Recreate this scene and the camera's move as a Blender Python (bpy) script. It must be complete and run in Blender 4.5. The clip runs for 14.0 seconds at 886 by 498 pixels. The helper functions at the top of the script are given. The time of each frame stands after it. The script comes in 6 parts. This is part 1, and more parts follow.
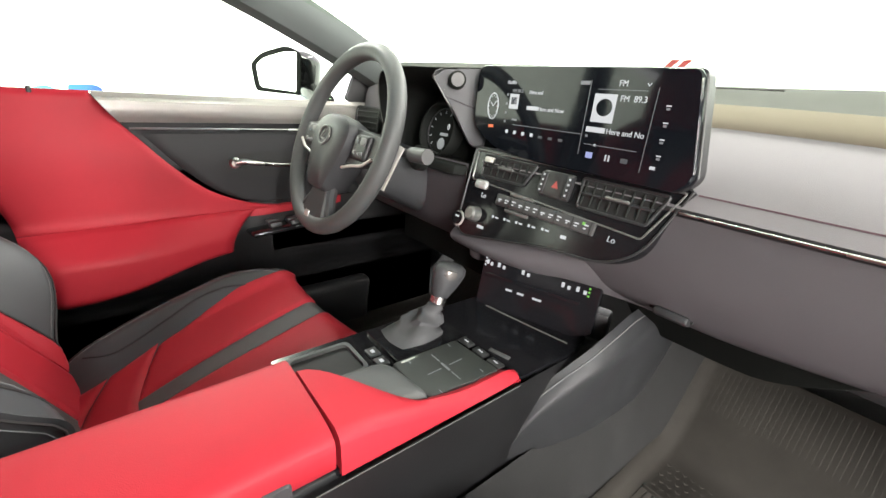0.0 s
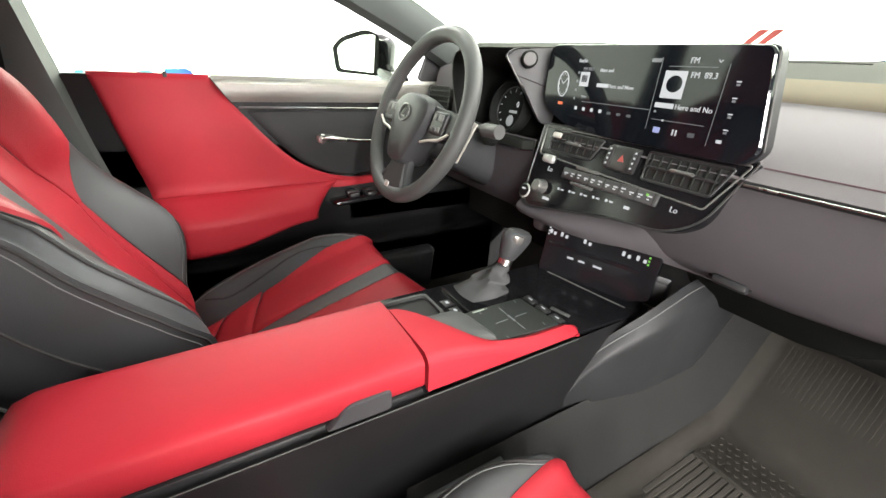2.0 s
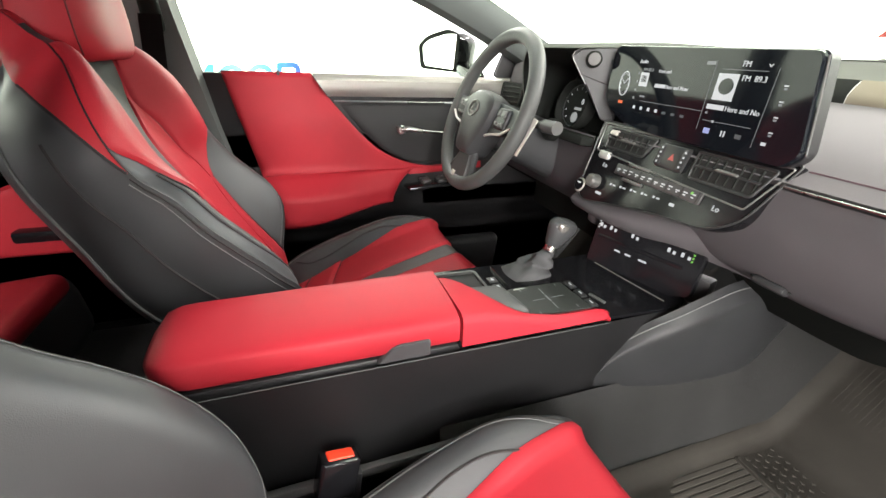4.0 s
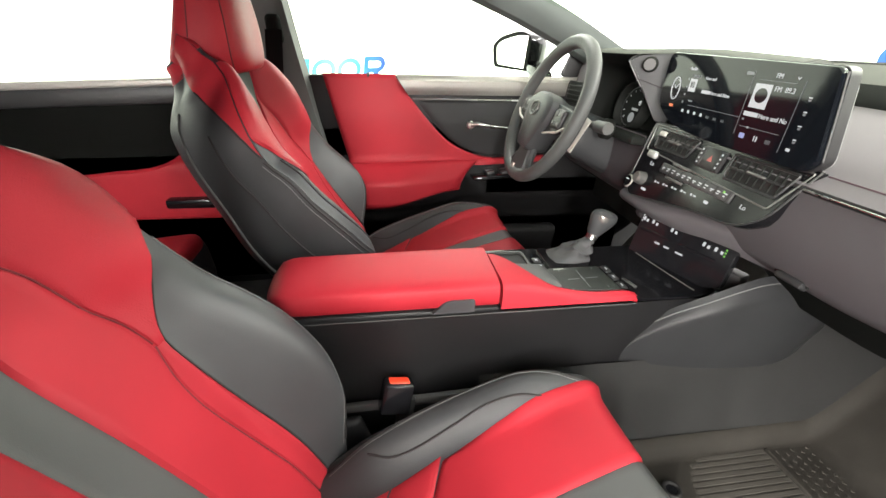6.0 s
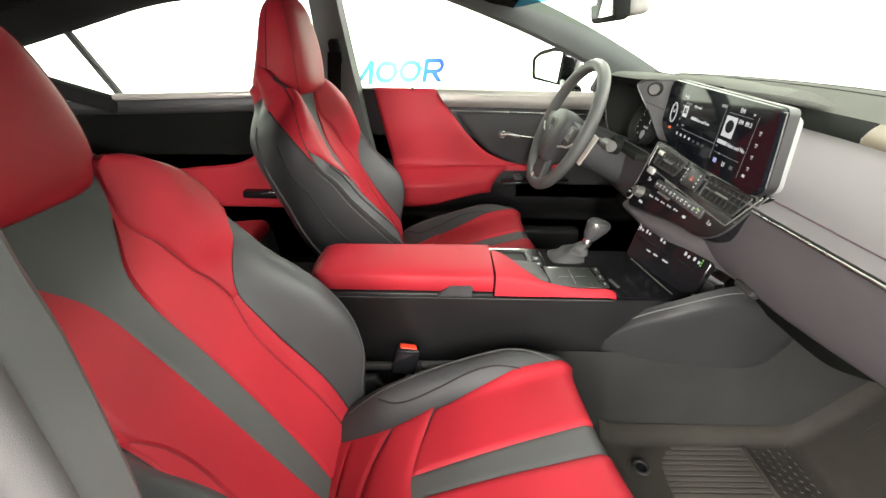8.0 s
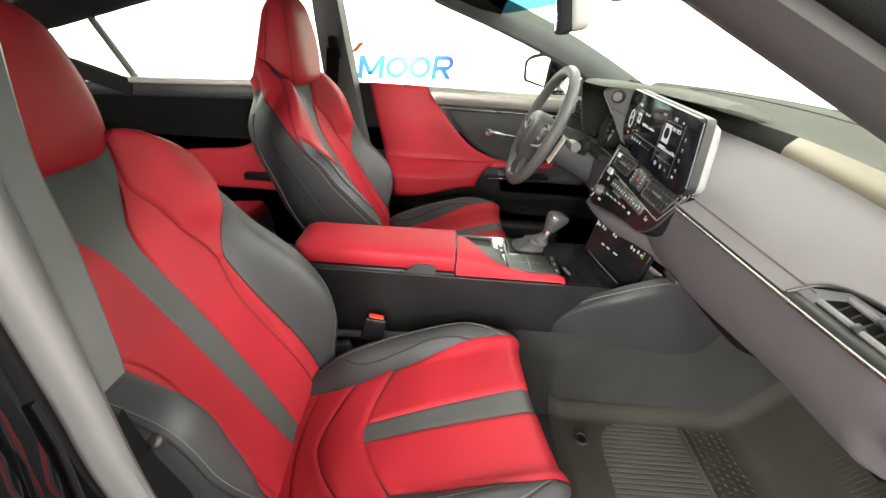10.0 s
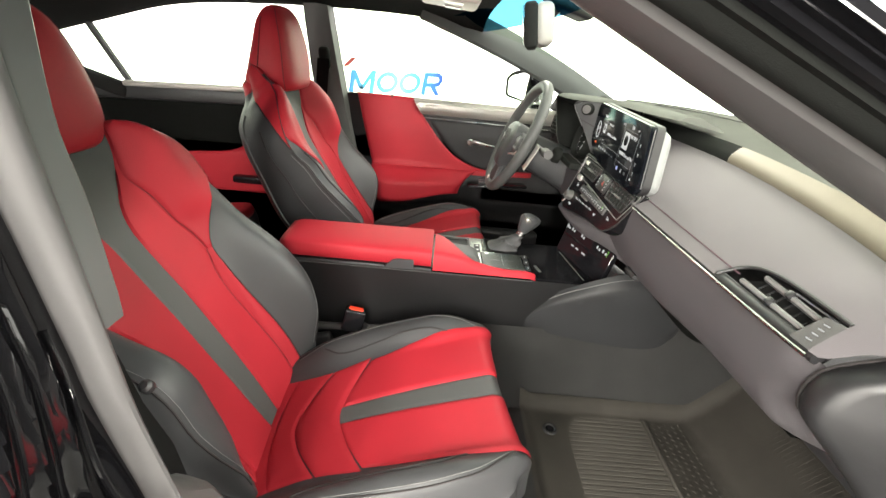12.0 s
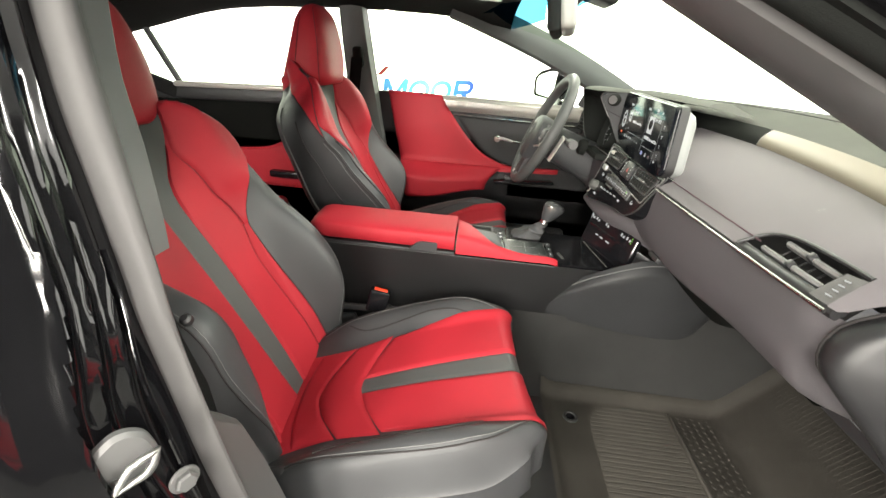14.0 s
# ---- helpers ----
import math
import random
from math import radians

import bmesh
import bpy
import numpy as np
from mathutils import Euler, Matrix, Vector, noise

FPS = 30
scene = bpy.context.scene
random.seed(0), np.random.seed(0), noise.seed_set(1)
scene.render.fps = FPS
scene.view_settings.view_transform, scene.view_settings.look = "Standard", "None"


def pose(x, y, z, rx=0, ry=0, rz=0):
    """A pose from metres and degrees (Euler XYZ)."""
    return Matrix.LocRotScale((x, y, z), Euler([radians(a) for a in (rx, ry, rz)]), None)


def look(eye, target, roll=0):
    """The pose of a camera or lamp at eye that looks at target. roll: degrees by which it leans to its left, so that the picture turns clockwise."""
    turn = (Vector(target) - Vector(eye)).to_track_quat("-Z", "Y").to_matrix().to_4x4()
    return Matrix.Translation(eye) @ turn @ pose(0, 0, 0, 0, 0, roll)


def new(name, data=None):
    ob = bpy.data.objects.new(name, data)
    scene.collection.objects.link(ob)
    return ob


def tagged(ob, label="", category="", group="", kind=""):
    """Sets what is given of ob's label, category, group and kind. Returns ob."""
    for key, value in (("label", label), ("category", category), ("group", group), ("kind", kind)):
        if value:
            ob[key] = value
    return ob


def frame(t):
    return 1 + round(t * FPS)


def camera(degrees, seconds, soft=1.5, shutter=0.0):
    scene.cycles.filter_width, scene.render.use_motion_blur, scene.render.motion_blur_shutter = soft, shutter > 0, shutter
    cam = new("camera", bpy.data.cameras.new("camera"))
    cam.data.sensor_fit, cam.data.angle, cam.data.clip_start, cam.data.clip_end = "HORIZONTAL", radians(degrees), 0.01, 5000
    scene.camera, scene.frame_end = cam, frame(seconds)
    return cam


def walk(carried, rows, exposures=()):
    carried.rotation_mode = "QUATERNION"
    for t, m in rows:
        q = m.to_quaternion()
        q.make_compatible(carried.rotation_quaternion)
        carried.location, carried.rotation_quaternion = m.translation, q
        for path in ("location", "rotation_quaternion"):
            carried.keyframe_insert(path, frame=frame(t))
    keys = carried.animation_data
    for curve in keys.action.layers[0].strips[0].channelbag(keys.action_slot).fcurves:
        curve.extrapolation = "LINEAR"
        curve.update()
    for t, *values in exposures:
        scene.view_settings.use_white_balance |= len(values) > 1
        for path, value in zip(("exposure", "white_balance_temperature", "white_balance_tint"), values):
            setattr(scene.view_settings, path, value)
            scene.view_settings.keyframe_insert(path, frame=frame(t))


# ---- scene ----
cam = camera(94.7, 14.0)
PATH = [
    (0, (0.359, 0.012, 0.787), (-1.084, 1.198, 0.074), 3.9),
    (0.5, (0.371, -0.008, 0.788), (-1.091, 1.135, 0.042), 3.7),
    (1, (0.378, -0.029, 0.791), (-1.11, 1.06, 0.018), 3.4),
    (1.5, (0.389, -0.047, 0.79), (-1.133, 0.979, -0.005), 3.1),
    (2, (0.407, -0.057, 0.788), (-1.15, 0.901, -0.024), 3.0),
    (2.5, (0.427, -0.06, 0.792), (-1.171, 0.817, -0.031), 2.8),
    (3, (0.456, -0.059, 0.796), (-1.183, 0.727, -0.039), 2.7),
    (5.5, (0.598, -0.056, 0.835), (-1.148, 0.314, -0.068), 2.1),
    (6, (0.641, -0.064, 0.848), (-1.115, 0.22, -0.066), 1.7),
    (6.5, (0.673, -0.06, 0.871), (-1.091, 0.134, -0.051), 1.2),
    (7, (0.714, -0.037, 0.886), (-1.055, 0.084, -0.039), 1.1),
    (7.5, (0.753, -0.009, 0.906), (-1.016, 0.054, -0.025), 1.1),
    (8, (0.793, 0.013, 0.921), (-0.975, 0.032, -0.015), 1.3),
    (10.5, (0.913, 0.121, 0.94), (-0.851, 0.11, -0.003), 4.4),
    (11, (0.933, 0.129, 0.939), (-0.839, 0.128, 0.012), 4.9),
    (11.5, (0.952, 0.127, 0.935), (-0.833, 0.145, 0.033), 5.5),
    (12, (0.966, 0.134, 0.927), (-0.832, 0.17, 0.051), 5.7),
    (12.5, (0.977, 0.143, 0.921), (-0.832, 0.192, 0.07), 5.8),
    (13, (0.99, 0.154, 0.91), (-0.828, 0.194, 0.077), 5.6),
    (13.5, (1.0, 0.163, 0.898), (-0.821, 0.15, 0.071), 5.3),
    (14, (1.015, 0.155, 0.878), (-0.796, 0.046, 0.037), 4.9),
]
EXPOSURES = [(0.0, 0.19, 6500, 10), (3.0, 0.18, 6550, 10), (6.5, 0.09, 6650, 9), (10.5, 0.03, 6800, 8), (12.5, 0.01, 6850, 7), (14.0, -0.03, 6850, 7)]
walk(cam, [(t, look(eye, target, roll)) for t, eye, target, roll in PATH], EXPOSURES)

# ---- light ----
CX = -0.0225          # middle of the car
GROUND = -0.24

world = bpy.data.worlds.new("studio_air")
scene.world = world
world.use_nodes = True
world.node_tree.nodes["Background"].inputs["Color"].default_value = (1.0, 0.99, 0.97, 1)
world.node_tree.nodes["Background"].inputs["Strength"].default_value = 0.3


def area_lamp(name, eye, target, sx, sy, watts, colour=(1, 0.98, 0.95)):
    data = bpy.data.lights.new(name, "AREA")
    data.shape, data.size, data.size_y, data.energy, data.color = "RECTANGLE", sx, sy, watts, colour
    ob = new(name, data)
    ob.matrix_world = look(eye, target)
    return ob


# standing tube lights on the entrance side, and ceiling strips over the bonnet and the far side
for k in range(3):
    area_lamp("entrance_side_light", (3.1, -1.9 + 0.85 * k, 1.45), (0.2, 0.1, 0.5), 0.10, 2.1, 172, (1, 0.965, 0.93))
# added fill lamp, not a known tube: brightens the passenger seat back
area_lamp("entrance_side_light", (2.7, 1.25, 1.40), (0.35, -0.3, 0.6), 0.05, 2.1, 52, (1, 0.965, 0.93))
area_lamp("ceiling_strip_light", (1.3, 2.4, 2.8), (0.2, 0.0, 0.5), 0.25, 2.0, 190)
area_lamp("ceiling_strip_light", (-0.3, 3.0, 2.8), (0.0, 0.0, 0.5), 2.0, 0.3, 115)
area_lamp("ceiling_strip_light", (-2.6, 0.6, 2.8), (-0.4, 0.1, 0.5), 0.3, 2.6, 150)


# ---- materials ----
def principled(name, colour, rough=0.5, metal=0.0, coat=0.0, spec=0.5):
    m = bpy.data.materials.new(name)
    m.use_nodes = True
    b = m.node_tree.nodes["Principled BSDF"]
    b.inputs["Base Color"].default_value = (*colour, 1)
    b.inputs["Roughness"].default_value = rough
    b.inputs["Metallic"].default_value = metal
    b.inputs["Coat Weight"].default_value = coat
    b.inputs["Coat Roughness"].default_value = 0.06
    b.inputs["Specular IOR Level"].default_value = spec
    return m


def surfaced(name, colour, rough=0.5, metal=0.0, grain=900.0, bump=0.15, vary=0.10, stain=7.0, coat=0.0, spec=0.5, cells=True, dist=0.0006):
    """A surface with fine grain relief and slow changes of tone and gloss."""
    m = principled(name, colour, rough, metal, coat, spec)
    nt = m.node_tree
    b = nt.nodes["Principled BSDF"]
    tc = nt.nodes.new("ShaderNodeTexCoord")
    big = nt.nodes.new("ShaderNodeTexNoise")
    big.inputs["Scale"].default_value, big.inputs["Detail"].default_value = stain, 5
    nt.links.new(tc.outputs["Object"], big.inputs["Vector"])
    ramp = nt.nodes.new("ShaderNodeMapRange")
    ramp.inputs["From Min"].default_value, ramp.inputs["From Max"].default_value = 0.3, 0.7
    ramp.inputs["To Min"].default_value, ramp.inputs["To Max"].default_value = 1 - vary, 1 + vary
    nt.links.new(big.outputs["Fac"], ramp.inputs["Value"])
    mul = nt.nodes.new("ShaderNodeMix")
    mul.data_type, mul.blend_type = "RGBA", "MULTIPLY"
    mul.inputs["Factor"].default_value = 1.0
    mul.inputs["A"].default_value = (*colour, 1)
    nt.links.new(ramp.outputs["Result"], mul.inputs["B"])
    nt.links.new(mul.outputs["Result"], b.inputs["Base Color"])
    rr = nt.nodes.new("ShaderNodeMapRange")
    rr.inputs["From Min"].default_value, rr.inputs["From Max"].default_value = 0.3, 0.7
    rr.inputs["To Min"].default_value, rr.inputs["To Max"].default_value = max(0.02, rough - 0.05), min(1, rough + 0.05)
    nt.links.new(big.outputs["Fac"], rr.inputs["Value"])
    nt.links.new(rr.outputs["Result"], b.inputs["Roughness"])
    if bump:
        if cells:
            fine = nt.nodes.new("ShaderNodeTexVoronoi")
            out = fine.outputs["Distance"]
        else:
            fine = nt.nodes.new("ShaderNodeTexNoise")
            fine.inputs["Detail"].default_value = 4
            out = fine.outputs["Fac"]
        fine.inputs["Scale"].default_value = grain
        nt.links.new(tc.outputs["Object"], fine.inputs["Vector"])
        bp = nt.nodes.new("ShaderNodeBump")
        bp.inputs["Strength"].default_value, bp.inputs["Distance"].default_value = bump, dist
        nt.links.new(out, bp.inputs["Height"])
        nt.links.new(bp.outputs["Normal"], b.inputs["Normal"])
    return m


def glowing(name, colour, strength):
    m = principled(name, (0.01, 0.01, 0.01), 0.3)
    b = m.node_tree.nodes["Principled BSDF"]
    b.inputs["Emission Color"].default_value = (*colour, 1)
    b.inputs["Emission Strength"].default_value = strength
    return m


RED = surfaced("red_leather", (0.306, 0.0165, 0.0255), 0.5, grain=1100, bump=0.16, vary=0.08, spec=0.17)
RED_PERF = surfaced("red_perforated_leather", (0.301, 0.0165, 0.0255), 0.5, grain=620, bump=0.35, vary=0.08, dist=0.0008, spec=0.17)
BLACK = surfaced("black_leather", (0.038, 0.039, 0.041), 0.45, grain=1000, bump=0.2, vary=0.10, spec=0.3)
GREY = surfaced("grey_leather", (0.060, 0.062, 0.061), 0.52, grain=1000, bump=0.2, vary=0.08, spec=0.3)
SOFT = surfaced("soft_touch_dash", (0.120, 0.111, 0.118), 0.65, grain=900, bump=0.25, vary=0.06, spec=0.05)
MATTE = surfaced("matte_black", (0.013, 0.014, 0.013), 0.8, grain=900, bump=0.2, vary=0.08, spec=0.05)
SHELF_DARK = surfaced("hood_grey", (0.100, 0.105, 0.095), 0.8, grain=900, bump=0.25, vary=0.06, spec=0.02)
SHELF = surfaced("matte_dash_top", (0.17, 0.175, 0.16), 0.8, grain=900, bump=0.25, vary=0.06, spec=0.0)
TRIM = surfaced("dark_plastic", (0.014, 0.014, 0.015), 0.45, grain=1500, bump=0.2, vary=0.12)
COVER = surfaced("pillar_cover_plastic", (0.066, 0.066, 0.066), 0.5, grain=1600, bump=0.2, vary=0.05)
PILLAR = surfaced("grey_pillar_plastic", (0.055, 0.053, 0.053), 0.5, grain=1600, bump=0.2, vary=0.05)
FABRIC = surfaced("dark_headliner_cloth", (0.013, 0.013, 0.013), 0.9, grain=1800, bump=0.4, vary=0.15, cells=False, spec=0.12)
CARPET = surfaced("dark_carpet", (0.046, 0.046, 0.045), 0.95, grain=1400, bump=0.9, vary=0.12, stain=18, cells=False, dist=0.003)
RUBBER = surfaced("rubber_mat", (0.050, 0.046, 0.040), 0.75, grain=1200, bump=0.25, vary=0.15, stain=11, spec=0.2)
GLOSS = surfaced("piano_black", (0.006, 0.006, 0.007), 0.16, bump=0, vary=0.2, spec=0.28)
BODY = surfaced("black_car_paint", (0.003, 0.003, 0.0035), 0.06, bump=0, vary=0.2)
CHROME = surfaced("satin_chrome", (0.50, 0.49, 0.48), 0.28, 1.0, bump=0, vary=0.05)
SILVER = surfaced("brushed_silver_trim", (0.46, 0.44, 0.41), 0.36, 0.35, grain=500, bump=0.05, vary=0.05, cells=False)
GOLD = surfaced("champagne_trim", (0.160, 0.138, 0.106), 0.5, 0.2, grain=500, bump=0.05, vary=0.05, cells=False, spec=0.25)
STEEL = surfaced("zinc_steel", (0.55, 0.55, 0.54), 0.32, 1.0, grain=300, bump=0.1, vary=0.15, cells=False)
KEY_GREY = surfaced("key_grey", (0.13, 0.13, 0.125), 0.32, 0.5, bump=0)
DOOR_BLACK = surfaced("door_black", (0.016, 0.016, 0.017), 0.5, grain=1200, bump=0.2, vary=0.1, spec=0.25)
SEAM_RED = principled("dark_red_thread", (0.11, 0.008, 0.012), 0.8)
SEAM = principled("dark_thread", (0.012, 0.010, 0.010), 0.8)
PALE = principled("pale_thread", (0.12, 0.12, 0.12), 0.8)
SLOT = principled("black_void", (0.006, 0.006, 0.006), 0.7)
BUCKLE_RED = surfaced("red_button_plastic", (0.75, 0.05, 0.02), 0.35, bump=0, vary=0.05)
ICON = glowing("white_icon", (0.9, 0.92, 0.95), 0.62)
ICON_DIM = glowing("grey_icon", (0.5, 0.52, 0.55), 0.35)
ICON_ORANGE = glowing("orange_icon", (1.0, 0.16, 0.03), 0.8)
ICON_GREEN = glowing("green_icon", (0.25, 0.8, 0.1), 0.7)
ICON_RED = glowing("red_icon", (0.9, 0.12, 0.10), 0.5)
SCREEN = principled("screen_glass", (0.004, 0.005, 0.007), 0.07, spec=0.25)
WHITE_PAINT = surfaced("white_ceiling_paint", (0.85, 0.85, 0.84), 0.7, grain=60, bump=0.05, vary=0.03, cells=False)
# white wall with its own glow, standing in for the light falling on it
BACKDROP = surfaced("glowing_white_backdrop", (0.85, 0.85, 0.85), 0.8, grain=20, bump=0.02, vary=0.02, stain=0.6, cells=False)
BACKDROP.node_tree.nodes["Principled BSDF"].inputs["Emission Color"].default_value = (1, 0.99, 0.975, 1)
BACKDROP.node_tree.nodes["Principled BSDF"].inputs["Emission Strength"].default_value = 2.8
STUDIO_GREY = surfaced("grey_wall_paint", (0.10, 0.10, 0.10), 0.7, grain=60, bump=0.05, vary=0.05, cells=False)
STUDIO_FLOOR = surfaced("grey_studio_floor", (0.16, 0.16, 0.155), 0.35, grain=90, bump=0.1, vary=0.1, stain=2.5, cells=False)


def clear_glass():
    m = bpy.data.materials.new("window_glass")
    m.use_nodes = True
    nt = m.node_tree
    nt.nodes.remove(nt.nodes["Principled BSDF"])
    out = nt.nodes["Material Output"]
    mix, tr, gl = nt.nodes.new("ShaderNodeMixShader"), nt.nodes.new("ShaderNodeBsdfTransparent"), nt.nodes.new("ShaderNodeBsdfGlossy")
    gl.inputs["Roughness"].default_value = 0.02
    tr.inputs["Color"].default_value = (0.82, 0.92, 0.78, 1)
    mix.inputs["Fac"].default_value = 0.04
    nt.links.new(tr.outputs[0], mix.inputs[1])
    nt.links.new(gl.outputs[0], mix.inputs[2])
    nt.links.new(mix.outputs[0], out.inputs["Surface"])
    return m


def tinted_film():
    m = bpy.data.materials.new("blue_tint_film")
    m.use_nodes = True
    nt = m.node_tree
    nt.nodes.remove(nt.nodes["Principled BSDF"])
    tr = nt.nodes.new("ShaderNodeBsdfTransparent")
    tr.inputs["Color"].default_value = (0.07, 0.25, 0.42, 1)
    nt.links.new(tr.outputs[0], nt.nodes["Material Output"].inputs["Surface"])
    return m


SHADE_BLUE = tinted_film()
GLASS = clear_glass()
MIRROR = principled("mirror_glass", (0.9, 0.9, 0.9), 0.02, 1.0)


# ---- mesh helpers ----
def thing(name, at, label, category, kind="", group=""):
    ob = new(name)
    ob.empty_display_size = 0.05
    ob.location = at
    return tagged(ob, label, category, group, kind)


def part(name, bm, material, parent=None, label="", flat=False, angle=38, normals=True):
    """Links a bmesh as one mesh object, under a thing or a part."""
    if normals:
        bmesh.ops.recalc_face_normals(bm, faces=bm.faces[:])
    me = bpy.data.meshes.new(name)
    bm.to_mesh(me)
    bm.free()
    me.materials.append(material)
    if not flat:
        me.polygons.foreach_set("use_smooth", [True] * len(me.polygons))
        me.set_sharp_from_angle(angle=radians(angle))
    ob = new(name, me)
    if parent:
        ob.parent = parent
        ob.matrix_parent_inverse = Matrix.Translation(-Vector(parent.location)) if parent.type == "EMPTY" else Matrix()
    if label:
        tagged(ob, label)
    return ob


def setting(name, bm, material, label, category, **kw):
    return tagged(part(name, bm, material, **kw), label, category, kind="structure")


def smooth(x, a, b):
    k = min(1, max(0, (x - a) / (b - a)))
    return k * k * (3 - 2 * k)


def curve(*pts):
    """A function through (x, y) pairs, smooth between them."""
    xs, ys = [p[0] for p in pts], [p[1] for p in pts]
    n = len(xs)
    sl = []
    for i in range(n):
        a, b = max(0, i - 1), min(n - 1, i + 1)
        sl.append((ys[b] - ys[a]) / (xs[b] - xs[a]))

    def f(x):
        if x <= xs[0]:
            return ys[0]
        if x >= xs[-1]:
            return ys[-1]
        i = max(j for j in range(n - 1) if xs[j] <= x)
        h = xs[i + 1] - xs[i]
        k = (x - xs[i]) / h
        return ((2 * k ** 3 - 3 * k ** 2 + 1) * ys[i] + (k ** 3 - 2 * k ** 2 + k) * h * sl[i]
                + (-2 * k ** 3 + 3 * k ** 2) * ys[i + 1] + (k ** 3 - k ** 2) * h * sl[i + 1])
    return f


def sheet(f, nu, nv, bm=None, close_u=False):
    """A grid of f(p, q), p and q from 0 to 1."""
    bm = bm or bmesh.new()
    vs = [[bm.verts.new(f(i / nu, j / nv)) for j in range(nv + 1)] for i in range(nu if close_u else nu + 1)]
    m = len(vs)
    for i in range(nu):
        for j in range(nv):
            a, b = vs[i], vs[(i + 1) % m]
            try:
                bm.faces.new((a[j], b[j], b[j + 1], a[j + 1]))
            except ValueError:
                pass
    return bm


def panel(surface, dom, nu, nv, lift=0.003, dip=-0.0012, edge=0.12, bm=None):
    """Upholstery: a piece of surface(a, s) -> (point, normal) over dom(p, q) -> (a, s), puffed up, with its rim sunk into the seam."""
    def f(p, q):
        pt, nrm = surface(*dom(p, q))
        d = min(p, 1 - p, q, 1 - q)
        k = min(1, d / edge)
        k = math.sqrt(max(0, 1 - (1 - k) ** 2))
        return pt + nrm * (-dip + (lift + dip) * k)

    def spread(k):
        return 0.5 - 0.5 * math.cos(math.pi * k) if 0 < k < 1 else k
    return sheet(lambda p, q: f(0.5 * p + 0.5 * spread(p), 0.5 * q + 0.5 * spread(q)), nu, nv, bm)


def normal_of(f, h=0.002):
    """Turns a point function of (a, s) into one that gives point and normal."""
    def g(a, s):
        p = Vector(f(a, s))
        du, dv = Vector(f(a + h, s)) - Vector(f(a - h, s)), Vector(f(a, s + h)) - Vector(f(a, s - h))
        return p, du.cross(dv).normalized()
    return g


def loft(rings, caps=True, bm=None):
    """Closed rings of the same count joined into a skin."""
    bm = bm or bmesh.new()
    vs = [[bm.verts.new(p) for p in r] for r in rings]
    n = len(vs[0])
    for a, b in zip(vs, vs[1:]):
        for i in range(n):
            bm.faces.new((a[i], a[(i + 1) % n], b[(i + 1) % n], b[i]))
    if caps:
        bm.faces.new(vs[0][::-1])
        bm.faces.new(vs[-1])
    return bm


def tube(pts, r, sides=8, closed=False, bm=None, flat=1.0):
    """A round bar along points; r is a number or a function of 0..1."""
    pts = [Vector(p) for p in pts]
    n = len(pts)
    rings = []
    up = None
    for i, p in enumerate(pts):
        a, b = (pts[i - 1], pts[(i + 1) % n]) if closed else (pts[max(0, i - 1)], pts[min(n - 1, i + 1)])
        d = (b - a).normalized()
        if up is None:
            up = d.orthogonal().normalized()
        up = (up - d * up.dot(d)).normalized()
        side = d.cross(up)
        rad = r(i / max(1, n - 1)) if callable(r) else r
        rings.append([p + up * (rad * math.cos(2 * math.pi * k / sides)) + side * (rad * flat * math.sin(2 * math.pi * k / sides)) for k in range(sides)])
    if closed:
        rings.append(rings[0])
        bm = bm or bmesh.new()
        vs = [[bm.verts.new(p) for p in q] for q in rings[:-1]]
        for i in range(n):
            a, b = vs[i], vs[(i + 1) % n]
            for k in range(sides):
                bm.faces.new((a[k], a[(k + 1) % sides], b[(k + 1) % sides], b[k]))
        return bm
    return loft(rings, True, bm)


def rbox(sx, sy, sz, m=None, bevel=0.004, seg=2, bm=None):
    """A box with rounded edges, at the pose m."""
    out = bm or bmesh.new()
    tmp = bmesh.new()
    bmesh.ops.create_cube(tmp, size=1, matrix=Matrix.Diagonal((sx, sy, sz, 1)))
    if bevel:
        bmesh.ops.bevel(tmp, geom=tmp.edges[:], offset=min(bevel, 0.49 * min(sx, sy, sz)), segments=seg, profile=0.5, affect="EDGES")
    if m:
        bmesh.ops.transform(tmp, matrix=m, verts=tmp.verts[:])
    me = bpy.data.meshes.new("tmp")
    tmp.to_mesh(me)
    tmp.free()
    out.from_mesh(me)
    bpy.data.meshes.remove(me)
    return out


def disc(r, depth, m, sides=32, bevel=0.002, bm=None, r2=None):
    """A round button or knob: axis along local z, from 0 to depth."""
    r2 = r if r2 is None else r2
    rings = []
    for rad, z in ((r, 0), (r2, depth - bevel), (r2 - bevel, depth)):
        rings.append([m @ Vector((rad * math.cos(2 * math.pi * k / sides), rad * math.sin(2 * math.pi * k / sides), z)) for k in range(sides)])
    return loft(rings, True, bm)


def plate(outline, thick, m, bevel=0.0, bm=None):
    """A flat plate from an outline of (x, y) in local axes, its back at 0 and its face at thick, at the pose m."""
    rings = [[m @ Vector((x, y, 0)) for x, y in outline]]
    if bevel:
        cx, cy = sum(p[0] for p in outline) / len(outline), sum(p[1] for p in outline) / len(outline)
        rings.append([m @ Vector((x, y, thick - bevel)) for x, y in outline])

        def pull(x, y):
            d = math.hypot(x - cx, y - cy) or 1
            return x - (x - cx) / d * bevel, y - (y - cy) / d * bevel
        rings.append([m @ Vector((*pull(x, y), thick)) for x, y in outline])
    else:
        rings.append([m @ Vector((x, y, thick)) for x, y in outline])
    return loft(rings, True, bm)


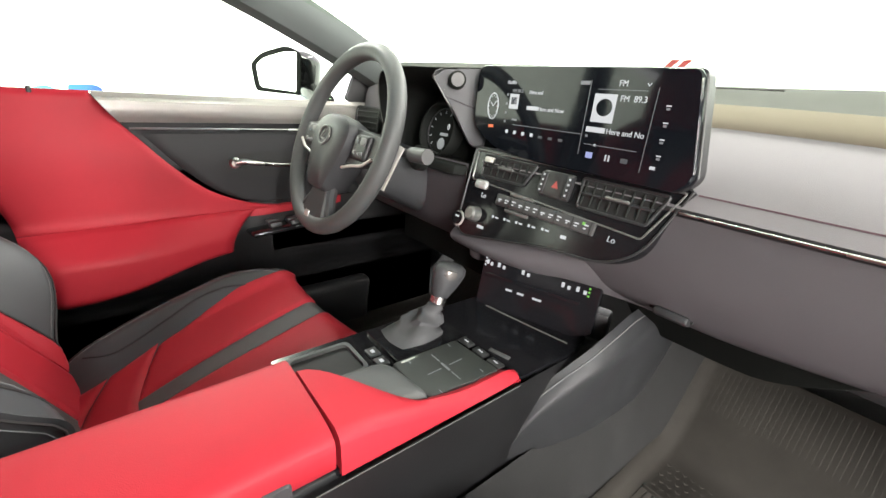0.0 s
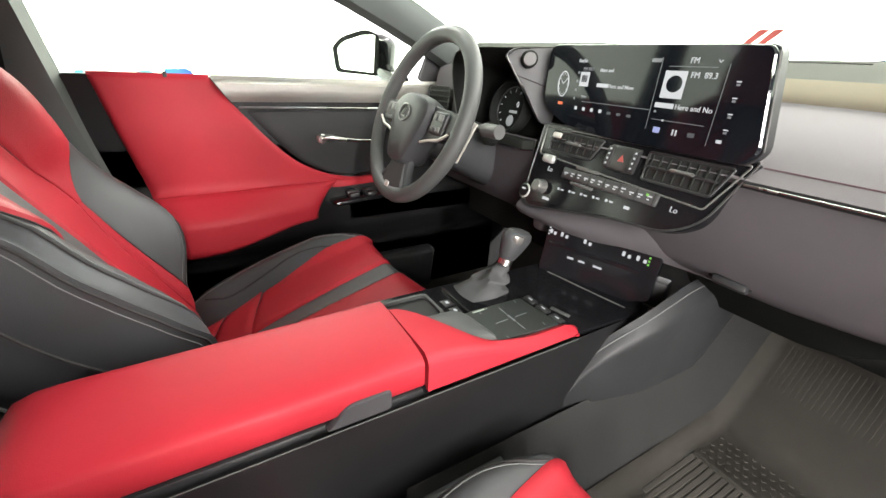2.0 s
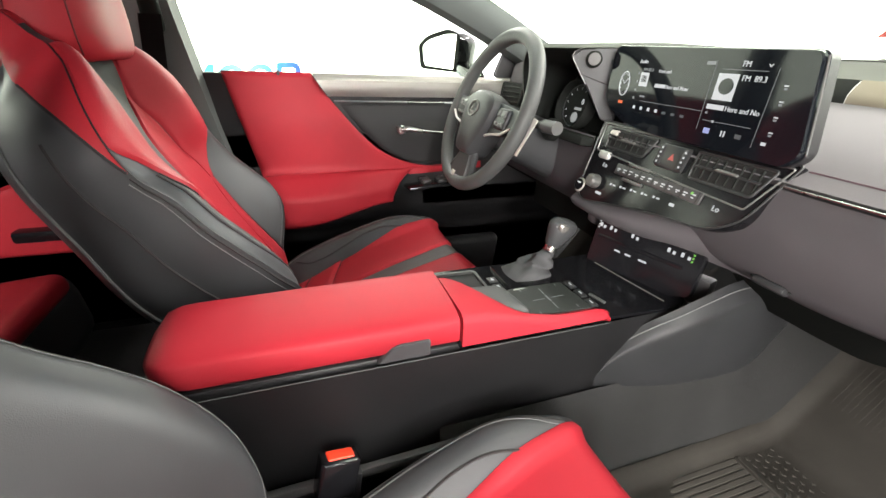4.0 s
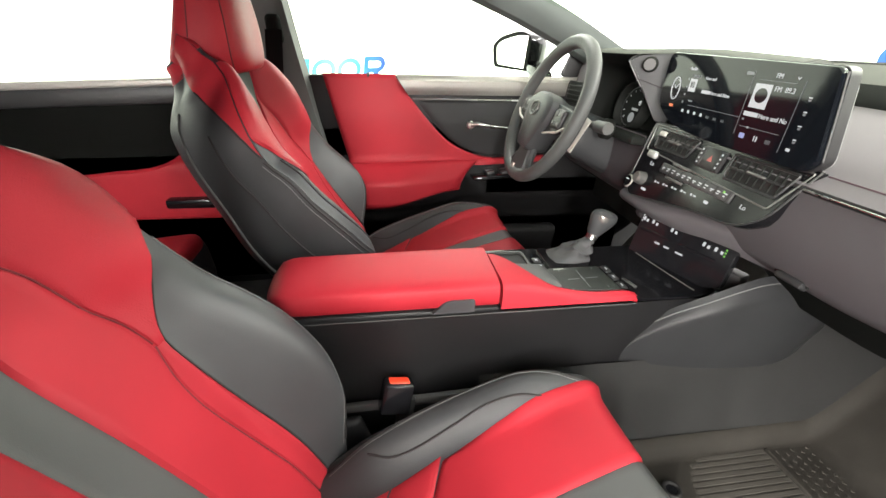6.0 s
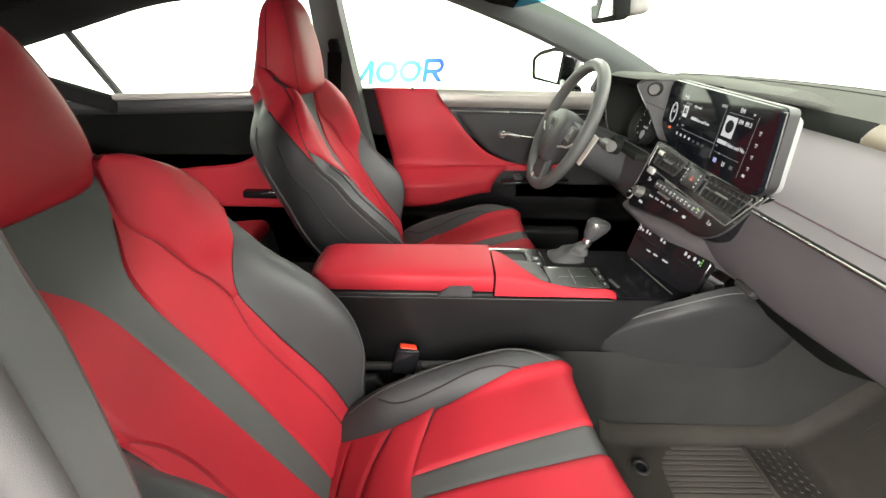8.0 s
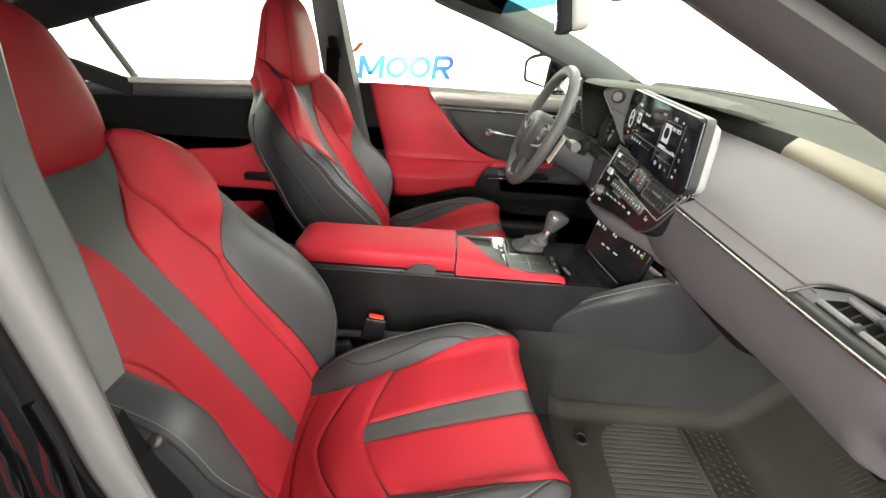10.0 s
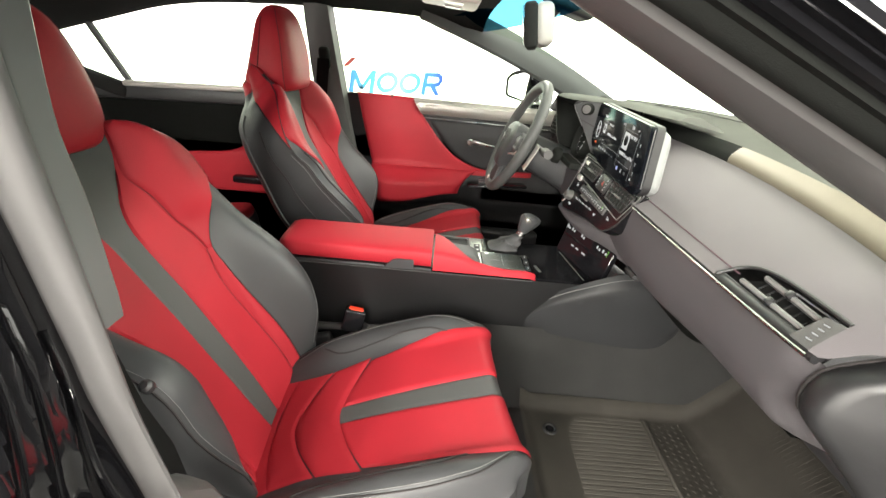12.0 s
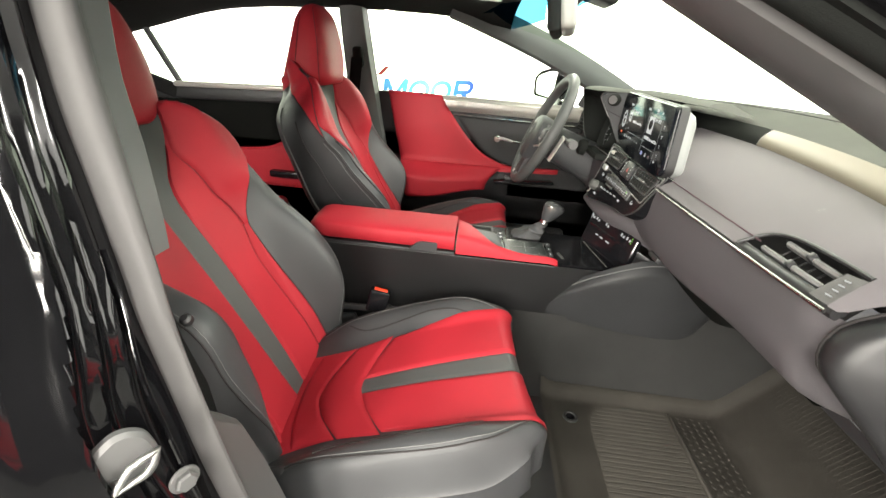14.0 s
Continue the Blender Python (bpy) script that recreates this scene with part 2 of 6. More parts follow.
def rounded(pts, r, seg=5):
    """An outline with its corners rounded; r is one radius or one a corner."""
    out = []
    n = len(pts)
    for i in range(n):
        p, a, b = Vector(pts[i]), Vector(pts[i - 1]), Vector(pts[(i + 1) % n])
        rad = r[i] if isinstance(r, (list, tuple)) else r
        da, db = (a - p).normalized(), (b - p).normalized()
        q1, q2 = p + da * rad, p + db * rad
        for k in range(seg + 1):
            t = k / seg
            out.append(tuple((1 - t) ** 2 * q1 + 2 * t * (1 - t) * p + t * t * q2))
    return out


def words(name, text, size, m, material, parent, depth=0.0004):
    """Writing with the built-in font, flat on a face at the pose m."""
    data = bpy.data.curves.new(name, "FONT")
    data.body, data.size, data.extrude, data.align_x, data.align_y = text, size, depth, "CENTER", "CENTER"
    tmp = bpy.data.objects.new(name, data)
    me = bpy.data.meshes.new_from_object(tmp)
    bpy.data.objects.remove(tmp)
    me.transform(m)
    me.materials.append(material)
    ob = new(name, me)
    ob.parent = parent
    ob.matrix_parent_inverse = Matrix.Translation(-Vector(parent.location)) if parent.type == "EMPTY" else Matrix()
    return ob


def axes(o, ex, ey):
    """A pose with its origin at o, local x along ex and local y along ey (made square)."""
    ex = Vector(ex).normalized()
    ez = ex.cross(Vector(ey)).normalized()
    ey = ez.cross(ex)
    return Matrix(((ex.x, ey.x, ez.x, o[0]), (ex.y, ey.y, ez.y, o[1]), (ex.z, ey.z, ez.z, o[2]), (0, 0, 0, 1)))


# ---- studio ----
def ring_wall(a0, a1, seg):
    bm = bmesh.new()
    R, top = 4.6, 3.0

    def inner(p, q):
        a = radians(a0 + (a1 - a0) * p)
        if q < 0.2:
            k = q / 0.2 * math.pi / 2
            r, z = R - 0.5 + 0.5 * math.sin(k), GROUND + 0.5 - 0.5 * math.cos(k)
        else:
            r, z = R, GROUND + 0.5 + (q - 0.2) / 0.8 * (top - GROUND - 0.5)
        return (CX + r * math.cos(a), r * math.sin(a), z)

    sheet(inner, seg, 14, bm)
    bmesh.ops.solidify(bm, geom=bm.faces[:], thickness=-0.08)
    return bm


# the backdrop emits light itself and so brightens the cabin
setting("wall_backdrop", ring_wall(55, 285, 80), BACKDROP, "seamless white studio wall that glows in place of lamps", "wall")
setting("wall_entrance", ring_wall(285, 415, 50), STUDIO_GREY, "plain grey studio wall on the entrance side", "wall")
setting("ground", disc(4.3, 0.1, Matrix.Translation((CX, 0, GROUND - 0.1)), 64), STUDIO_FLOOR, "smooth pale grey studio floor", "floor")
setting("ceiling", disc(4.8, 0.1, Matrix.Translation((CX, 0, 3.0)), 64), WHITE_PAINT, "white studio ceiling", "ceiling")


def sign_paint(first, last):
    """Glossy sign paint that fades from one blue to another along each shape."""
    m = surfaced("sign_blue", first, 0.4, bump=0, vary=0.1)
    nt = m.node_tree
    tc, sep, mix = nt.nodes.new("ShaderNodeTexCoord"), nt.nodes.new("ShaderNodeSeparateXYZ"), nt.nodes.new("ShaderNodeMix")
    mix.data_type = "RGBA"
    mix.inputs["A"].default_value, mix.inputs["B"].default_value = (*first, 1), (*last, 1)
    nt.links.new(tc.outputs["Generated"], sep.inputs["Vector"])
    nt.links.new(sep.outputs["Y"], mix.inputs["Factor"])
    nt.links.new(mix.outputs["Result"], nt.nodes["Principled BSDF"].inputs["Base Color"])
    return m


def sign_shapes():
    """Big raised sign shapes on the wall, blue from dark to light, slanted."""
    sign = thing("wall_sign", (-4.3, -0.9, 0.42), "blue raised sign shapes on the white wall", "sign", kind="structure")
    tones = [((0.03, 0.16, 0.42), (0.08, 0.38, 0.55)), ((0.08, 0.40, 0.60), (0.22, 0.62, 0.58)), ((0.24, 0.62, 0.60), (0.06, 0.36, 0.62)), ((0.05, 0.26, 0.60), (0.02, 0.07, 0.42))]
    mats = [sign_paint(*c) for c in tones]
    h, slant = 0.255, 0.20
    face = axes((-4.40, 0.0, 0.412), (0.0, 1, 0.055), (0, -0.02, 1))
    y0 = [-1.11, -0.785, -0.51, -0.225]
    for i, y in enumerate(y0):
        w, k8 = 0.26, 0.86
        if i in (1, 2):
            out, hole = [], []
            for k in range(28):
                c, s = math.cos(2 * math.pi * k / 28), math.sin(2 * math.pi * k / 28)
                out.append((y + w / 2 + 0.130 * c + slant * (h / 2 + 0.120 * s), h / 2 + 0.120 * s))
                hole.append((y + w / 2 + 0.080 * c + slant * (h / 2 + 0.072 * s), h / 2 + 0.072 * s))
            rings = [[face @ Vector((*p, 0)) for p in hole], [face @ Vector((*p, 0)) for p in out],
                     [face @ Vector((*p, 0.04)) for p in out], [face @ Vector((*p, 0.04)) for p in hole]]
            part("sign_ring", loft(rings + [rings[0]], caps=False), mats[i], sign)
        else:
            bm = bmesh.new()
            if i == 0:
                bars = [(0.0, 0.062, 0, h), (0.288, 0.062, 0, h)]
                for u0, u1 in ((0.0, 0.122), (0.248, 0.122)):
                    dia = [(y + u0, h), (y + u0 + 0.052, h), (y + u1 + 0.054, 0.04), (y + u1, 0.04)]
                    plate([(u + slant * v, v) for u, v in dia[::-1]], 0.038, face, bm=bm)
            else:
                bars = [(0.0, 0.062, 0, h), (0.060, 0.125, h - 0.048, h), (0.060, 0.125, 0.092, 0.140)]
                mid, r1, r0 = (h + 0.092) / 2, (h - 0.092) / 2, (h - 0.092) / 2 - 0.050
                turn = [radians(-90 + 15 * k) for k in range(13)]
                bow = [(y + 0.155 + r1 * math.cos(a), mid + r1 * math.sin(a)) for a in turn] + [(y + 0.155 + r0 * math.cos(a), mid + r0 * math.sin(a)) for a in reversed(turn)]
                plate([(u + slant * v, v) for u, v in bow], 0.04, face, bm=bm)
                leg = [(y + 0.100, 0.094), (y + 0.165, 0.094), (y + 0.238, 0.0), (y + 0.172, 0.0)]
                plate([(u + slant * v, v) for u, v in leg[::-1]], 0.04, face, bm=bm)
            for x, bw, z0, z1 in [(x * k8, bw * k8, z0, z1) for x, bw, z0, z1 in bars]:
                plate([(y + x + slant * z0, z0), (y + x + bw + slant * z0, z0), (y + x + bw + slant * z1, z1), (y + x + slant * z1, z1)], 0.04, face, bm=bm)
            part("sign_block", bm, mats[i], sign)
    red = surfaced("sign_red", (0.20, 0.012, 0.012), 0.4, bump=0, vary=0.15)
    # one slash over the row, and two slanted slashes on the wall ahead of the car
    part("sign_slash", plate([(-1.16, 0.29), (-1.10, 0.29), (-0.99, 0.39), (-1.05, 0.39)], 0.04, face), red, sign)
    ahead = thing("slash_sign", (-1.2, 4.3, 1.1), "red slanted twin slash sign on white wall", "sign", kind="structure")
    f2 = axes((-1.70, 4.10, 1.05), (1, 0.38, 0), (0, 0, 1))
    for k in range(2):
        x = 0.10 * k
        part("sign_slash", plate(rounded([(x, 0), (x + 0.05, 0), (x + 0.20, 0.15), (x + 0.125, 0.15)], 0.012, 3), 0.03, f2), red, ahead)
    low = surfaced("sign_blue_dark", (0.012, 0.03, 0.16), 0.4, bump=0, vary=0.2)
    f3 = axes((-0.85, 4.33, 0.90), (1, 0.08, 0), (0, 0, 1))
    blue = thing("low_sign", (0.3, 4.4, 1.0), "row of dark blue sign blocks on white wall", "sign", kind="structure")
    for k in range(5):
        part("sign_block", plate(rounded([(0.13 * k, 0), (0.13 * k + 0.10, 0), (0.13 * k + 0.12, 0.085), (0.13 * k + 0.02, 0.085)], 0.02, 3), 0.03, f3), low, blue)

    f4 = axes((-2.20, 3.88, 0.80), (0.87, 0.50, 0), (0, 0, 1))
    rings = [[f4 @ Vector((rr * math.cos(2 * math.pi * k / 32), rr * math.sin(2 * math.pi * k / 32), zz)) for k in range(32)] for rr, zz in ((0.085, 0), (0.15, 0), (0.15, 0.03), (0.085, 0.03), (0.085, 0))]
    part("sign_ring", loft(rings, caps=False), sign_paint((0.03, 0.12, 0.55), (0.02, 0.07, 0.42)), blue)


sign_shapes()


# ---- car shell ----
WD, WP = CX - 0.715, CX + 0.715       # window planes, far side and open side


def mir(x):
    return 2 * CX - x


def headliner():
    def f(p, q):
        x = CX + (p - 0.5) * 1.36
        y = -1.45 + q * 1.68
        k = abs(p - 0.5) * 2
        z = 1.085 - 0.055 * k ** 4 - 0.075 * smooth(y, -0.7, -1.45) - 0.05 * smooth(y, -0.02, 0.23)
        return (x, y, z)
    bm = sheet(f, 24, 24)
    bmesh.ops.solidify(bm, geom=bm.faces[:], thickness=-0.03)
    return bm


setting("roof_lining", headliner(), FABRIC, "dark cloth headliner under the car roof", "headliner")


def roof_rail(side):
    """Dark trim along the top of the side windows, from the A-pillar to the rear pillar."""
    top = curve((-1.75, 0.80), (-1.45, 0.84), (-1.22, 0.90), (-0.90, 0.985), (-0.55, 1.018), (-0.07, 1.028), (0.10, 1.012), (0.23, 0.969))
    rings = []
    for i in range(30):
        y = -1.75 + i / 29 * 1.93
        z = top(y)
        x = CX + side * (0.70 - 0.0 * z)
        rings.append([Vector((x + side * a, y, z + b)) for a, b in ((0.02, 0.0), (-0.015, 0.005), (-0.05, 0.03), (-0.10, 0.075), (-0.02, 0.13), (0.05, 0.09), (0.05, 0.02))])
    return loft(rings)


setting("roof_rail", roof_rail(-1), FABRIC, "dark cloth covered roof rail over the side windows", "roof trim")
setting("roof_rail", roof_rail(1), FABRIC, "dark cloth covered roof rail over the door opening", "roof trim")


def sweep_section(path, section, bm=None):
    """Sweeps (side, up) section points, given as function of 0..1, along points with a fixed out and normal axis."""
    rings = []
    for i, (p, out, nrm) in enumerate(path):
        rings.append([Vector(p) + Vector(out) * a + Vector(nrm) * b for a, b in section(i / (len(path) - 1))])
    return loft(rings, True, bm)


def a_pillar(side):
    """Inner trim of the windscreen pillar: a thick rounded bar from the roof to the dash."""
    path = []
    for i in range(15):
        k = i / 14
        y = 0.02 + k * 0.86
        z = 1.052 - 0.42 * (y - 0.02) - 0.03 * math.sin(k * math.pi) * -1
        x = CX + side * (0.655 + 0.05 * k)
        path.append(((x, y, z), (0, 0.40, 0.916), (side, 0, 0)))
    w = 0.030

    def sec(k):
        return [(-0.035, 0.045), (-0.04, 0.01), (-0.03, -0.018), (0.0, -0.032), (w, -0.03), (0.055, -0.01), (0.06, 0.03), (0.045, 0.06), (-0.02, 0.065)]
    return sweep_section(path, sec)


setting("windscreen_pillar", a_pillar(-1), surfaced("pillar_cloth", (0.055, 0.062, 0.060), 0.9, grain=1800, bump=0.3, cells=False), "dark grey cloth trimmed windscreen pillar beside the driver", "pillar")


def near_pillar():
    """The windscreen pillar at the open door: grey trim, rubber seal, black painted metal."""
    bmt, bmr, bmb, bmf = bmesh.new(), bmesh.new(), bmesh.new(), bmesh.new()
    trim, seal, flange, frame_bar = [], [], [], []
    for i in range(25):
        y = -0.14 + 1.02 * i / 24
        zi, zo, zb = 0.967 - 0.452 * (y - 0.218), 0.956 - 0.405 * (y - 0.263), 0.952 - 0.405 * (y - 0.313)
        bend = 0.10 * smooth(y, 0.12, -0.14) ** 2
        xi, xo, xb = 0.622 - 0.03 * smooth(y, 0.2, -0.14), 0.688, 0.750
        zi, zo, zb = zi - bend, zo - bend, zb - bend
        I, O, B = Vector((xi, y, zi)), Vector((xo, y, zo)), Vector((xb, y, zb))
        out = Vector((0.35, -0.45, -0.55)) * 0.45
        trim.append([I + Vector((-0.02, 0.03, 0.03)), I, I + out * 0.012 + (O - I) * 0.06, I + (O - I) * 0.3 + out * 0.026, I + (O - I) * 0.62 + out * 0.028, I + (O - I) * 0.9 + out * 0.018, O, O + Vector((-0.03, 0.02, 0.015))])
        seal.append([O + Vector((0.0, 0.012, 0.012)), O + out * 0.004, O + (B - O) * 0.10 + out * 0.016, O + (B - O) * 0.30 + out * 0.016, O + (B - O) * 0.42 + out * 0.004, O + (B - O) * 0.55 + out * 0.010, O + (B - O) * 0.62 + Vector((0, 0.012, 0.012))])
        P = O + (B - O) * 0.60
        flange.append([P + Vector((0, 0.03, 0.02)), P, P + (B - P) * 0.25 + out * -0.004, P + (B - P) * 0.32 + out * 0.008, P + (B - P) * 0.62 + out * 0.010, P + (B - P) * 0.68 + out * -0.002, P + (B - P) * 0.97 + out * 0.004, B + out * -0.008, B + Vector((-0.05, 0.012, 0.008))])
        frame_bar.append([B + Vector((0.0, 0.0, 0.0)), B + Vector((0.006, 0.001, 0.003)), B + Vector((0.004, 0.004, 0.004)), B + Vector((-0.004, 0.006, 0.005)), B + Vector((-0.012, 0.006, 0.004))])
    t = setting("door_side_pillar", loft(trim, bm=bmt), PILLAR, "grey plastic windscreen pillar trim at the open door", "pillar")
    part("seal", loft(seal, bm=bmr), MATTE, t, "black rubber door seal")
    part("body_flange", loft(flange, bm=bmb), GLOSS, t, "glossy black painted pillar")
    part("roof_gutter", loft(frame_bar, bm=bmf), BODY, t, "glossy black roof gutter")


near_pillar()


def b_pillar_far():
    bm = bmesh.new()
    path = []
    for i in range(14):
        k = i / 13
        z = 1.05 - k * 0.85
        y = -0.365 + 0.10 * k + 0.05 * k * k
        x = WD + 0.02 + 0.055 * math.sin(k * math.pi * 0.5) * 0 - 0.0
        path.append(((x, y, z), (0, 1, 0.15), (1, 0, 0)))
    sweep_section(path, lambda k: [(-0.055 - 0.03 * k, -0.03), (-0.05 - 0.03 * k, 0.015), (0.0, 0.028), (0.035 + 0.025 * k, 0.018), (0.045 + 0.025 * k, -0.03)], bm)
    t = setting("middle_pillar", bm, surfaced("pillar_grey", (0.06, 0.063, 0.06), 0.6, grain=1600, bump=0.2), "dark grey middle pillar between front and rear door", "pillar")
    # belt guide on the pillar, with the strap
    m = axes((WD + 0.06, -0.335, 0.86), (0, 1, 0), (0.3, 0, 1))
    part("belt_guide", rbox(0.040, 0.075, 0.030, m, 0.012, 3), MATTE, t, "black belt guide")
    strap = sheet(lambda p, q: (WD + 0.085 + 0.004 * p, -0.355 + 0.045 * p - 0.05 * q, 0.86 - 0.5 * q), 1, 6)
    bmesh.ops.solidify(strap, geom=strap.faces[:], thickness=0.0015)
    part("belt_strap", strap, FABRIC, t, "black seat belt webbing")


b_pillar_far()


def b_pillar_near():
    """The middle pillar at the open door: grey trim, seal, black metal and the lock striker."""
    x_in = curve((0.0, 0.655), (0.33, 0.664), (0.50, 0.682), (0.58, 0.680), (0.68, 0.655), (0.78, 0.631), (0.84, 0.622), (0.92, 0.594), (1.08, 0.530))
    x_mid = curve((0.0, 0.712), (0.42, 0.712), (0.58, 0.702), (0.68, 0.684), (0.79, 0.661), (0.89, 0.641), (1.08, 0.585))
    x_out = curve((0.0, 0.730), (0.42, 0.727), (0.53, 0.720), (0.63, 0.712), (0.67, 0.705), (0.765, 0.691), (0.815, 0.684), (0.90, 0.664), (1.08, 0.612))
    y_f = lambda z: -0.106 - 0.24 * (z - 0.5)
    band, cover, low, body, rim = [], [], [], [], []
    fold = curve((0.04, 0.030), (0.45, 0.026), (0.58, 0.020), (0.66, 0.004), (0.74, 0.0), (0.90, -0.006), (1.08, -0.01))
    for i in range(61):
        z = 1.08 - i / 60 * 1.04
        a, b, c, y = x_in(z), x_mid(z), x_out(z), y_f(z)
        w = c - b
        band.append([Vector(p) for p in ((b - 0.004, y - 0.03, z), (b, y - 0.001, z), (b + w * 0.06, y + 0.004, z), (b + w * 0.2, y + 0.008, z), (b + w * 0.4, y + 0.010, z), (b + w * 0.6, y + 0.009, z), (b + w * 0.8, y + 0.004, z), (c - 0.003, y - 0.004, z), (c, y - 0.014, z), (c - 0.004, y - 0.04, z))])
        if z > 0.668:
            r = 0.016 * (1 - math.sqrt(max(0.0, 1 - (1 - min(1, (z - 0.668) / 0.022)) ** 2)))
            cover.append([Vector(p) for p in ((a - 0.03 + r, y - 0.085, z), (a - 0.006 + r, y - 0.022, z), (a + r, y - 0.002, z), (a + 0.006 + r, y + 0.003, z), (b + 0.001, y + 0.003, z), (b + 0.001, y - 0.03, z), (b - 0.01, y - 0.09, z))])
        if z < 0.72:
            # slim above, with a broad box that steps inwards near the seat cushion
            step = smooth(z, 0.485, 0.43)
            a2 = a + 0.006 - 0.030 * step
            low.append([Vector(p) for p in ((a2 - 0.010, y - 0.10, z), (a2 - 0.004, y - 0.045, z), (a2 + 0.001, y - 0.022, z), (a2 + 0.009, y - 0.012, z), (a2 + 0.018 + 0.02 * step, y - 0.009, z), (b + 0.001, y - 0.006, z), (b + 0.001, y - 0.03, z), (b - 0.01, y - 0.10, z))])
        # pressed metal: three rounded beads that swing outwards as they go down
        ring = [Vector((c - 0.006, y - 0.04, z))]
        f = fold(z)
        n = 44
        for k in range(n + 1):
            u = k / n
            v = u * 0.155
            bead = sum(0.0065 * math.exp(-((v - (x0 + f * g)) / 0.0055) ** 2) for x0, g in ((0.020, 0.5), (0.038, 0.9), (0.058, 1.2)))
            dish = -0.020 * smooth(v, 0.060 + f, 0.100 + f) - 0.030 * smooth(v, 0.115, 0.155)
            pit = -0.012 * math.exp(-((z - 0.515) / 0.075) ** 4) * math.exp(-((v - 0.050) / 0.035) ** 4)
            ring.append(Vector((c - 0.002 + v, y - 0.018 - 0.10 * v + bead + dish + pit, z)))
        ring += [Vector((c + 0.158, y - 0.20, z)), Vector((c, y - 0.20, z))]
        body.append(ring)
        rim.append(Vector((c + 0.010 + 0.012 * smooth(z, 0.66, 0.56), y - 0.016, z)))
    t = setting("door_post", loft(band), surfaced("door_seal_grey", (0.062, 0.060, 0.060), 0.55, grain=1600, bump=0.15, spec=0.35), "grey sealing strip along the middle door post", "pillar")
    part("upper_cover", loft(cover), COVER, t, "grey upper pillar cover")
    part("lower_cover", loft(low), PILLAR, t, "grey lower pillar cover with a broad foot")
    part("body_panel", loft(body), BODY, t, "glossy black painted door post")
    part("metal_edge", tube([p for p in rim if 0.10 < p.z < 0.70], 0.0028, 8), BODY, t, "folded black metal edge")
    m = axes((0.779, -0.139, 0.520), (-0.80, 0.58, 0.10), (0.10, -0.10, 1))
    metal = surfaced("striker_grey", (0.085, 0.085, 0.085), 0.5, 0.0, bump=0)
    striker = part("striker_plate", plate(rounded([(-0.021, -0.030), (0.012, -0.036), (0.026, -0.014), (0.022, 0.022), (0.002, 0.036), (-0.024, 0.022)], 0.012), 0.010, m, 0.004), metal, t, "grey metal striker plate")
    loop = [m @ Vector(p) for p in ((-0.018, -0.015, 0.020), (-0.010, -0.004, 0.023), (0.000, 0.008, 0.026), (0.012, 0.010, 0.026), (0.023, 0.009, 0.024), (0.016, -0.003, 0.024), (0.007, -0.013, 0.022), (-0.006, -0.015, 0.020))]
    part("striker_loop", tube(loop, 0.0032, 10, closed=True), STEEL, striker, "bright steel loop")
    part("loop_foot", tube([m @ Vector((-0.014, -0.013, 0.020)), m @ Vector((-0.014, -0.012, 0.006))], 0.0034, 8), STEEL, striker)
    m2 = axes((0.752, -0.112, 0.458), (-0.85, 0.5, 0.1), (0.0, -0.1, 1))
    part("bolt", disc(0.011, 0.010, m2, 6, 0.002), metal, t, "zinc bolt")
    part("bolt_washer", disc(0.015, 0.003, m2, 20, 0.001), metal, t)
    # belt strap and its anchor, going down inside the post
    pts = [(0.668, -0.172, 0.62), (0.664, -0.165, 0.55), (0.652, -0.155, 0.47), (0.645, -0.150, 0.35), (0.645, -0.150, 0.12)]

    def f(p, q):
        i = min(3, int(q * 4))
        a, b = Vector(pts[i]), Vector(pts[i + 1])
        return a.lerp(b, q * 4 - i) + Vector((0.040, 0.012, 0)) * (p - 0.5)
    strap = sheet(f, 1, 12)
    bmesh.ops.solidify(strap, geom=strap.faces[:], thickness=0.0015)
    part("belt_strap", strap, FABRIC, t, "black seat belt webbing")
    part("belt_stop", disc(0.007, 0.010, axes((0.655, -0.150, 0.585), (0, 1, 0), (-1, 0, 0.6)), 14, 0.003), TRIM, t, "small round belt button")


b_pillar_near()


def windows():
    # windscreen: bowed, from the dash to the roof
    def f(p, q):
        k = (p - 0.5) * 2
        yb, zb = 1.02 - 0.16 * k * k, 0.822 - 0.02 * k * k
        yt, zt = 0.22 - 0.12 * k * k, 1.05 - 0.02 * k * k
        x = CX + k * (0.70 - 0.05 * q)
        return (x, yb + (yt - yb) * q, zb + (zt - zb) * q + 0.02 * math.sin(q * math.pi))
    t = setting("windscreen", sheet(f, 20, 10), GLASS, "clear bowed windscreen", "windscreen")
    t.visible_shadow = False
    band = sheet(lambda p, q: Vector(f(p, 0.82 + 0.18 * q)) + Vector((0, -0.006, -0.006)), 20, 2)
    bt = part("tint_band", band, SHADE_BLUE, t, "blue tinted strip along the top")
    bt.visible_shadow = False
    # side glass, far side
    t = setting("window_1", sheet(lambda p, q: (WD - 0.012 + 0.02 * q, -0.30 + 0.80 * p, 0.74 + q * (0.29 - 0.20 * smooth(p, 0.45, 1.0))), 10, 4), GLASS, "clear glass of the driver door window", "window")
    t.visible_shadow = False
    t = setting("window_2", sheet(lambda p, q: (WD - 0.012 + 0.02 * q, -1.45 + 1.05 * p, 0.71 + q * (0.14 + 0.17 * p)), 10, 4), GLASS, "clear glass of the rear door window", "window")
    t.visible_shadow = False
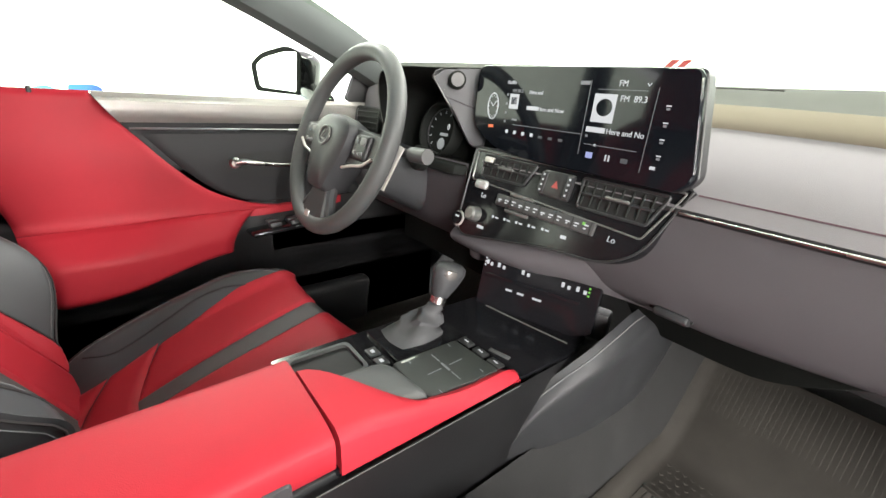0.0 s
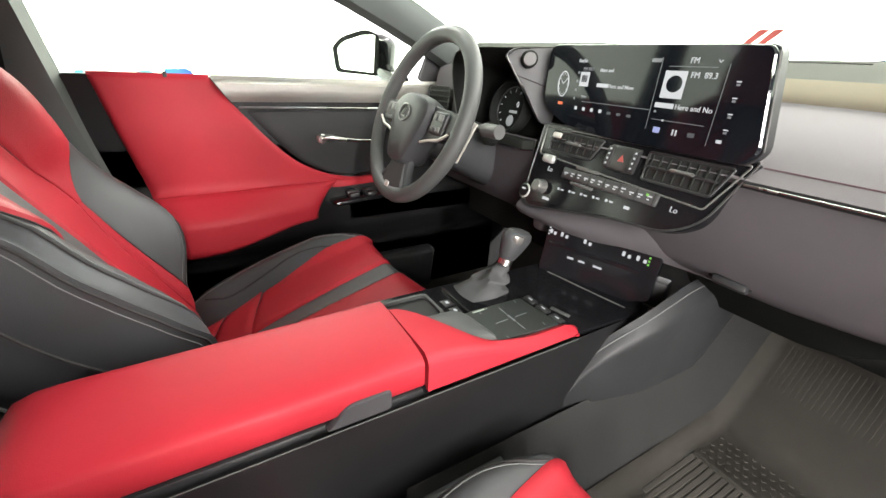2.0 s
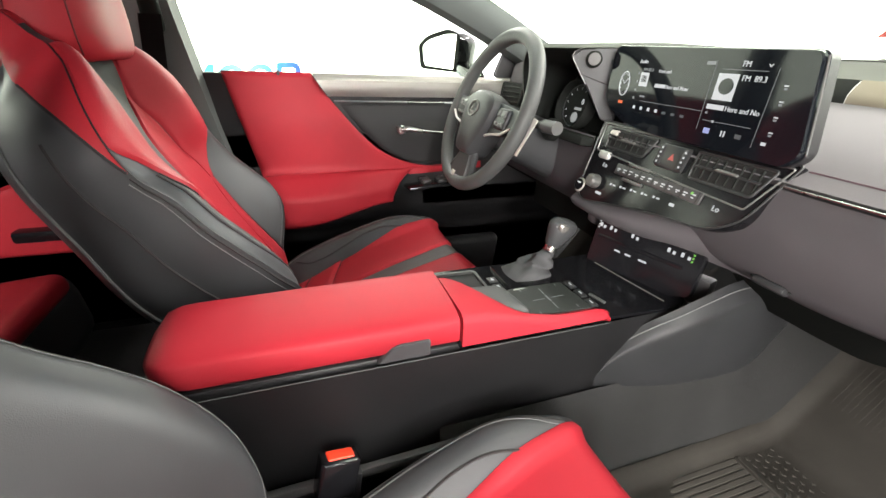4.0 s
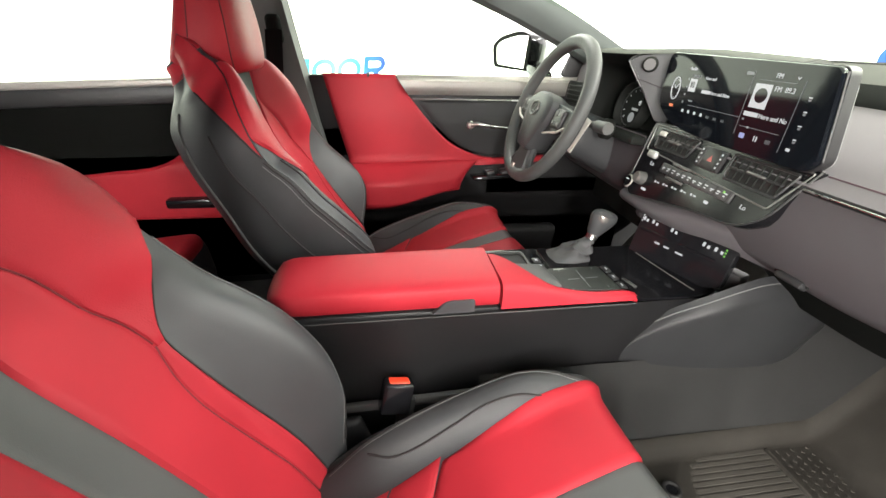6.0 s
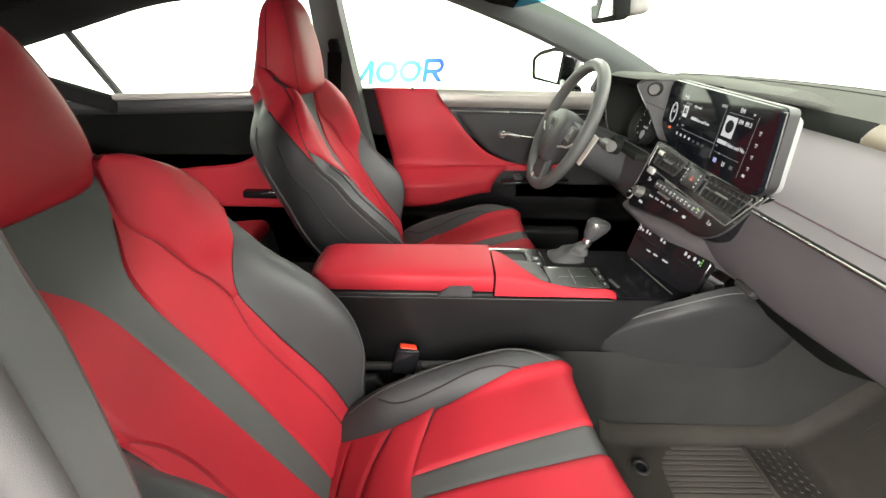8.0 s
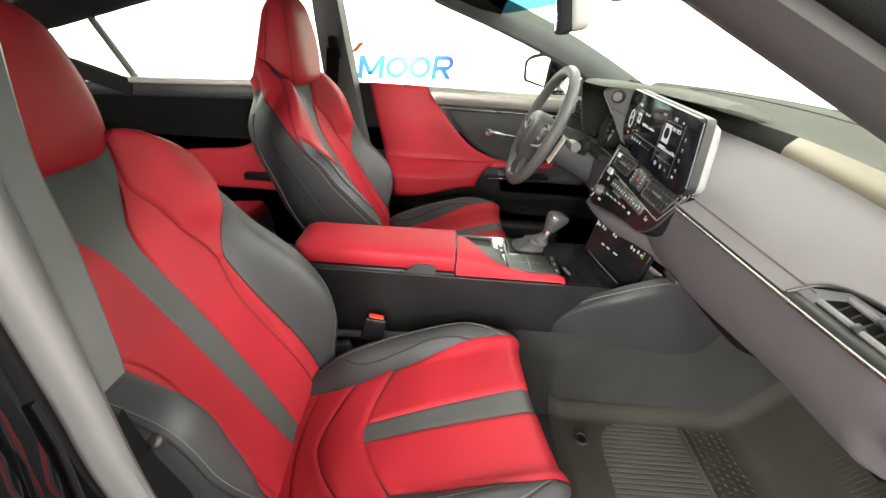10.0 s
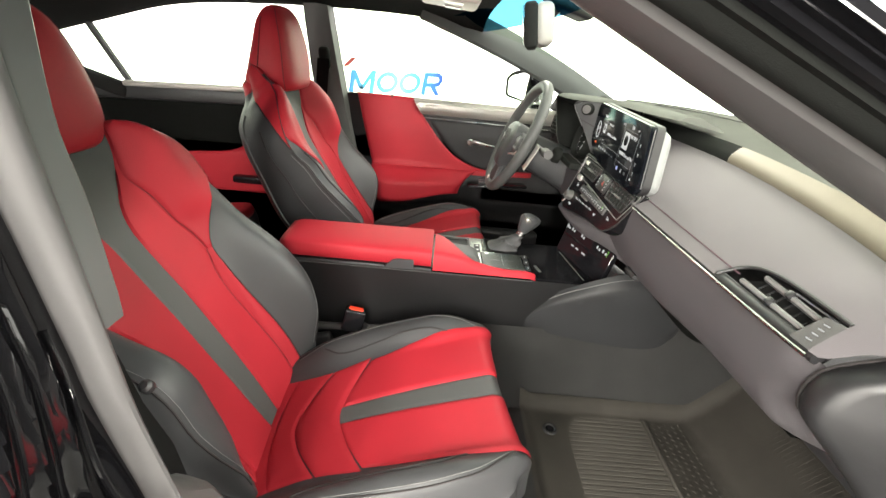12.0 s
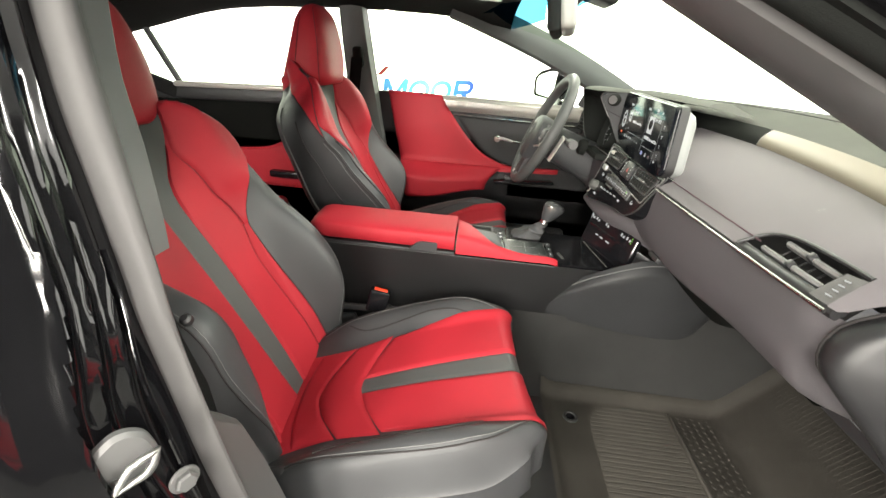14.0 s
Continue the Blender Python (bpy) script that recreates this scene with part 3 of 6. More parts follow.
    part("divider_bar", tube([(WD + 0.0, -1.115, 0.69), (WD + 0.0, -1.17, 0.79), (WD + 0.0, -1.235, 0.91)], 0.013, 8), TRIM, t, "black divider bar of the quarter glass")


windows()


def cabin_floor():
    bm = bmesh.new()
    prof = [(-1.7, 0.05), (-0.6, 0.03), (-0.35, 0.05), (0.80, 0.05), (0.95, 0.11), (1.15, 0.30), (1.25, 0.5)]
    py = curve(*[(i / (len(prof) - 1), p[0]) for i, p in enumerate(prof)])
    pz = curve(*[(i / (len(prof) - 1), p[1]) for i, p in enumerate(prof)])

    def f(p, q):
        return (CX - 0.72 + 1.44 * p, py(q), pz(q))
    sheet(f, 20, 30, bm)
    bmesh.ops.solidify(bm, geom=bm.faces[:], thickness=0.03)
    return bm


setting("floor", cabin_floor(), CARPET, "dark grey carpet on the cabin floor", "carpet")

# sills, rear bulkhead, kick panels and outer skins that close the body
bm = rbox(0.12, 1.5, 0.14, pose(WP + 0.05, 0.15, 0.06), 0.03, 3)
setting("door_sill", bm, BODY, "black door sill under the open door", "sill")
bm = rbox(0.08, 2.9, 0.95, pose(WD - 0.09, -0.4, 0.22), 0.03, 3)
setting("body_side", bm, BODY, "black painted outer side of the car", "car body")
bm = rbox(0.10, 1.25, 0.92, pose(WP + 0.06, -0.97, 0.24), 0.03, 3)
setting("rear_door_shut", bm, BODY, "glossy black rear door, closed", "car door")
bm = rbox(0.20, 1.10, 0.86, pose(WP + 0.07, 1.42, 0.27), 0.06, 3)
setting("front_wing", bm, BODY, "black painted front wing ahead of the door opening", "car body")
# added panel, out of view, that keeps light from the rear cabin
bm = rbox(1.44, 0.06, 0.42, pose(CX, -1.66, 0.86, 24, 0, 0), 0.02)
setting("rear_light_block", bm, FABRIC, "unseen dark panel added over the rear window to block light", "blind")
bm = rbox(1.44, 0.06, 0.62, pose(CX, -1.55, 0.34, -18, 0, 0), 0.02)
setting("rear_bulkhead", bm, FABRIC, "dark panel behind the rear seat", "panel")
bm = rbox(1.5, 1.2, 0.12, pose(CX, 1.65, 0.72, 6, 0, 0), 0.05, 4)
setting("bonnet", bm, BODY, "black painted bonnet ahead of the windscreen", "bonnet")


# the passenger door, swung wide open
def open_door():
    d = thing("passenger_door", (WP + 0.08, 0.86, 0.02), "passenger door swung open, dark trim and red panel", "car door")
    m = axes((WP + 0.10, 0.88, 0.36), (0.90, 0.43, 0), (0, 0, 1))
    part("door_shell", rbox(1.08, 0.72, 0.09, m @ pose(0.56, 0.0, -0.05), 0.035, 3), BODY, d)
    part("inner_panel", rbox(1.00, 0.62, 0.03, m @ pose(0.55, 0.02, 0.01), 0.014, 3), BLACK, d, "black inner door panel")
    part("red_panel", rbox(0.62, 0.26, 0.02, m @ pose(0.70, 0.14, 0.03), 0.009, 3), RED, d, "red leather door panel")
    part("armrest", rbox(0.66, 0.09, 0.06, m @ pose(0.62, -0.06, 0.05), 0.025, 3), RED, d, "red leather armrest")
    top = [m @ Vector(p) for p in ((0.06, 0.35, -0.04), (0.36, 0.58, -0.06), (0.62, 0.66, -0.08), (0.96, 0.66, -0.08), (1.06, 0.60, -0.07), (1.08, 0.35, -0.05))]
    part("window_frame", tube(top, 0.022, 8), BODY, d, "black window frame")


open_door()


# ---- seats ----
CUSHION_W = curve((-0.06, 0.225), (0.10, 0.238), (0.30, 0.242), (0.38, 0.238), (0.43, 0.222), (0.465, 0.202), (0.52, 0.188), (0.70, 0.182))
BACK_WIDE = curve((-0.06, 0.185), (0.02, 0.205), (0.10, 0.243), (0.16, 0.270), (0.22, 0.284), (0.30, 0.285), (0.40, 0.267), (0.46, 0.252), (0.512, 0.240), (0.545, 0.220), (0.575, 0.183), (0.605, 0.143), (0.620, 0.114), (0.632, 0.084), (0.646, 0.062), (0.665, 0.052), (0.700, 0.045))
BACK_BOLSTER = curve((-0.06, 0.050), (0.04, 0.080), (0.14, 0.100), (0.24, 0.085), (0.30, 0.066), (0.36, 0.048), (0.44, 0.042), (0.54, 0.045), (0.66, 0.040))
BACK_DEPTH = curve((-0.06, -0.012), (0.10, 0.0), (0.30, 0.008), (0.45, 0.008), (0.55, 0.015), (0.66, 0.015))
BACK_VALLEY = curve((0.0, 0.125), (0.30, 0.140), (0.40, 0.130), (0.45, 0.100), (0.60, 0.060))
STRIPE_W = curve((-0.03, 0.020), (0.10, 0.026), (0.30, 0.028), (0.43, 0.027), (0.465, 0.032), (0.49, 0.042), (0.515, 0.060), (0.555, 0.086), (0.60, 0.096), (0.68, 0.100))
RED_EDGE = curve((-0.03, 0.150), (0.10, 0.154), (0.30, 0.150), (0.35, 0.153), (0.40, 0.178), (0.44, 0.203), (0.475, 0.232), (0.50, 0.2445), (0.512, 0.2425), (0.545, 0.2215), (0.575, 0.1915), (0.605, 0.1595), (0.635, 0.1315), (0.670, 0.1095))
WING_SEAM = curve((-0.03, 0.126), (0.07, 0.130), (0.14, 0.124), (0.25, 0.115), (0.30, 0.120), (0.33, 0.131), (0.352, 0.142))
WING_CREASE = curve((0.340, 0.140), (0.39, 0.135), (0.425, 0.122), (0.485, 0.107), (0.53, 0.086), (0.56, 0.090), (0.60, 0.098))
RED_WIDE = curve((-0.03, 0.140), (0.05, 0.130), (0.12, 0.128), (0.22, 0.144), (0.28, 0.153), (0.36, 0.163), (0.46, 0.166), (0.60, 0.160))


def build_seat(name, label, cush_at, cush_yaw, slope, back_at, back_yaw, lean, head_at, open_side, slim, inner_more, outer_more, inner_round, inner_red):
    """A sports seat: dark cushion and back with red panels and a dark stripe down the middle."""
    seat = thing(name, (cush_at[0], 0.1, 0.06), label, "car seat", group="front seats")
    slope, lean = radians(slope), radians(lean)

    shoulder_more = curve((0.545, 0.0), (0.575, 0.008), (0.605, 0.015), (0.635, 0.050), (0.670, 0.058), (0.700, 0.043))

    def BACK_W(s):
        more = 0.0 if open_side > 0 else shoulder_more(s)
        return (BACK_WIDE(s) + more) * (1 - slim * smooth(s, 0.36, 0.05) - 0.25 * slim * smooth(s, 0.50, 0.40))
    L, r = 0.45, 0.030

    def placed(at, yaw):
        m = Matrix.Translation(at) @ Matrix.Rotation(radians(yaw), 4, "Z")
        return lambda p: m @ p
    put_c, put_b = placed(cush_at, cush_yaw), placed(back_at, back_yaw)

    # cushion: a across, t along from the crease to the front, then rolling down
    def cush(a, t):
        b = abs(a)
        crown = -0.010 * (1 - (a / 0.15) ** 2) if b < 0.15 else 0.0
        bol = 0.038 * smooth(b, 0.135, 0.190) - 0.080 * smooth(b / CUSHION_W(t), 0.80, 1.01) ** 2
        bol *= (0.35 + 0.65 * smooth(t, -0.02, 0.12)) * (1 - 0.50 * smooth(t, 0.36, 0.47))
        h = crown * 0.8 + bol + 0.012 * math.sin(min(1, max(0, t / L)) * math.pi)
        y, z = t, h
        if t > L:
            turn = radians(100)
            ang, rest = min((t - L) / r, turn), max(0, (t - L) - r * turn)
            y = L + (r + h) * math.sin(ang) - 0.2 * rest
            z = -r + (r + h) * math.cos(ang) - rest
        return put_c(Vector((a, math.cos(slope) * y - math.sin(slope) * z, math.sin(slope) * y + math.cos(slope) * z)))

    cs = normal_of(cush)
    rings = []
    end = L + r * radians(100) + 0.075
    for i in range(64):
        t = -0.05 + i / 63 * (end + 0.05)
        w = CUSHION_W(t)
        top = [cush(w * math.sin(math.pi / 2 * k / 24), t) for k in range(-24, 25)]
        tl = min(t, L + 0.012)
        low = []
        for k in range(24, -25, -1):
            a = 0.97 * w * math.sin(math.pi / 2 * k / 24)
            low.append(put_c(Vector((a, math.cos(slope) * tl + 0.0003 * i, math.sin(slope) * tl - 0.115))))
        rings.append(top + low)
    cushion = part("cushion", loft(rings), BLACK, seat)

    def t0(a):
        return 0.006 + 0.030 * (abs(a) / 0.14) ** 2

    def t1(a):
        return 0.052 + 0.066 * (abs(a) / 0.13) ** 1.5

    def t2(a):
        return 0.146 + 0.064 * (abs(a) / 0.14) ** 1.5

    def half(t):
        return 0.0205 + 0.007 * smooth(t, 0.14, 0.5)

    def band(f, g, name, lift):
        def dom(p, q):
            u = (p - 0.5) * 2
            a = u * RED_WIDE(0.5 * (f(0.13) + g(0.13)))
            t = f(a) * (1 - q) + g(a) * q
            return u * RED_WIDE(t), t
        return part(name, panel(cs, dom, 30, 8, lift, edge=0.16), RED, cushion)
    band(lambda a: -0.035, t0, "crease_panel", 0.003)
    band(t0, t1, "rear_panel", 0.005)
    band(t1, t2, "middle_panel", 0.006)
    stop = L + r * radians(80)
    for sgn in (-1, 1):
        def dom(p, q, sgn=sgn):
            t = t2(0.06) * (1 - q) + stop * q
            lo, hi = half(t), RED_WIDE(t)
            a = lo + (hi - lo) * p
            return sgn * a, t2(a) * (1 - q) + stop * q
        part("front_panel", panel(cs, dom, 14, 34, 0.006, edge=0.07), RED, cushion)
    part("stripe", panel(cs, lambda p, q: ((p - 0.5) * 2 * half(t2(0) + (stop - t2(0)) * q), t2(0.0) + (stop - t2(0)) * q), 8, 34, 0.003), GREY, cushion, "grey leather stripe")

    def line_on(surface, pts, off=0.0006):
        out = []
        for a, t in pts:
            p, n = surface(a, t)
            out.append(p + n * off)
        return out
    for sgn in (-1, 1):
        # looped seam on the bolster, and the long one along its crest
        inner = curve((0.10, 0.178), (0.13, 0.164), (0.17, 0.161), (0.24, 0.167), (0.30, 0.174), (0.35, 0.172), (0.395, 0.160))
        part("seam", tube(line_on(cs, [(sgn * inner(0.10 + 0.295 * k / 29), 0.10 + 0.295 * k / 29) for k in range(30)]), 0.0020, 6), SEAM, cushion)
        crest = curve((0.03, 0.186), (0.20, 0.206), (0.32, 0.212), (0.39, 0.206), (0.43, 0.190), (0.462, 0.168))
        pts = [(sgn * crest(0.03 + 0.432 * k / 31), 0.03 + 0.432 * k / 31) for k in range(32)]
        part("seam", tube(line_on(cs, pts), 0.0016, 6), SEAM, cushion)
        part("stitch", tube(line_on(cs, [(a - sgn * 0.005, t) for a, t in pts], 0.0005), 0.0007, 5), PALE, cushion)

    # base skirt under the cushion, and the slides
    base = []
    for k, (zz, ws, yf, yr) in enumerate(((-0.150, 0.205, 0.33, -0.03), (-0.120, 0.214, 0.36, -0.03), (-0.085, 0.224, 0.385, -0.03), (-0.070, 0.238, 0.405, -0.03), (-0.050, 0.240, 0.410, -0.02))):
        sq = rounded([(-ws, yr), (ws, yr), (ws, yf), (-ws, yf)], 0.03, 4)
        base.append([put_c(Vector((x, y, zz + 0.20 * max(0, y)))) for x, y in sq])
    part("seat_base", loft(base), PILLAR, seat, "grey plastic seat base")
    part("side_shield", loft([[put_c(Vector((open_side * x, y, z + 0.18 * max(0, y)))) for y, z in rounded([(-0.10, -0.125), (0.34, -0.130), (0.36, -0.075), (0.10, -0.055), (-0.02, -0.010), (-0.10, -0.005)], 0.02, 4)] for x in (0.236, 0.256, 0.260)]), PILLAR, seat, "grey plastic side shield")
    for sgn in (-1, 1):
        part("slide_rail", rbox(0.035, 0.50, 0.03, Matrix.Translation((cush_at[0], 0.10, 0.068)) @ Matrix.Rotation(radians(cush_yaw), 4, "Z") @ pose(sgn * 0.17, 0, 0), 0.004), STEEL, seat)

    # backrest: a across, s up from the crease
    U, N = Vector((0, -math.sin(lean), math.cos(lean))), Vector((0, math.cos(lean), math.sin(lean)))

    def back(a, s):
        b, w = abs(a), BACK_W(s)
        more = outer_more(s) if a * open_side > 0 else inner_more(s)
        n = BACK_DEPTH(s) - 0.012 * (1 - min(1, b / 0.16) ** 2)
        n += (BACK_BOLSTER(s) + more) * smooth(b, BACK_VALLEY(s), BACK_VALLEY(s) + 0.085)
        n -= (0.035 if a * open_side > 0 else inner_round) * smooth(b / w, 0.84, 1.0) ** 2
        return put_b(Vector((a, 0, 0)) + U * s + N * n)

    def red_edge(sgn, s):
        w = RED_EDGE(s) * (1.0 if sgn * open_side > 0 else 1 + inner_red * smooth(s, 0.48, 0.38))
        return min(w, BACK_W(s) - (0.014 if s < 0.45 else 0.0005))

    sag, thin = (0.045, 0.070) if open_side > 0 else (0.028, 0.058)

    def rear_point(u, s):
        th = 0.150 - 0.020 * smooth(s, 0.25, 0.55) - thin * smooth(s, 0.57, 0.69)
        return put_b(Vector((u * BACK_W(s) * (0.90 - 0.095 * smooth(s, 0.42, 0.62)), 0, 0)) + U * (s - sag * smooth(s, 0.52, 0.70)) - N * (th - 0.040 * abs(u) ** 6))

    def side_point(sgn, k, s, out=0.0):
        """On the side of the back, k from the front edge (0) to the rear edge (1)."""
        a, b = back(sgn * BACK_W(s), s), rear_point(sgn, s)
        bulge = put_b(Vector((sgn, 0, 0))) - put_b(Vector((0, 0, 0)))
        return a.lerp(b, k) + bulge * (0.012 * math.sin(k * math.pi) + out)

    def bs(a, s, g=normal_of(back)):
        p, n = g(a, s)
        return p, -n

    rings = []
    for i in range(77):
        s = -0.06 + i / 76 * 0.76
        w = BACK_W(s)
        ring = [back(w * math.sin(math.pi / 2 * k / 26), s) for k in range(-26, 27)]
        ring += [side_point(1, k / 7, s) for k in range(1, 7)]
        ring += [rear_point(math.sin(math.pi / 2 * k / 12), s) for k in range(12, -13, -1)]
        ring += [side_point(-1, k / 7, s) for k in range(6, 0, -1)]
        rings.append(ring)
    rest = part("backrest", loft(rings), BLACK, seat)
    for sgn in (-1, 1):
        # the red leather wraps round the shoulder, further back towards the top
        depth = curve((0.455, 0.0), (0.50, 0.09), (0.55, 0.25), (0.60, 0.48), (0.65, 0.78), (0.70, 1.0))

        def wrap(p, q, sgn=sgn):
            s = 0.462 + 0.236 * q
            return side_point(sgn, p * depth(s), s, 0.0035)
        part("shoulder_side", sheet(wrap, 8, 28), RED, rest)
        part("seam", tube([side_point(sgn, depth(0.462 + 0.15 * k / 15), 0.462 + 0.15 * k / 15, 0.0040) for k in range(16)], 0.0018, 6), SEAM, rest)
        # long seams down the side: at the front edge, half way and at the rear edge
        for k0, k1, s0, s1, rad, mat in ((0.04, 0.04, 0.0, 0.455, 0.0020, SEAM), (0.44, 0.52, 0.0, 0.535, 0.0020, SEAM), (0.09, 0.09, 0.0, 0.45, 0.0008, PALE), (0.97, 0.97, -0.02, 0.60, 0.0026, GREY)):
            part("seam", tube([side_point(sgn, k0 + (k1 - k0) * k / 23, s0 + (s1 - s0) * k / 23, 0.0008) for k in range(24)], rad, 6), mat, rest)
    # red cap over the top of the back, behind the headrest
    cap = []
    for i in range(8):
        s = 0.662 + i / 7 * 0.034
        ring = [back(BACK_W(s) * math.sin(math.pi / 2 * k / 16), s) + N * 0.002 for k in range(-16, 17)]
        ring += [rear_point(math.sin(math.pi / 2 * k / 16), s) - N * 0.002 for k in range(16, -17, -1)]
        cap.append(ring)
    part("top_cap", loft(cap), RED, rest, "red leather over the top of the back")
    part("stripe", panel(bs, lambda p, q: ((p - 0.5) * 2 * STRIPE_W(-0.03 + 0.652 * q), -0.03 + 0.652 * q), 10, 44, 0.003), GREY, rest, "grey leather stripe, wide at the top")
    for sgn in (-1, 1):
        def dom_main(p, q, sgn=sgn):
            s = -0.03 + 0.578 * q
            lo = STRIPE_W(s)
            hi = WING_SEAM(s) if s < 0.345 else max(lo + 0.002, WING_CREASE(s))
            return sgn * (lo + (hi - lo) * p), s

        def dom_side(p, q, sgn=sgn):
            s = -0.03 + 0.380 * q
            lo, hi = WING_SEAM(s), red_edge(sgn, s)
            return sgn * (lo + (hi - lo) * p), s

        def dom_wing(p, q, sgn=sgn):
            s = 0.340 + 0.285 * q
            lo = max(STRIPE_W(s), WING_CREASE(s))
            return sgn * (lo + (max(red_edge(sgn, s), lo + 0.002) - lo) * p), s
        part("red_backing", panel(bs, lambda p, q, sgn=sgn: (sgn * (STRIPE_W(-0.03 + 0.650 * q) + (max(red_edge(sgn, -0.03 + 0.650 * q), STRIPE_W(-0.03 + 0.650 * q) + 0.001) - STRIPE_W(-0.03 + 0.650 * q)) * p), -0.03 + 0.650 * q), 24, 70, 0.0022, edge=0.02), RED, rest)
        part("red_panel", panel(bs, dom_main, 14, 44, 0.0065, edge=0.09), RED, rest)
        part("red_side_panel", panel(bs, dom_side, 8, 30, 0.0055), RED_PERF, rest, "perforated red leather strip")
        part("shoulder_panel", panel(bs, dom_wing, 16, 26, 0.0065, edge=0.08), RED_PERF, rest, "perforated red leather shoulder")
        crease = [(sgn * max(STRIPE_W(s), WING_CREASE(s)), s) for s in [0.350 + 0.185 * k / 19 for k in range(20)]]
        part("seam", tube(line_on(bs, crease, 0.0022), 0.0014, 6), SEAM_RED, rest)
        wing = [(sgn * WING_SEAM(s), s) for s in [0.0 + 0.346 * k / 23 for k in range(24)]]
        part("seam", tube(line_on(bs, wing, 0.0018), 0.0016, 6), SEAM_RED, rest)
        edge = [(sgn * (red_edge(sgn, s) + 0.001), s) for s in [0.0 + 0.44 * k / 27 for k in range(28)]]
        part("seam", tube(line_on(bs, edge, 0.0010), 0.0014, 6), SEAM, rest)
        pts = [(sgn * (BACK_W(s) - 0.022), s) for s in [0.02 + 0.42 * k / 23 for k in range(24)]]
        part("seam", tube(line_on(bs, pts), 0.0015, 6), SEAM, rest)
        part("stitch", tube(line_on(bs, [(a - sgn * 0.005, s) for a, s in pts], 0.0004), 0.0006, 5), PALE, rest)

    # headrest
    hc = Vector(head_at)
    up2 = lean - radians(17) if open_side > 0 else lean - radians(20)
    U2, N2 = Vector((0, -math.sin(up2), math.cos(up2))), Vector((0, math.cos(up2), math.sin(up2)))
    HH = 0.224
    hwid = curve((0.0, 0.104), (0.15, 0.119), (0.40, 0.119), (0.70, 0.106), (0.90, 0.090), (1.0, 0.080))

    def head(ang, k):
        shrink = math.sqrt(max(0.0, 1 - max(0.0, (k - 0.80) / 0.20) ** 2))
        foot = math.sqrt(max(0.0, 1 - max(0.0, (0.10 - k) / 0.10) ** 2))
        w = hwid(k) * (0.45 + 0.55 * shrink) * (0.86 + 0.14 * foot)
        fr, re = 0.050 + 0.012 * math.sin(k * math.pi), 0.108 - 0.096 * k
        ctr, dep = (fr - re) / 2, (fr + re) / 2 * (0.35 + 0.65 * shrink) * (0.88 + 0.12 * foot)
        c, s = math.cos(ang), math.sin(ang)
        return hc + Vector((w * math.copysign(abs(c) ** 0.62, c), 0, 0)) + U2 * (HH * k + 0.040 * (1 - k) ** 3 * max(0.0, -s)) + N2 * (ctr + dep * math.copysign(abs(s) ** 0.62, s))

    ks = [0.0, 0.02, 0.05, 0.10] + [0.10 + 0.70 * i / 9 for i in range(1, 10)] + [0.85, 0.90, 0.94, 0.97, 0.99, 1.0]
    hd = part("headrest", loft([[head(2 * math.pi * j / 40, k) for j in range(40)] for k in ks]), RED, seat, "red leather headrest", angle=60)
    for a0 in (radians(32), radians(148)):
        out = Vector((math.copysign(0.0006, math.cos(a0)), 0, 0))
        part("seam", tube([head(a0, 0.04 + 0.90 * i / 19) + out for i in range(20)], 0.0012, 6), SEAM_RED, hd)
        part("seam", tube([head(a0 + (math.pi * 0.22 if math.cos(a0) < 0 else -math.pi * 0.22), 0.06 + 0.80 * i / 19) + out for i in range(20)], 0.0012, 6), SEAM_RED, hd)
    # plastic pivot at the foot of the back
    for sgn in (-1, 1):
        part("pivot_cover", rbox(0.022, 0.10, 0.09, Matrix.Translation(put_b(Vector((sgn * 0.232, 0.02, -0.02)))) @ pose(0, 0, 0, 15, 0, back_yaw), 0.012, 3), TRIM, seat)
    return seat


build_seat("passenger_seat", "red and black leather passenger seat with grey stripe", (0.396, -0.165, 0.200), 7.0, 17.5, (0.350, -0.165, 0.212), 2.5, 30, (0.350, -0.484, 0.7206), 1, 0.0,
           curve((0.0, 0.0), (1.0, 0.0)), curve((0.0, -0.020), (0.10, -0.008), (0.20, 0.030), (0.29, 0.068), (0.35, 0.050), (0.42, 0.0), (0.46, 0.0)), 0.035, 0.0)
build_seat("driver_seat", "red and black leather driver seat beside the console", (-0.320, -0.165, 0.233), 4.0, 18.5, (-0.370, -0.080, 0.237), 3.0, 30, (-0.378, -0.3624, 0.7716), -1, 0.24,
           curve((0.0, 0.0), (0.20, 0.0), (0.32, 0.014), (0.40, 0.014), (0.45, -0.002), (0.52, -0.006), (0.60, 0.0)), curve((0.0, 0.0), (0.30, 0.0), (0.48, 0.012), (0.60, 0.010)), 0.014, 0.22)
XD = -0.378


def rear_bench():
    seat = thing("rear_bench", (CX, -0.95, 0.05), "red and black leather rear bench in the shade", "car seat")
    part("cushion", rbox(1.26, 0.50, 0.20, pose(CX, -0.86, 0.17, 6, 0, 0), 0.06, 4), BLACK, seat)
    for x in (-0.36, 0.36):
        part("seat_panel", rbox(0.42, 0.47, 0.06, pose(CX + x, -0.845, 0.255, 6, 0, 0), 0.028, 4), RED, seat)
    part("backrest", rbox(1.26, 0.16, 0.48, pose(CX, -1.32, 0.33, -24, 0, 0), 0.06, 4), BLACK, seat)


rear_bench()


# ---- far front door ----
def door_x(y, z):
    """The skin of the driver door: flat above, swelling into the armrest below."""
    arm = 0.075 * smooth(z, 0.50, 0.42) * smooth(z, 0.28, 0.36) * (1 - 0.75 * smooth(y, -0.05, 0.30))
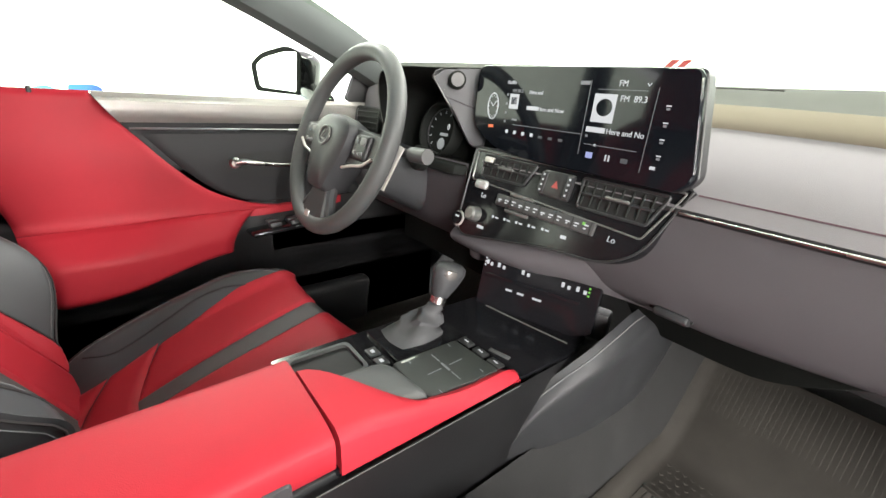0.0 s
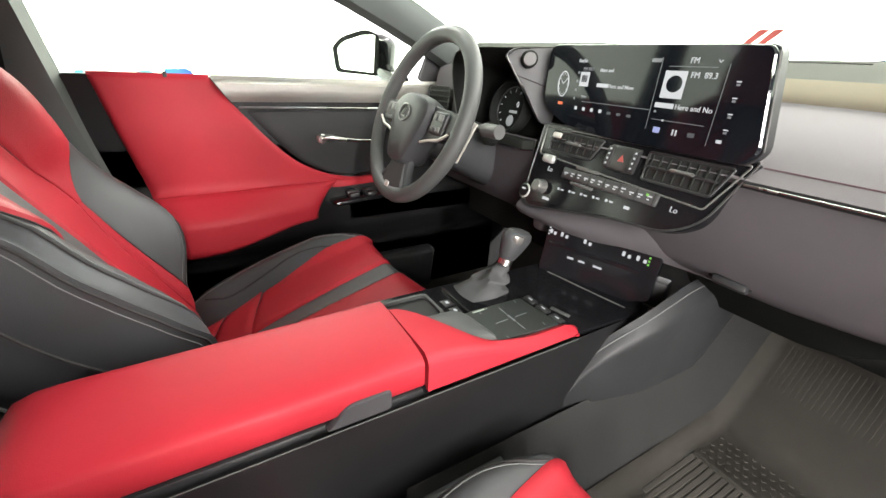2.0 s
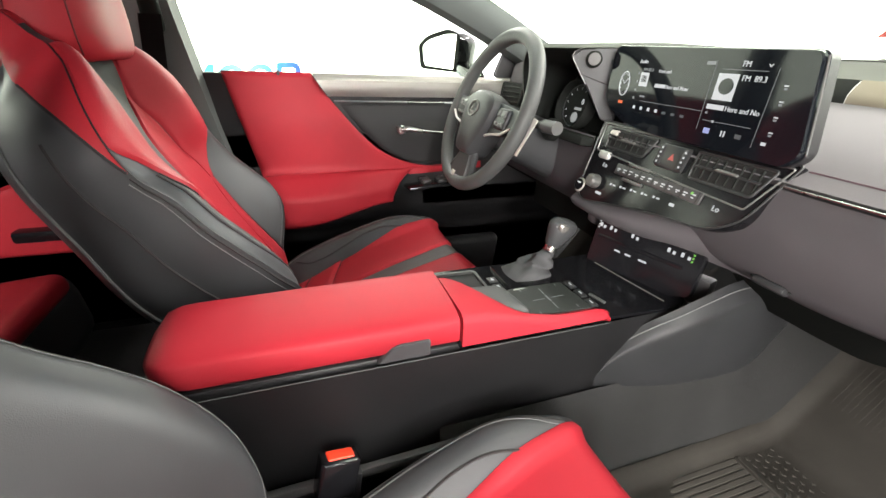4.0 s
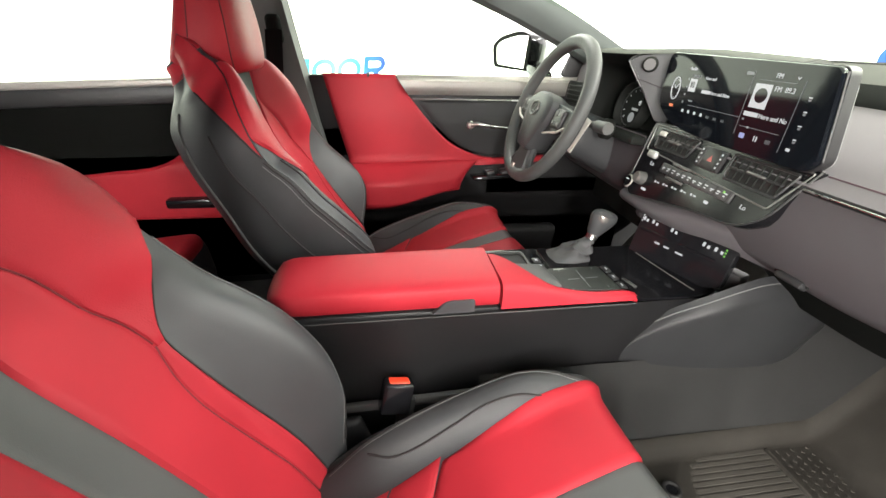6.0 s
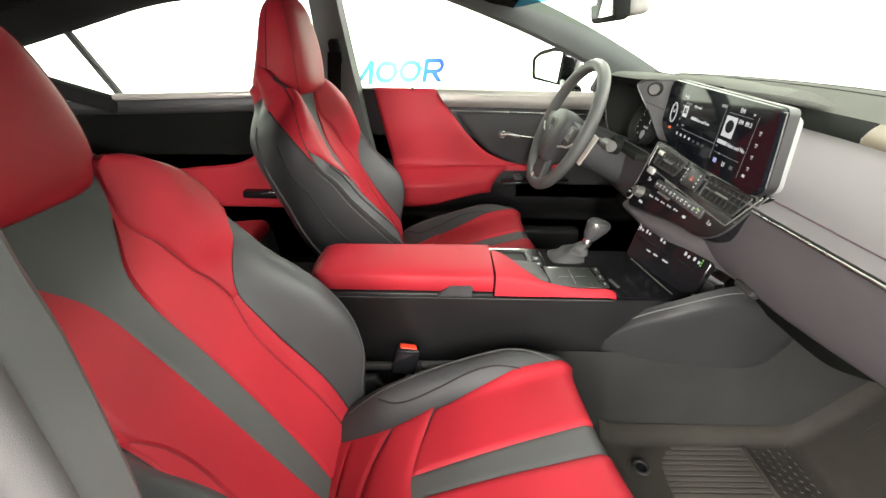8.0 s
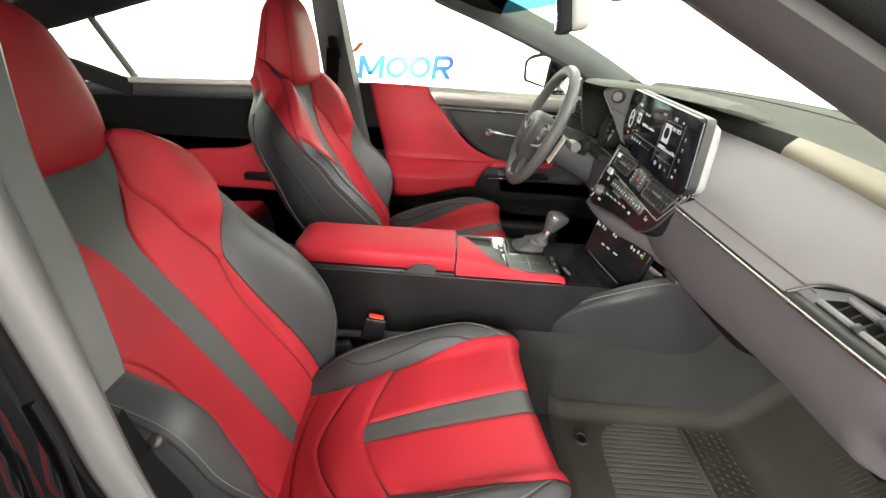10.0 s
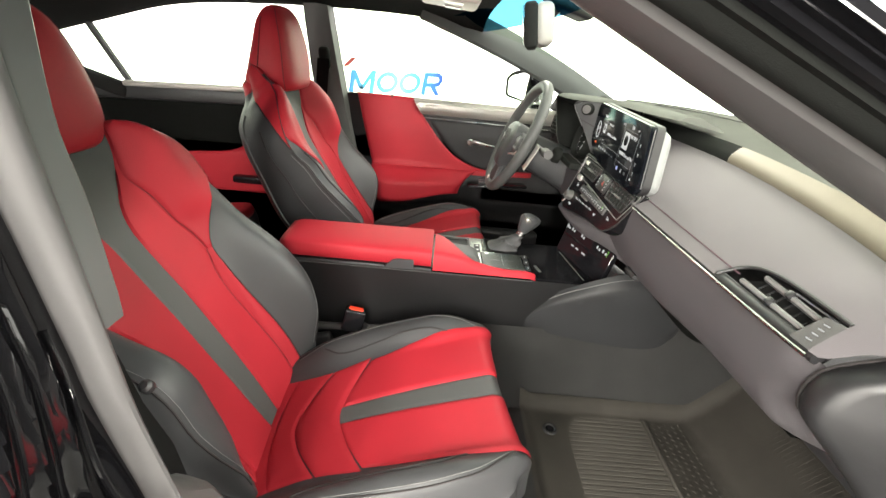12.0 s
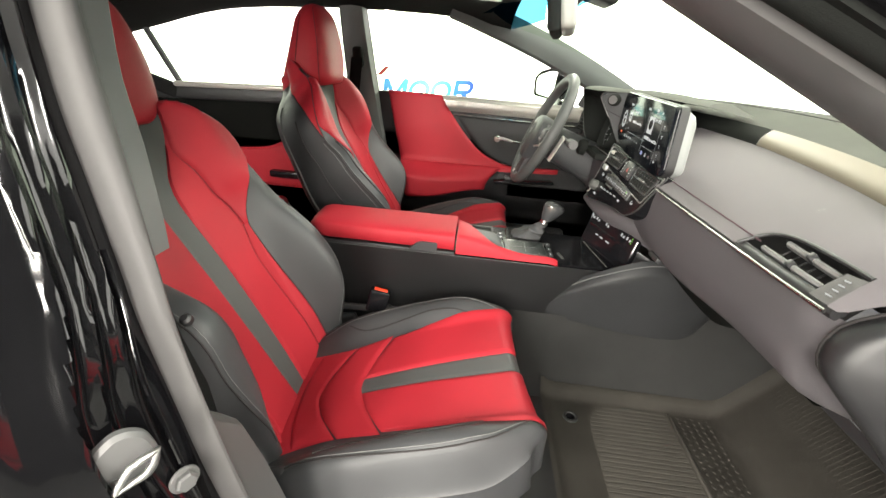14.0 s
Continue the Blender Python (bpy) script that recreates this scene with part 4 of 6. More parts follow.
    upper = 0.012 + 0.012 * smooth(z, 0.74, 0.60)
    return WD - 0.012 + upper + arm


def driver_door():
    d = thing("driver_door", (WD, 0.1, 0.10), "driver door with red leather panel and armrest", "car door")
    surf = normal_of(lambda y, z: (door_x(y, z), y, z))
    surf_in = lambda y, z: (surf(y, z)[0], Vector((1, 0, 0)))
    core = sheet(lambda p, q: (door_x(-0.30 + 1.15 * p, 0.06 + 0.68 * q), -0.30 + 1.15 * p, 0.06 + 0.68 * q), 40, 40)
    bmesh.ops.solidify(core, geom=core.faces[:], thickness=0.05)
    part("door_shell", core, TRIM, d, "dark plastic door shell")
    # upper red panel: straight rear edge, sweeping front edge
    front = curve((0.480, 0.40), (0.488, 0.315), (0.50, 0.255), (0.535, 0.178), (0.59, 0.115), (0.655, 0.059), (0.70, 0.022), (0.742, -0.006))
    rear = lambda z: -0.135 - 0.33 * (z - 0.36) * 0.72

    def dom_up(p, q):
        z = 0.478 + 0.270 * q
        return rear(z) + (front(z) - rear(z)) * p, z
    part("upper_panel", panel(surf_in, dom_up, 34, 24, 0.012, -0.003, 0.06), RED, d, "red leather upper door panel")

    def dom_low(p, q):
        lo = 0.330 + 0.055 * smooth(p, 0.0, 1.0)
        hi = 0.4775 + 0.008 * p
        z = lo + (hi - lo) * q
        y0 = rear(z)
        return y0 + (0.205 + 0.075 * q ** 2 - y0) * p, z
    part("armrest", panel(surf_in, dom_low, 30, 20, 0.018, -0.004, 0.10), RED, d, "red leather armrest")
    # narrow red tongue that runs forward over the switches
    def dom_t(p, q):
        y = 0.25 + 0.26 * p
        z = 0.462 + (0.484 - 0.462) * q + 0.012 * p
        return y, z
    part("armrest_tongue", panel(surf_in, dom_t, 14, 6, 0.014, 0.004, 0.2), RED, d)
    # switch panel
    sw = part("switch_panel", rbox(0.09, 0.24, 0.012, pose(WD + 0.062, 0.36, 0.442, 4, -8, 0), 0.005), GLOSS, d, "piano black window switch panel")
    for k in range(4):
        part("window_switch", rbox(0.022, 0.028, 0.012, pose(WD + 0.050 + 0.028 * (k % 2), 0.30 + 0.05 * (k // 2), 0.453, 6, -8, 0), 0.003), TRIM, sw)
    # dark handle field with the bright pull
    def dom_dark(p, q):
        z = 0.492 + 0.182 * q
        lo = front(z) + 0.006
        return lo + (0.75 - lo) * p, z
    part("handle_field", panel(surf_in, dom_dark, 24, 14, 0.004, 0.003, 0.05), DOOR_BLACK, d, "black door insert")
    y0, z0 = 0.235, 0.597
    cup = [(WD + 0.022, y0 + 0.075 + 0.11 * math.cos(a), z0 - 0.003 + 0.030 * math.sin(a)) for a in [2 * math.pi * k / 28 for k in range(28)]]
    part("handle_recess", loft([cup, [(x - 0.016, 0.31 + (y - 0.31) * 0.85, z0 + (z - z0) * 0.8) for x, y, z in cup]]), SLOT, d)
    pull = [(WD + 0.030, y0, z0 + 0.004), (WD + 0.040, y0 + 0.02, z0 + 0.008), (WD + 0.044, y0 + 0.05, z0 + 0.002), (WD + 0.040, y0 + 0.10, z0 - 0.004), (WD + 0.036, y0 + 0.15, z0 - 0.006), (WD + 0.026, y0 + 0.175, z0 - 0.006)]
    part("door_pull", tube(pull, lambda k: 0.0075 - 0.0045 * k, 10), CHROME, d, "chrome inside door handle")
    part("pull_pivot", disc(0.013, 0.012, axes((WD + 0.020, y0, z0 + 0.003), (0, 1, 0), (0, 0, 1)), 18, 0.004), CHROME, d)
    # chrome line and silver sill
    part("chrome_line", tube([(WD + 0.023, 0.045 + 0.058 * k, 0.679 - 0.0005 * k) for k in range(13)], 0.0022, 8), CHROME, d, "thin chrome line")
    def sill2(p, q):
        pr = [(0.0, 0.748), (0.008, 0.747), (0.012, 0.738), (0.024, 0.732), (0.026, 0.706), (0.016, 0.690)]
        i = min(4, int(q * 5))
        k = q * 5 - i
        z = pr[i][1] + (pr[i + 1][1] - pr[i][1]) * k
        y0 = front(min(0.742, z)) + 0.002
        return (WD + pr[i][0] + (pr[i + 1][0] - pr[i][0]) * k, y0 + (0.86 - y0) * p, z)
    sb = sheet(sill2, 20, 10)
    bmesh.ops.solidify(sb, geom=sb.faces[:], thickness=0.004)
    part("sill_trim", sb, SILVER, d, "brushed silver sill strip")
    part("window_seal", rbox(0.02, 1.15, 0.016, pose(WD - 0.030, 0.27, 0.734), 0.004), TRIM, d)
    part("lock_pin", tube([(WD + 0.008, -0.09, 0.74), (WD + 0.008, -0.09, 0.752)], 0.004, 10), TRIM, d)
    # map pocket at the foot
    part("map_pocket", rbox(0.05, 0.62, 0.16, pose(WD + 0.05, 0.26, 0.17, 0, 8, 0), 0.02, 3), TRIM, d)
    return d


driver_door()


def rear_door():
    d = thing("rear_door", (WD, -0.8, 0.10), "rear door with dark panel and red armrest", "car door")
    core = sheet(lambda p, q: (WD - 0.01 + 0.012 * smooth(q, 1, 0.7), -1.6 + 1.27 * p, 0.06 + (0.62 + 0.03 * p) * q), 20, 16)
    bmesh.ops.solidify(core, geom=core.faces[:], thickness=0.05)
    part("door_shell", core, MATTE, d, "black door panel")
    s2 = lambda y, z: (Vector((WD + 0.015 + 0.045 * smooth(z, 0.56, 0.48), y, z)), Vector((1, 0, 0)))
    top = curve((-1.05, 0.445), (-0.88, 0.467), (-0.74, 0.482), (-0.67, 0.512), (-0.62, 0.570), (-0.57, 0.68))
    part("armrest_panel", panel(s2, lambda p, q: (-1.10 + 0.53 * p, 0.312 + (top(-1.10 + 0.53 * p) - 0.312) * q), 34, 14, 0.010, 0.002, 0.08), RED, d, "red leather rear armrest")
    part("switch_panel", rbox(0.07, 0.20, 0.03, pose(WD + 0.065, -0.62, 0.375), 0.008), GLOSS, d, "piano black switch panel")
    part("sill_trim", rbox(0.03, 0.80, 0.022, pose(WD + 0.012, -0.74, 0.715, 2.3, 0, 0), 0.008, 3), SILVER, d, "brushed silver sill strip")
    part("sill_pad", rbox(0.024, 1.22, 0.05, pose(WD + 0.008, -0.96, 0.672, 2.3, 0, 0), 0.008), TRIM, d)
    part("quarter_trim", rbox(0.05, 0.50, 0.06, pose(WD + 0.006, -1.37, 0.735, -16, 0, 0), 0.02, 3), FABRIC, d)
    return d


rear_door()


# ---- centre console ----
CL, CR = CX - 0.106, CX + 0.106


def console():
    c = thing("center_console", (CX, 0.1, 0.06), "black center console with red padded armrest", "console")
    # tall dark sides
    def side(sgn):
        def f(p, q):
            y = -0.30 + 0.92 * p
            top = 0.435 if sgn > 0 else 0.385
            z = 0.06 + (top - 0.06) * q
            x = CX + sgn * (0.112 - 0.012 * (1 - q) ** 2 - 0.0)
            return (x, y, z)
        bm = sheet(f, 20, 10)
        bmesh.ops.solidify(bm, geom=bm.faces[:], thickness=0.02 * sgn)
        return bm
    part("console_body", rbox(0.205, 0.92, 0.32, pose(CX, 0.16, 0.225), 0.012, 2), TRIM, c)
    part("lid_bin", rbox(0.135, 0.40, 0.055, pose(CX + 0.034, -0.06, 0.410), 0.006, 2), TRIM, c)
    part("deck_base", rbox(0.200, 0.44, 0.055, pose(CX, 0.350, 0.400), 0.004, 2), TRIM, c)
    part("side_panel", side(1), TRIM, c, "matte black console side")
    part("side_panel", side(-1), TRIM, c, "matte black console side")
    part("edge_strip", tube([(CX + 0.1130, -0.22 + 0.05 * k, 0.4335) for k in range(13)], 0.0008, 6), GREY, c, "thin grey edge strip")
    # armrest lid: soft pillow, rounded at the rear
    rings = []
    for i in range(24):
        k = i / 23
        y = -0.262 + 0.388 * k
        round_r = smooth(y, -0.262, -0.20)
        hw = 0.107 * (0.55 + 0.45 * math.sqrt(max(0.0, 1 - (1 - min(1, k / 0.16)) ** 2))) if k < 0.16 else 0.107
        top = 0.488 - 0.028 * (1 - math.sqrt(max(0.0, 1 - (1 - min(1, k / 0.12)) ** 2)))
        bot = 0.438 - 0.0 * k + 0.0 * round_r
        sec = []
        for j in range(28):
            a = 2 * math.pi * j / 28
            ca, sa = math.cos(a), math.sin(a)
            e = 0.36
            u = math.copysign(abs(ca) ** e, ca)
            v = math.copysign(abs(sa) ** e, sa)
            sec.append(Vector((CX + (hw if u > 0 else hw * (0.24 + 0.10 * k)) * u, y, (top + bot) / 2 + (top - bot) / 2 * v + 0.003 * (1 - u * u) * (v > 0))))
        rings.append(sec)
    part("armrest_lid", loft(rings), RED, c, "red leather armrest lid")
    latch = rounded([(-0.038, -0.012), (0.036, -0.012), (0.036, 0.014), (-0.014, 0.014)], [0.003, 0.003, 0.006, 0.012], 4)
    part("lid_latch", plate(latch, 0.008, axes((CX + 0.102, 0.048, 0.447), (0, 1, 0), (0, 0, 1)), 0.002), BLACK, c, "dark grey lid release")
    # red rail on either side of the deck: full height at the lid, sinking to the front
    for sgn in (1, -1):
        if sgn < 0:
            continue
        rings = []
        for i in range(26):
            k = i / 25
            y = 0.131 + 0.256 * k
            top = 0.486 - 0.036 * smooth(k, 0.0, 0.75)
            inner = 0.107 - (0.098 * (1 - smooth(k, 0.0, 0.42)) + 0.028)
            if k > 0.94:
                e = (k - 0.94) / 0.06
                top -= 0.006 * e
                inner += 0.012 * e
            lo = 0.4365
            sec = [(inner, lo + 0.001), (inner, top - 0.010 - 0.012 * (1 - smooth(k, 0, 0.3))), (inner + 0.006, top - 0.003 - 0.004 * (1 - k)), (inner + 0.012, top - 0.001), (0.094, top), (0.103, top - 0.005), (0.107, top - 0.013), (0.1075, lo)]
            rings.append([Vector((CX + sgn * a, y, b)) for a, b in sec])
        part("side_rail", loft(rings), RED, c, "red leather console edge")
    # deck under it all
    deck = part("deck", plate(rounded([(CL + 0.004, 0.127), (CR - 0.004, 0.127), (CR - 0.004, 0.385), (CL + 0.004, 0.385)], 0.004, 2), 0.010, pose(0, 0, 0.4305)), GLOSS, c, "piano black console deck")
    # cup holder: raised rim, and a flat black plate for the shade in its well
    wx0, wx1, wy0, wy1 = CL + 0.022, CX - 0.013, 0.138, 0.228
    rim = rounded([(wx0, wy0), (wx1, wy0), (wx1, wy1), (wx0, wy1)], 0.012, 4)
    rim_in = rounded([(wx0 + 0.005, wy0 + 0.005), (wx1 - 0.005, wy0 + 0.005), (wx1 - 0.005, wy1 - 0.005), (wx0 + 0.005, wy1 - 0.005)], 0.010, 4)
    rr = [[Vector((x, y, z)) for x, y in o] for o, z in ((rim, 0.440), (rim, 0.447), (rim_in, 0.447), (rim_in, 0.4412))]
    part("cup_holder_rim", loft(rr, caps=False), GREY, c, "thin grey rim round the cup holder")
    part("cup_well_shade", plate(rim_in, 0.001, pose(0, 0, 0.4407)), SLOT, c, "flat black plate standing for the shaded cup holder well")
    # palm rest: smooth grey dome
    out = rounded([(CX + 0.010, 0.146), (CX + 0.060, 0.140), (CX + 0.088, 0.236), (CX + 0.086, 0.252), (CX + 0.012, 0.242), (CX + 0.002, 0.226)], [0.012, 0.03, 0.012, 0.01, 0.014, 0.01], 5)
    cx, cy = CX + 0.045, 0.20
    rings = []
    for sc, z in ((1.0, 0.4405), (1.0, 0.452), (0.985, 0.458), (0.93, 0.463), (0.75, 0.468), (0.4, 0.470), (0.05, 0.4705)):
        rings.append([Vector((cx + (x - cx) * sc, cy + (y - cy) * sc, z + 0.010 * (1 - smooth(y, 0.14, 0.25)) * sc)) for x, y in out])
    part("palm_rest", loft(rings), GREY, c, "grey leather palm rest")
    # touchpad with bars for its marks
    tm = axes((CX + 0.041, 0.310, 0.4415), (1, 0, 0), (0, 1, 0.03))
    pad = part("touchpad", plate(rounded([(-0.046, -0.055), (0.036, -0.052), (0.046, 0.055), (-0.040, 0.050)], 0.006, 3), 0.006, tm, 0.0015), surfaced("touchpad_black", (0.018, 0.020, 0.019), 0.35, grain=2500, bump=0.2), c, "matte black touchpad")
    for x, y, w, hgt in ((0, 0.018, 0.0012, 0.022), (0, -0.018, 0.0012, 0.022), (-0.022, 0, 0.018, 0.0012), (0.022, 0, 0.018, 0.0012), (0, 0, 0.018, 0.003)):
        part("touch_mark", rbox(w, hgt, 0.0006, tm @ pose(x, y, 0.0063), 0), ICON_DIM, pad)
    for x, y in ((-0.034, 0.034), (0.034, 0.034), (-0.034, -0.034), (0.034, -0.034)):
        part("touch_mark", rbox(0.006, 0.001, 0.0006, tm @ pose(x, y, 0.0063), 0), ICON_DIM, pad)
    for k in range(3):
        key = part("pad_key", rbox(0.024, 0.013, 0.004, tm @ pose(-0.028 + 0.030 * k, 0.062, 0.004), 0.0015), TRIM, c)
        part("key_mark", rbox(0.008, 0.002, 0.0006, tm @ pose(-0.028 + 0.030 * k, 0.062, 0.0063), 0), ICON, key)
    for k in range(2):
        key = part("brake_key", rbox(0.020, 0.017, 0.004, pose(CX - 0.046 + 0.025 * k, 0.2485, 0.4415), 0.0015), TRIM, c)
        part("key_mark", rbox(0.007, 0.005, 0.0006, pose(CX - 0.046 + 0.025 * k, 0.2485, 0.4437), 0), ICON, key)
    # gear lever: plate, gathered boot, collar, knob
    part("shift_plate", plate(rounded([(CL + 0.012, 0.264), (CX + 0.000, 0.264), (CX - 0.002, 0.385), (CL + 0.012, 0.385)], 0.006, 3), 0.005, pose(0, 0, 0.4405), 0.001), GLOSS, c)
    part("shift_strip", rbox(0.0035, 0.118, 0.006, pose(CX + 0.001, 0.325, 0.444), 0.001), CHROME, c)
    base, topc = Vector((CX - 0.054, 0.320, 0.446)), Vector((CX - 0.052, 0.364, 0.486))
    rings = []
    for i in range(15):
        k = i / 14
        ctr = base.lerp(topc, k ** 0.85)
        ring = []
        for j in range(32):
            a = 2 * math.pi * j / 32
            sq = 1 / max(abs(math.cos(a)), abs(math.sin(a))) ** 0.75
            fold = 1 + 0.16 * math.sin(k * 17 + 1.5 * math.sin(a * 2)) * math.sin(k * math.pi) + 0.08 * math.sin(a * 4 + k * 9) * math.sin(k * math.pi)
            rx = (0.024 * sq * (1 - k) ** 1.7 + 0.012) * fold
            ry = (0.029 * sq * (1 - k) ** 1.7 + 0.013) * fold
            ring.append(ctr + Vector((rx * math.cos(a), ry * math.sin(a), 0.004 * math.sin(a * 3 + k * 9) * math.sin(k * math.pi))))
        rings.append(ring)
    part("shift_boot", loft(rings), surfaced("soft_grey_leather", (0.050, 0.050, 0.052), 0.6, grain=900, bump=0.3, spec=0.2), c, "creased grey leather gear boot")
    ax = (Vector((0, 0.35, 1))).normalized()
    m = axes(topc, (1, 0, 0), ax.cross(Vector((1, 0, 0))))
    part("shift_collar", disc(0.0125, 0.016, m, 24, 0.002, r2=0.012), CHROME, c, "bright collar")
    rings = []
    for zz, rx, ry, off in ((0.010, 0.013, 0.014, 0), (0.018, 0.017, 0.019, 0.0), (0.032, 0.021, 0.025, 0.002), (0.046, 0.0235, 0.031, 0.003), (0.056, 0.0235, 0.033, 0.004), (0.064, 0.021, 0.030, 0.005), (0.069, 0.014, 0.021, 0.006), (0.071, 0.005, 0.007, 0.006)):
        rings.append([m @ Vector((0.86 * rx * math.cos(2 * math.pi * j / 28), off + 0.86 * ry * math.sin(2 * math.pi * j / 28), 0.92 * zz)) for j in range(28)])
    kn = part("shift_knob", loft(rings), BLACK, c, "grey leather gear knob with silver cap")
    rings = []
    for zz, rx, ry in ((0.046, 0.010, 0.012), (0.053, 0.012, 0.017), (0.060, 0.011, 0.015), (0.063, 0.006, 0.009)):
        rings.append([m @ Vector((0.011 + 0.86 * rx * math.cos(2 * math.pi * j / 20), -0.004 + 0.86 * ry * math.sin(2 * math.pi * j / 20), 0.92 * zz)) for j in range(20)])
    part("knob_inlay", loft(rings), surfaced("smoked_silver", (0.20, 0.19, 0.18), 0.3, 0.6, bump=0), kn, "silver inlay")
    # front tray
    tray = part("front_tray", plate(rounded([(CL + 0.004, 0.388), (CR - 0.002, 0.388), (CR + 0.004, 0.50), (CR - 0.010, 0.556), (CL + 0.004, 0.500)], 0.008, 3), 0.012, pose(0, 0, 0.4255)), GLOSS, c, "piano black tray lid")
    part("tray_pull", rbox(0.034, 0.007, 0.003, pose(CX + 0.052, 0.402, 0.4385, 0, 0, 14), 0.001), GREY, c)
    part("tray_strip", tube([(CX - 0.066, 0.488, 0.4376), (CX + 0.010, 0.499, 0.4376), (CX + 0.090, 0.512, 0.4376)], 0.0012, 8), KEY_GREY, c)
    # buckle beside the passenger seat
    return c


console()


def seat_buckle():
    b = thing("belt_buckle", (0.125, -0.05, 0.27), "black seat belt buckle with red button", "belt buckle")
    m = pose(0.127, -0.055, 0.300, -14, -8, 10)
    body = part("buckle_body", rbox(0.030, 0.052, 0.060, m, 0.006, 3), GLOSS, b)
    part("release_button", rbox(0.019, 0.036, 0.008, m @ pose(0.0, 0.0, 0.028), 0.003, 3), BUCKLE_RED, body, "orange red release button")
    part("buckle_stalk", rbox(0.014, 0.03, 0.14, pose(0.122, -0.045, 0.215, -8, -4, 0), 0.004), TRIM, b)
    part("trim_rail", rbox(0.012, 0.44, 0.018, pose(0.104, 0.03, 0.262, 2, 0, 0), 0.004), PILLAR, b, "grey trim rail")


seat_buckle()


# ---- dash ----
def passenger_dash():
    d = thing("dashboard", (CX, 0.7, 0.45), "soft grey dashboard with chrome line and champagne strip", "dashboard")
    yg = curve((-0.25, 0.745), (-0.10, 0.748), (0.08, 0.743), (0.25, 0.722), (0.42, 0.692), (0.56, 0.655), (0.70, 0.600))
    zg = curve((-0.25, 0.763), (-0.10, 0.763), (0.09, 0.762), (0.30, 0.757), (0.55, 0.745), (0.70, 0.733))
    ye = curve((0.10, 0.532), (0.40, 0.531), (0.60, 0.535), (0.66, 0.545), (0.72, 0.565))

    def pad(x, p):
        y = yg(x) + (ye(x) - yg(x)) * p
        z = zg(x) + 0.002 - (zg(x) - 0.684) * p - 0.010 * p ** 5 + 0.008 * math.sin(p * math.pi)
        return (x, y - 0.004 * math.sin(p * math.pi) ** 2, z)
    vent_top = curve((0.452, 0.985), (0.462, 0.86), (0.478, 0.77), (0.51, 0.71), (0.56, 0.68), (0.62, 0.66))
    bm = bmesh.new()
    sheet(lambda p, q: pad(-0.18 + 0.63 * p, q), 44, 22, bm)
    sheet(lambda p, q: pad(0.45 + 0.165 * p, q * vent_top(0.45 + 0.165 * p)), 16, 22, bm)
    sheet(lambda p, q: pad(0.615 + 0.105 * p, q * (1 - 0.30 * smooth(p, 0.10, 0.42))), 18, 22, bm)
    bmesh.ops.remove_doubles(bm, verts=bm.verts[:], dist=0.0004)
    part("upper_pad", bm, SOFT, d, "soft grey stitched upper pad")
    for off in (0.028, 0.034):
        line = [Vector(pad(0.175 + 0.30 * i / 20, 0.86 + off)) + Vector((0, -0.0006, 0.0006)) for i in range(21)]
        part("stitch_line", tube(line, 0.0005, 5), principled("red_thread", (0.07, 0.035, 0.045), 0.8), d)
    # top shelf behind the strip, up to the windscreen
    def shelf(p, q):
        x = CX - 0.70 + 1.40 * p
        y0 = max(yg(max(x, -0.10)) + 0.024, 0.60)
        k = (x - CX) / 0.70
        y1 = 1.02 - 0.16 * k * k
        prof = zg(max(x, -0.10)) + 0.034 + (0.824 - zg(max(x, -0.10)) - 0.034) * smooth(q, 0.0, 0.6) + 0.006 * math.sin(q * math.pi) - 0.012 * k ** 4
        return (x, y0 + (y1 - y0) * q, prof)
    sh = sheet(shelf, 40, 16)
    bmesh.ops.solidify(sh, geom=sh.faces[:], thickness=0.02)
    part("top_shelf", sh, SHELF, d, "grey upper dash shelf")
    for q0, xa, xb in ((0.42, 0.14, 0.62), (0.60, 0.52, 0.80)):
        part("shelf_seam", tube([Vector(shelf(xa + (xb - xa) * i / 16, q0 + 0.06 * math.sin(i / 16 * math.pi))) + Vector((0, 0, 0.0004)) for i in range(17)], 0.0014, 6), SEAM, d)
    part("screen_seal", tube([(CX - 0.69 + 1.38 * i / 24, 1.0 - 0.16 * ((i / 12) - 1) ** 2, 0.824 - 0.012 * ((i / 12) - 1) ** 4) for i in range(25)], 0.005, 6), TRIM, d)
    # strip between shelf and pad: black at the middle, champagne further out
    def strip(x0, x1):
        def f(p, q):
            x = x0 + (x1 - x0) * p
            ang = q * math.pi
            return (x, yg(x) + 0.004 - 0.011 * math.sin(ang) + 0.018 * q, zg(x) - 0.008 + 0.044 * q)
        bm = sheet(f, 24, 8)
        return bm
    part("black_strip", strip(-0.42, 0.076), MATTE, d, "piano black strip")
    part("champagne_strip", strip(0.0765, 0.690), GOLD, d, "champagne metal strip")
    # chrome line
    part("chrome_line", tube([(0.168 + 0.45 * i / 20, ye(0.168 + 0.45 * i / 20) - 0.003, 0.6715) for i in range(21)], lambda k: 0.0015 + 0.0012 * k, 10), CHROME, d, "bright chrome line")
    part("line_backing", tube([(0.10 + 0.52 * i / 20, ye(0.10 + 0.52 * i / 20) + 0.010, 0.6715) for i in range(21)], 0.0095, 10), TRIM, d)
    # lower dash: rolls under to the glove box, and meets the end cap at the door opening
    cap_y = curve((0.10, 0.93), (0.30, 0.84), (0.4875, 0.672), (0.543, 0.616), (0.588, 0.567), (0.610, 0.545), (0.635, 0.537), (0.661, 0.545), (0.685, 0.562), (0.700, 0.592), (0.706, 0.640))
